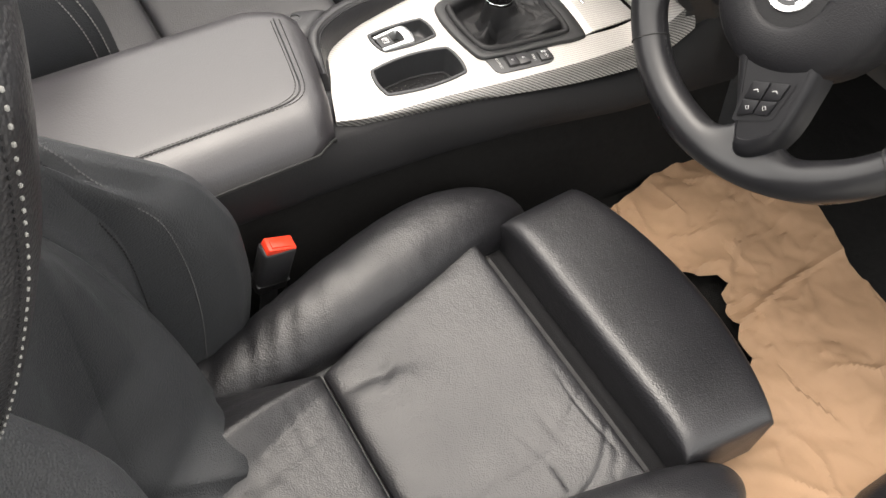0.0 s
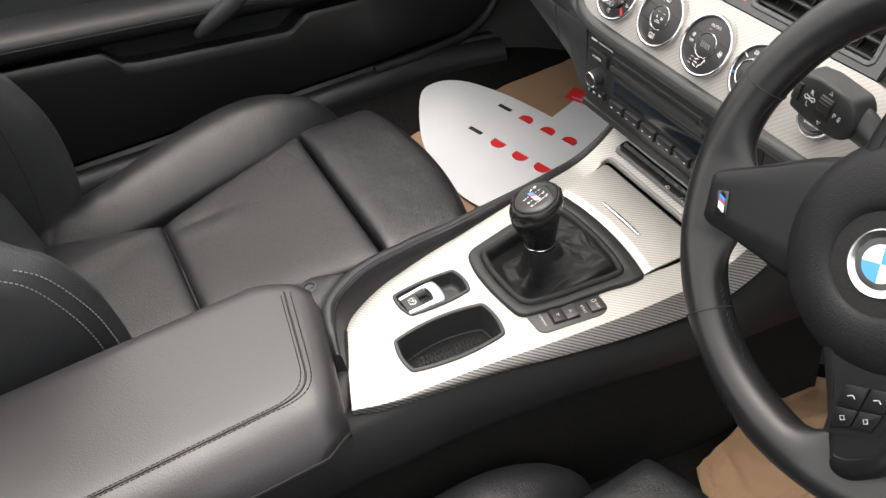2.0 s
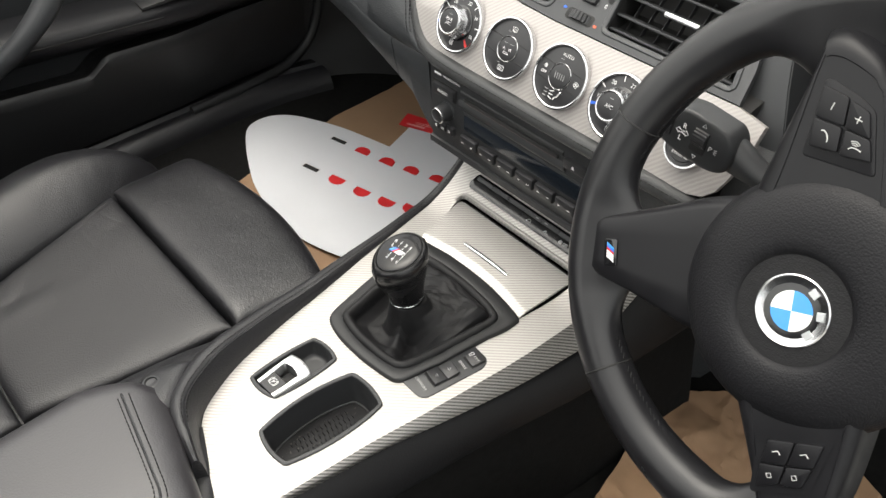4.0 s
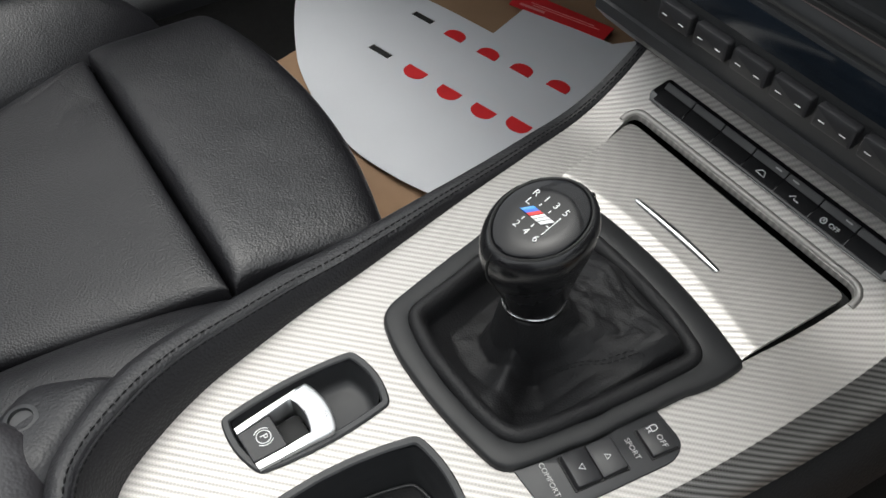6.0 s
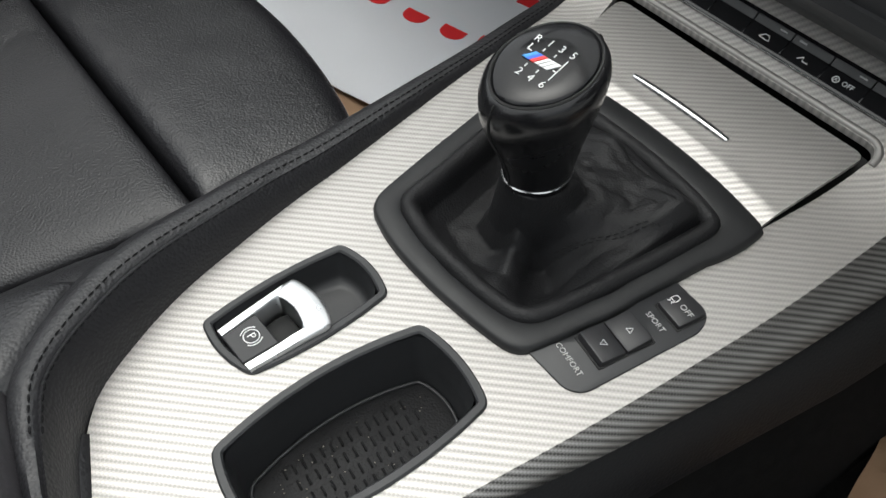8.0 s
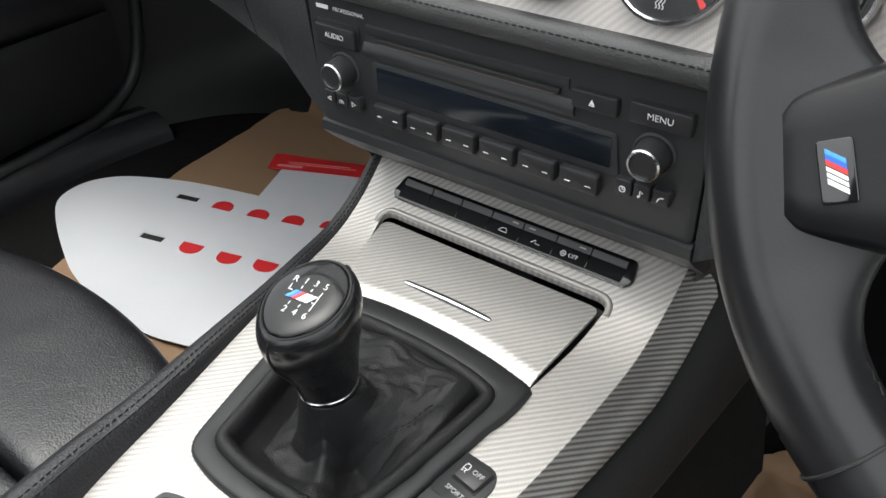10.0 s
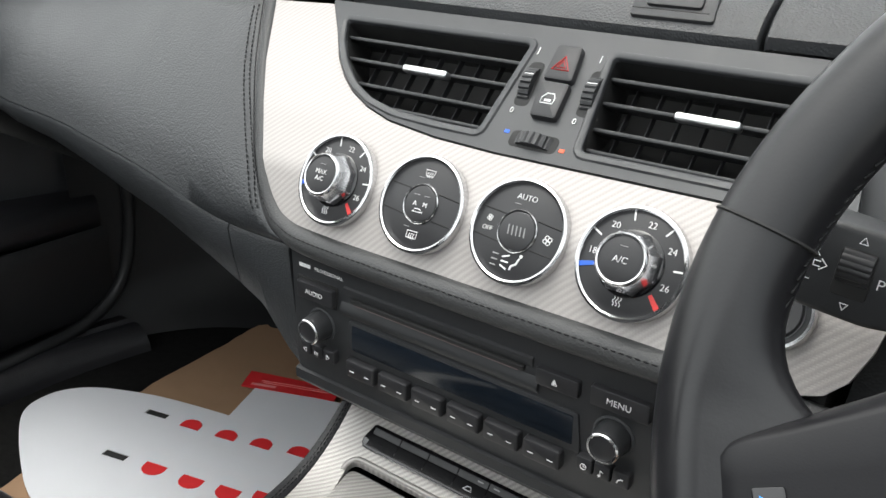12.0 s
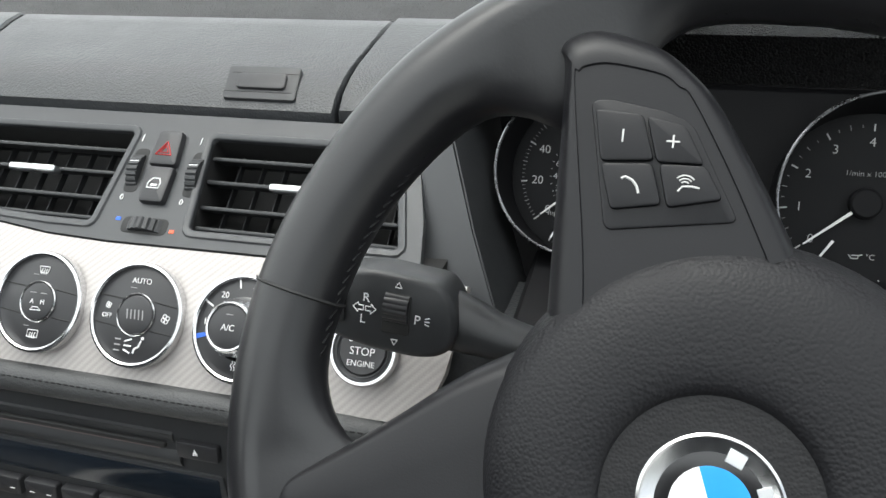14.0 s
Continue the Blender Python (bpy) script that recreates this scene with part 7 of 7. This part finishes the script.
for y in (-0.0105, 0.0098):
    part("catch_groove", rbox(0.044, 0.0006, 0.0004, 0.0001, 1, CF @ T(0, y * 0.75, 0.0014)), HOLLOW, catch)

# ---- indicator stalk ----
stalk = thing("indicator_stalk", (0.25, 0.05, 0.52), "black indicator stalk with white markings", "stalk")
SK = T(0.196, 0.040, 0.5365) @ Matrix.Rotation(radians(90 - 8), 4, "X") @ RZ(-4)
body = [(-0.027, -0.0150), (-0.010, -0.0180), (0.012, -0.0186), (0.0225, -0.0165), (0.0290, -0.0110), (0.0300, -0.001), (0.0270, 0.0095), (0.0210, 0.0160), (-0.010, 0.0175), (-0.027, 0.0140)]
part("stalk_head", prism(rounded(body, 0.004), -0.020, 0.0030, 0.0030), PLASTIC, stalk, m=SK, smooth=50)
part("stalk_arm", sausage([(0.010, -0.001, -0.012, 0.0150, 0.0110), (0.030, -0.0040, -0.012, 0.0130, 0.0105), (0.046, -0.007, -0.012, 0.0100, 0.0100), (0.070, -0.010, -0.012, 0.0088, 0.0092), (0.11, -0.014, -0.010, 0.010, 0.010)], 14, 16), PLASTIC, stalk, m=SK)
part("wheel_slot", prism(rounded([(-0.0062, -0.0090), (0.0062, -0.0090), (0.0062, 0.0090), (-0.0062, 0.0090)], 0.0015), 0.0, 0.0034, 0.0003), HOLLOW, stalk, m=SK @ T(0.0035, 0.0, 0))
part("wheel_drum", loops3([[((0.0082 if i % 3 else 0.0078) * math.cos(2 * math.pi * i / 60), (0.0082 if i % 3 else 0.0078) * math.sin(2 * math.pi * i / 60), z) for i in range(60)] for z in (-0.0054, 0.0054)]), BUTTON, stalk, m=SK @ T(0.0035, 0.0025, -0.0015) @ Matrix.Rotation(radians(90), 4, "Y"))
part("end_key", prism(rounded([(-0.0040, -0.0075), (0.0030, -0.0075), (0.0030, 0.0070), (-0.0040, 0.0070)], 0.001), 0.0, 0.0044, 0.0010), BUTTON, stalk, m=SK @ T(-0.0225, 0.0, 0))
letters("lettering", "R", 0.0056, SK @ T(-0.0105, 0.0046, 0.0032), WHITE, stalk)
letters("lettering", "L", 0.0056, SK @ T(-0.0115, -0.0050, 0.0032), WHITE, stalk)
letters("lettering", "P", 0.0058, SK @ T(0.0128, -0.0012, 0.0032), WHITE, stalk)
for sx in (-1, 1):
    outline_mark([(sx * 0.0005, 0.0010), (sx * 0.0028, 0.0010), (sx * 0.0028, 0.0022), (sx * 0.0052, 0.0), (sx * 0.0028, -0.0022), (sx * 0.0028, -0.0010), (sx * 0.0005, -0.0010)], SK @ T(-0.0110, 0.0, 0.0032), stalk, WHITE, 0.0003, True, "turn_arrow")
for k, sg in ((0.0125, 1), (-0.0125, -1)):
    outline_mark([(-0.0014, -0.0010 * sg), (0.0014, -0.0010 * sg), (0, 0.0014 * sg)], SK @ T(0.0035, k, 0.0032), stalk, WHITE, 0.00028, True, "arrow_mark")
for k in (-1, 0, 1):
    part("light_mark", bar(0.0022, 0.0004), WHITE, stalk, m=SK @ T(0.0172, -0.0010 + 0.0014 * k, 0.0032) @ RZ(18 * k), smooth=0)

# ---- instrument cluster ----
cluster = thing("instrument_cluster", (0.336, 0.18, 0.50), "black instrument cluster with two round gauges", "instrument cluster")
GP = lambda u, v, up=0.0: T(0, 0.172, 0.575) @ Matrix.Rotation(radians(73), 4, "X") @ T(u, v, up)
FACE_D = -0.020
part("gauge_backing", rbox(0.275, 0.125, 0.008, 0.003, 1, GP(0.352, -0.018, FACE_D - 0.006)), DIAL_BLACK, cluster)
part("cluster_floor", rbox(0.235, 0.12, 0.008, 0.003, 1, T(0.350, 0.125, 0.503) @ Matrix.Rotation(radians(14), 4, "X")), DIAL_BLACK, cluster)


def gauge(ring_c, ring_r, face_c, marks, minor, label):
    """A round gauge: a bright-edged well with a recessed face, ticks, numbers and a needle."""
    g = part("gauge", revolve([(0.0460, -0.003), (0.0460, 0.0), (0.0455, 0.0004)], 64), DIAL_BLACK, cluster, label, m=GP(*face_c, FACE_D))
    ringp = [(ring_r * math.cos(radians(t)), ring_r * math.sin(radians(t)), 0.0) for t in np.linspace(0, 360, 73)[:-1]]
    part("gauge_ring", tube(ringp, 0.0009, 8, closed=True), DARK_CHROME, g, "thin chrome ring, its shade put into the colour", m=GP(*ring_c))
    mid = Vector((face_c[0] - ring_c[0], face_c[1] - ring_c[1]))
    well = [[(ring_r * math.cos(t), ring_r * math.sin(t), 0.0) for t in np.linspace(0, 2 * math.pi, 49)[:-1]], [(mid.x + 0.0458 * math.cos(t), mid.y + 0.0458 * math.sin(t), FACE_D + 0.0002) for t in np.linspace(0, 2 * math.pi, 49)[:-1]]]
    part("gauge_well", loops3(well, cap0=False, cap1=False), DIAL_BLACK, g, m=GP(*ring_c), smooth=60)
    on = lambda r, a, up=0.0006: GP(face_c[0] + r * math.cos(radians(a)), face_c[1] + r * math.sin(radians(a)), FACE_D + up)
    for k, ch in enumerate(marks):
        letters("gauge_number", ch, 0.0066, on(0.0310, 220 - 32.8 * k), PRINT, g)
    for k in range((len(marks) - 1) * minor + 1):
        a = 220 - 32.8 * k / minor
        big, half = k % minor == 0, k % minor == minor // 2
        part("gauge_tick", bar(0.0036 if big else 0.0026 if half else 0.0016, 0.0008 if big else 0.0004 if half else 0.0003), PRINT if big else DIM, g, m=on(0.0386 + (0 if big else 0.0005), a) @ RZ(a), smooth=0)
    part("needle", prism([(0.006, -0.0009), (0.0355, -0.0004), (0.0355, 0.0004), (0.006, 0.0009)], 0.0, 0.0008, 0.0002), WHITE, g, "white needle", m=GP(*face_c, FACE_D + 0.003) @ RZ(220), smooth=0)
    part("needle_cap", revolve([(0.0080, 0), (0.0076, 0.004), (0.0065, 0.005)], 36), DIAL_BLACK, g, m=GP(*face_c, FACE_D + 0.001))
    return g, on


def low_scale(g, on, a_needle, marks):
    """The small scale along the foot of a gauge, with its own needle."""
    for k in range(21):
        a = 240 + 3 * k
        part("gauge_tick", bar(0.0036 if k % 5 == 0 else 0.0022, 0.0007 if k % 5 == 0 else 0.0003), PRINT if k % 5 == 0 else DIM, g, m=on(0.0412 if k % 5 == 0 else 0.0418, a) @ RZ(a), smooth=0)
    part("needle", prism([(0.024, -0.0007), (0.041, -0.0004), (0.041, 0.0004), (0.024, 0.0007)], 0.0, 0.0006, 0.0001), WHITE, g, m=on(0.0, 0.0, 0.002) @ RZ(a_needle), smooth=0)
    for ch, a, r, size in marks:
        letters("lettering", ch, size, on(r, a), PRINT, g)


g, on = gauge((0.2555, -0.0067), 0.0458, (0.2610, -0.0092), ("0", "20", "40", "60", "80", "100", "120"), 10, "dark speed gauge face")
for k, a in enumerate([220, 203.5] + [203.5 - 20.4 * i for i in range(1, 10)]):
    letters("gauge_number", str(20 * k), 0.0047, on(0.0197, a), PRINT, g)
    part("gauge_tick", bar(0.0013, 0.0003), DIM, g, m=on(0.0236, a) @ RZ(a), smooth=0)
    part("gauge_tick", bar(0.0013, 0.0003), DIM, g, m=on(0.0236, a - 10.2) @ RZ(a), smooth=0)
letters("lettering", "mph", 0.0042, on(0.0292, 228), PRINT, g)
letters("lettering", "km/h", 0.0034, on(0.0192, 230), DIM, g)
low_scale(g, on, 240, (("0", 242, 0.0372, 0.0046), ("1/2", 270, 0.0374, 0.0046)))
# fuel pump sign
pump = on(0.0292, 270)
part("pump_sign", prism([(-0.0016, -0.0020), (0.0010, -0.0020), (0.0010, 0.0020), (-0.0016, 0.0020)], 0.0, 0.0003, 0.0001), PRINT, g, m=pump, smooth=0)
part("pump_window", bar(0.0016, 0.0011), DIAL_BLACK, g, m=pump @ T(-0.0003, 0.0009, 0.0004), smooth=0)
outline_mark([(0.0010, -0.0008), (0.0018, -0.0014), (0.0022, -0.0006), (0.0022, 0.0010), (0.0014, 0.0018)], pump, g, PRINT, 0.0003, name="pump_hose")
g, on = gauge((0.4068, -0.0105), 0.0520, (0.3985, -0.0132), ("0", "1", "2", "3", "4", "5", "6", "7"), 4, "dark rev gauge face")
letters("lettering", "1/min x 1000", 0.0040, on(0.0150, 90), DIM, g)
low_scale(g, on, 237, (("70", 236, 0.0372, 0.0040), ("120", 268, 0.0374, 0.0046), ("°C", 281, 0.0275, 0.0040)))
# oil can sign
outline_mark([(-0.0030, 0.0008), (-0.0016, -0.0010), (0.0014, -0.0010), (0.0016, 0.0006), (0.0034, 0.0012)], on(0.0272, 266), g, PRINT, 0.0003, name="oil_sign")
outline_mark([(-0.0016, 0.0006), (0.0016, 0.0006)], on(0.0272, 266), g, PRINT, 0.0003, name="oil_sign")
# hood and side of the binnacle
hood = []
for t in np.linspace(0, 1, 30):
    x = 0.188 + 0.37 * t
    k = math.sin(math.pi * min(1, max(0, (x - 0.188) / 0.37))) ** 1.4
    z0, z1, y0 = 0.5870 + 0.098 * k, 0.6140 + 0.098 * k, 0.171 - 0.040 * k
    hood.append([(x, y0 + 0.004, z0), (x, y0, z0 + 0.006), (x, y0 + 0.010, z0 + 0.5 * (z1 - z0) + 0.006), (x, y0 + 0.034, z1), (x, y0 + 0.10, z1 + 0.016), (x, 0.36, z1 + 0.012), (x, 0.36, z0), (x, y0 + 0.06, z0 - 0.002)])
part("binnacle_hood", loops3(hood), SOFT, dash, "black grained hood over the gauges", smooth=55)
part("binnacle_side", loops3([[(0.194, 0.108, 0.492), (0.229, 0.110, 0.492), (0.231, 0.130, 0.492), (0.198, 0.15, 0.492)], [(0.176, 0.134, 0.540), (0.206, 0.135, 0.540), (0.208, 0.150, 0.540), (0.182, 0.165, 0.540)], [(0.162, 0.163, 0.586), (0.186, 0.160, 0.590), (0.190, 0.175, 0.590), (0.164, 0.18, 0.588)]]), GREY_PLASTIC, dash, "dark grey side of the binnacle", smooth=50)
part("binnacle_cheek", loops3([[(0.2295, 0.1105, 0.490), (0.2305, 0.1105, 0.490), (0.233, 0.19, 0.492), (0.226, 0.19, 0.492)], [(0.2065, 0.1355, 0.540), (0.2075, 0.1355, 0.540), (0.214, 0.20, 0.540), (0.205, 0.20, 0.540)], [(0.1865, 0.160, 0.592), (0.1875, 0.160, 0.592), (0.200, 0.21, 0.600), (0.190, 0.21, 0.600)]]), PLASTIC, dash, "black inner side of the binnacle", smooth=50)
part("binnacle_lower", loops3([[(0.205, 0.085, 0.497), (0.48, 0.085, 0.497), (0.48, 0.16, 0.505), (0.205, 0.16, 0.505)], [(0.200, 0.080, 0.44), (0.50, 0.080, 0.44), (0.50, 0.2, 0.44), (0.200, 0.2, 0.44)]]), SOFT, dash, smooth=50)

# ---- steering wheel details ----
BADGE = HUB @ T(0.0036, -0.0060, 0.0236)
roundel = part("roundel", revolve([(0.0212, -0.004), (0.0212, 0.0012), (0.0204, 0.0018), (0.0196, 0.0012)], 56), CHROME, wheel, "chrome-rimmed round badge", m=BADGE)
part("roundel_ring", revolve([(0.0198, -0.001), (0.0198, 0.0010), (0.0120, 0.0014)], 56), GLOSS, roundel, "gloss black ring", m=BADGE)
for k in range(4):
    pts = [(0, 0)] + [(0.0118 * math.cos(radians(90 * k + t)), 0.0118 * math.sin(radians(90 * k + t))) for t in np.linspace(0, 90, 12)]
    part("roundel_quarter", prism(pts, 0.0, 0.0018, 0.0001), SKYBLUE if k % 2 else WHITE, roundel, "blue quarter" if k % 2 else "white quarter", m=BADGE, smooth=0)
for a in (138, 90, 42):
    part("roundel_bar", rbox(0.0052, 0.0040, 0.0004, 0.0001, 1, BADGE @ RZ(a - 90) @ T(0, 0.0158, 0.0015)), SATIN, roundel)
MB = PADS @ T(-0.0093, -0.1365, 0.0150)
part("badge_plate", prism(rounded([(-0.0090, -0.0048), (0.0090, -0.0048), (0.0090, 0.0048), (-0.0090, 0.0048)], 0.0012), -0.003, 0.0008, 0.0004), GLOSS, wheel, "small dark badge plate", m=MB)
stripes(MB @ T(0, 0, 0.0008) , 0.0135, 0.0052, wheel)


HOUSE = [(-0.050, -0.0440), (-0.0725, -0.0345), (-0.130, -0.0104), (-0.1408, -0.0080), (-0.1433, -0.0016), (-0.1407, 0.0072), (-0.1291, 0.0205), (-0.1180, 0.0268), (-0.1040, 0.0312), (-0.0760, 0.0345), (-0.050, 0.0358)]
FACE = [(-0.050, -0.0310), (-0.0742, -0.0229), (-0.1251, -0.0085), (-0.1290, -0.0055), (-0.1295, -0.0023), (-0.1270, 0.0051), (-0.1178, 0.0179), (-0.1120, 0.0215), (-0.1066, 0.0240), (-0.0795, 0.0262), (-0.050, 0.0268)]
for turn in (PADS, PADS @ T(0.0065, 0, 0) @ RZ(-7) @ Matrix.Diagonal((-1, 1, 1, 1))):
    skin = []
    for z, grow, f in ((-0.004, 0.004, 0.0), (0.010, 0.002, 0.0), (0.0165, 0.0, 0.05), (0.0205, 0.0, 0.35), (0.0222, 0.0, 0.72), (0.0222, 0.0, 0.96), (0.0215, 0.0, 1.0)):
        a_, b_ = spline(HOUSE, 60), spline(FACE, 60)
        c_ = (a_ * (1 - f) + b_ * f)
        mid = np.array([-0.085, 0.003])
        c_ = mid + (c_ - mid) * (1 + grow / 0.04)
        skin.append([(p[0], p[1], z) for p in c_])
    part("spoke", loops3(skin), WHEEL_PLASTIC, wheel, "satin black spoke carrying four buttons", m=turn, smooth=50)


def wheel_keys(quads, panel_loop, marks, up):
    part("key_panel", prism(rounded(panel_loop, 0.003), -0.002, up, 0.0006), WHEEL_PLASTIC, wheel, m=PADS)
    for q, mk in zip(quads, marks):
        q = q if sum(a[0] * b[1] - b[0] * a[1] for a, b in zip(q, q[1:] + q[:1])) > 0 else q[::-1]
        part("wheel_key", prism(rounded(inset(q, -0.0003), 0.0018, 3), 0.0, up + 0.0022, 0.0007), WHEEL_PLASTIC, wheel, "black wheel key", m=PADS)
        c = sum((Vector(p) for p in q), Vector((0, 0))) / 4
        M = PADS @ T(c.x, c.y, up + 0.0024) @ RZ(65)
        if mk in ("-", "+"):
            part("key_mark", bar(0.0006, 0.0042), PRINT, wheel, m=M, smooth=0)
            if mk == "+":
                part("key_mark", bar(0.0042, 0.0006), PRINT, wheel, m=M, smooth=0)
        elif mk == "phone":
            outline_mark([(-0.0030, 0.0018), (-0.0018, 0.0024), (0.0004, 0.0014), (0.0020, -0.0006), (0.0026, -0.0026)], M, wheel, PRINT, 0.00042, name="key_mark")
        elif mk == "voice":
            for r in (0.0014, 0.0024, 0.0034):
                outline_mark([(r * math.cos(t) - 0.001, r * math.sin(t) - 0.0008) for t in np.linspace(0.7, 2.4, 8)], M, wheel, PRINT, 0.00028, name="key_mark")
            outline_mark([(-0.0030, -0.0026), (-0.0018, -0.0010), (0.0010, -0.0008), (0.0034, -0.0012)], M, wheel, PRINT, 0.00034, name="key_mark")
        elif mk == "diamond":
            outline_mark([(0.0018, 0), (0, 0.0018), (-0.0018, 0), (0, -0.0018)], M, wheel, PRINT, 0.00026, True, "key_mark")
        else:
            outline_mark([(-0.0022, -0.0010), (0.0, 0.0014), (0.0022, 0.0002)], M, wheel, PRINT, 0.00036, name="key_mark")


wheel_keys([[(-0.1139, -0.0047), (-0.1068, 0.0080), (-0.0922, 0.0060), (-0.0979, -0.0087)], [(-0.1055, 0.0094), (-0.0986, 0.0187), (-0.0854, 0.0196), (-0.0912, 0.0072)], [(-0.0966, -0.0090), (-0.0909, 0.0052), (-0.0781, 0.0034), (-0.0821, -0.0110)], [(-0.0898, 0.0076), (-0.0842, 0.0199), (-0.0732, 0.0208), (-0.0766, 0.0052)]],
           [(-0.1181, -0.0052), (-0.1165, 0.0001), (-0.1061, 0.0149), (-0.0992, 0.0214), (-0.0650, 0.0233), (-0.0766, -0.0153)][::-1], ("-", "+", "phone", "voice"), 0.0224)
wheel_keys([[(0.0882, -0.0210), (0.0865, -0.0065), (0.1010, -0.0105), (0.1025, -0.0245)], [(0.0862, -0.0050), (0.0845, 0.0095), (0.0985, 0.0045), (0.1008, -0.0090)], [(0.1035, -0.0248), (0.1020, -0.0108), (0.1130, -0.0140), (0.1175, -0.0265)], [(0.1018, -0.0095), (0.0997, 0.0040), (0.1118, -0.0012), (0.1130, -0.0125)]],
           [(0.0850, -0.0260), (0.0810, 0.0140), (0.1140, 0.0030), (0.1220, -0.0300)], ("call", "call", "diamond", "diamond"), 0.0224)

# ---- belt buckle and belt ----
buckle = thing("belt_buckle", (0.13, -0.42, 0.06), "black seat belt buckle with red release button", "belt buckle")
BK = T(0.137, -0.436, 0.172) @ Matrix.Rotation(radians(-10), 4, "X") @ Matrix.Rotation(radians(8), 4, "Y")
part("buckle_body", rbox(0.021, 0.037, 0.080, 0.005, 3, BK), BUTTON, buckle)
part("release_button", rbox(0.0175, 0.033, 0.012, 0.002, 2, BK @ T(0, 0.001, 0.0375) @ Matrix.Rotation(radians(-14), 4, "X")), BUCKLE_RED, buckle, "red release button")
part("button_step", rbox(0.0100, 0.022, 0.003, 0.0008, 2, BK @ T(0.001, 0.001, 0.0436) @ Matrix.Rotation(radians(-14), 4, "X")), BUCKLE_RED, buckle)
part("buckle_line", rbox(0.0215, 0.0375, 0.0010, 0.0002, 1, BK @ T(0, 0, -0.022)), GREY_PLASTIC, buckle)
part("buckle_stalk", sausage([(0.134, -0.442, 0.140, 0.008, 0.010), (0.136, -0.450, 0.09, 0.007, 0.010), (0.138, -0.455, 0.05, 0.007, 0.010)], 8, 10, (0, 1, 0)), PLASTIC, buckle)
belt = thing("seat_belt", (-0.60, -0.52, 0.08), "grey seat belt webbing beside the passenger seat", "seat belt")
part("webbing", loops3([[(-0.556 - 0.02 * t, -0.465 - 0.12 * t, 0.140 + 0.16 * t + 0.001), (-0.590 - 0.02 * t, -0.495 - 0.11 * t, 0.138 + 0.16 * t + 0.001), (-0.590 - 0.02 * t, -0.496 - 0.11 * t, 0.137 + 0.16 * t), (-0.556 - 0.02 * t, -0.466 - 0.12 * t, 0.139 + 0.16 * t)] for t in np.linspace(-0.15, 1.6, 12)]), WEBBING, belt)
part("belt_anchor", rbox(0.045, 0.012, 0.05, 0.003, 2, T(-0.572, -0.470, 0.118) @ RZ(35)), GREY_PLASTIC, belt)

# ---- far vent on the passenger side ----
pv = thing("side_vent", (-0.60, 0.22, 0.52), "black louvred vent at the dash end", "air vent")
PF = T(-0.615, 0.205, 0.545) @ RZ(20) @ Matrix.Rotation(radians(90 - 30), 4, "X")
pl = rounded([(-0.06, -0.035), (0.035, -0.030), (0.060, 0.030), (-0.06, 0.030)], 0.006)
part("vent_lip", rim(pl, 0.006, -0.012, 0.003, 0.001), GREY_PLASTIC, pv, m=PF)
part("vent_box", prism(inset(pl, 0.004), -0.014, -0.010, 0.0005), HOLLOW, pv, m=PF)
for k in range(4):
    part("slat", rbox(0.085, 0.0025, 0.010, 0.0008, 1, PF @ T(-0.005, -0.021 + 0.014 * k, -0.004)), PLASTIC, pv)
part("vent_tab", rbox(0.012, 0.004, 0.008, 0.001, 2, PF @ T(0.030, 0.0, 0.001)), SATIN, pv)

# ---- windscreen and body round the cabin ----
screen = thing("windscreen", (0, 0.8, 0.66), "clear windscreen in a dark frame", "windscreen")
ws = [(y, z) for y, z in ((0.80, 0.655), (0.62, 0.80), (0.42, 0.94), (0.20, 1.04))]
glass = part("glass", loops3([[(x, y, z) for y, z in ws] + [(x, y - 0.003, z - 0.005) for y, z in ws[::-1]] for x in (-0.70, 0.70)]), GLASS, screen, "clear glass")
glass.visible_shadow = False
part("header_rail", sausage([(-0.72, 0.20, 1.045, 0.03, 0.022), (0.0, 0.18, 1.065, 0.03, 0.022), (0.72, 0.20, 1.045, 0.03, 0.022)], 20, 14), PLASTIC, screen, "black header rail")
for sx in (-1, 1):
    part("pillar", sausage([(sx * 0.78, 0.82, 0.62, 0.03, 0.025), (sx * 0.75, 0.55, 0.85, 0.03, 0.025), (sx * 0.72, 0.20, 1.045, 0.03, 0.025)], 16, 14), PLASTIC, screen, "black windscreen pillar")
bonnet = thing("car_bonnet", (0, 1.4, 0.4), "dark painted bonnet beyond the windscreen", "bonnet")
part("bonnet_panel", loops3([[(x, 0.80, 0.64 - 0.06 * (x / 0.8) ** 2), (x, 1.3, 0.62 - 0.08 * (x / 0.8) ** 2), (x, 1.9, 0.50 - 0.08 * (x / 0.8) ** 2), (x, 2.1, 0.36), (x, 2.1, -0.1), (x, 0.86, -0.1)] for x in np.linspace(-0.86, 0.86, 13)]), PAINT, bonnet, smooth=50)
slab("wall_left", -0.93, -0.86, -1.12, 0.84, -0.14, 0.56, PAINT, "dark painted outer skin of the car")
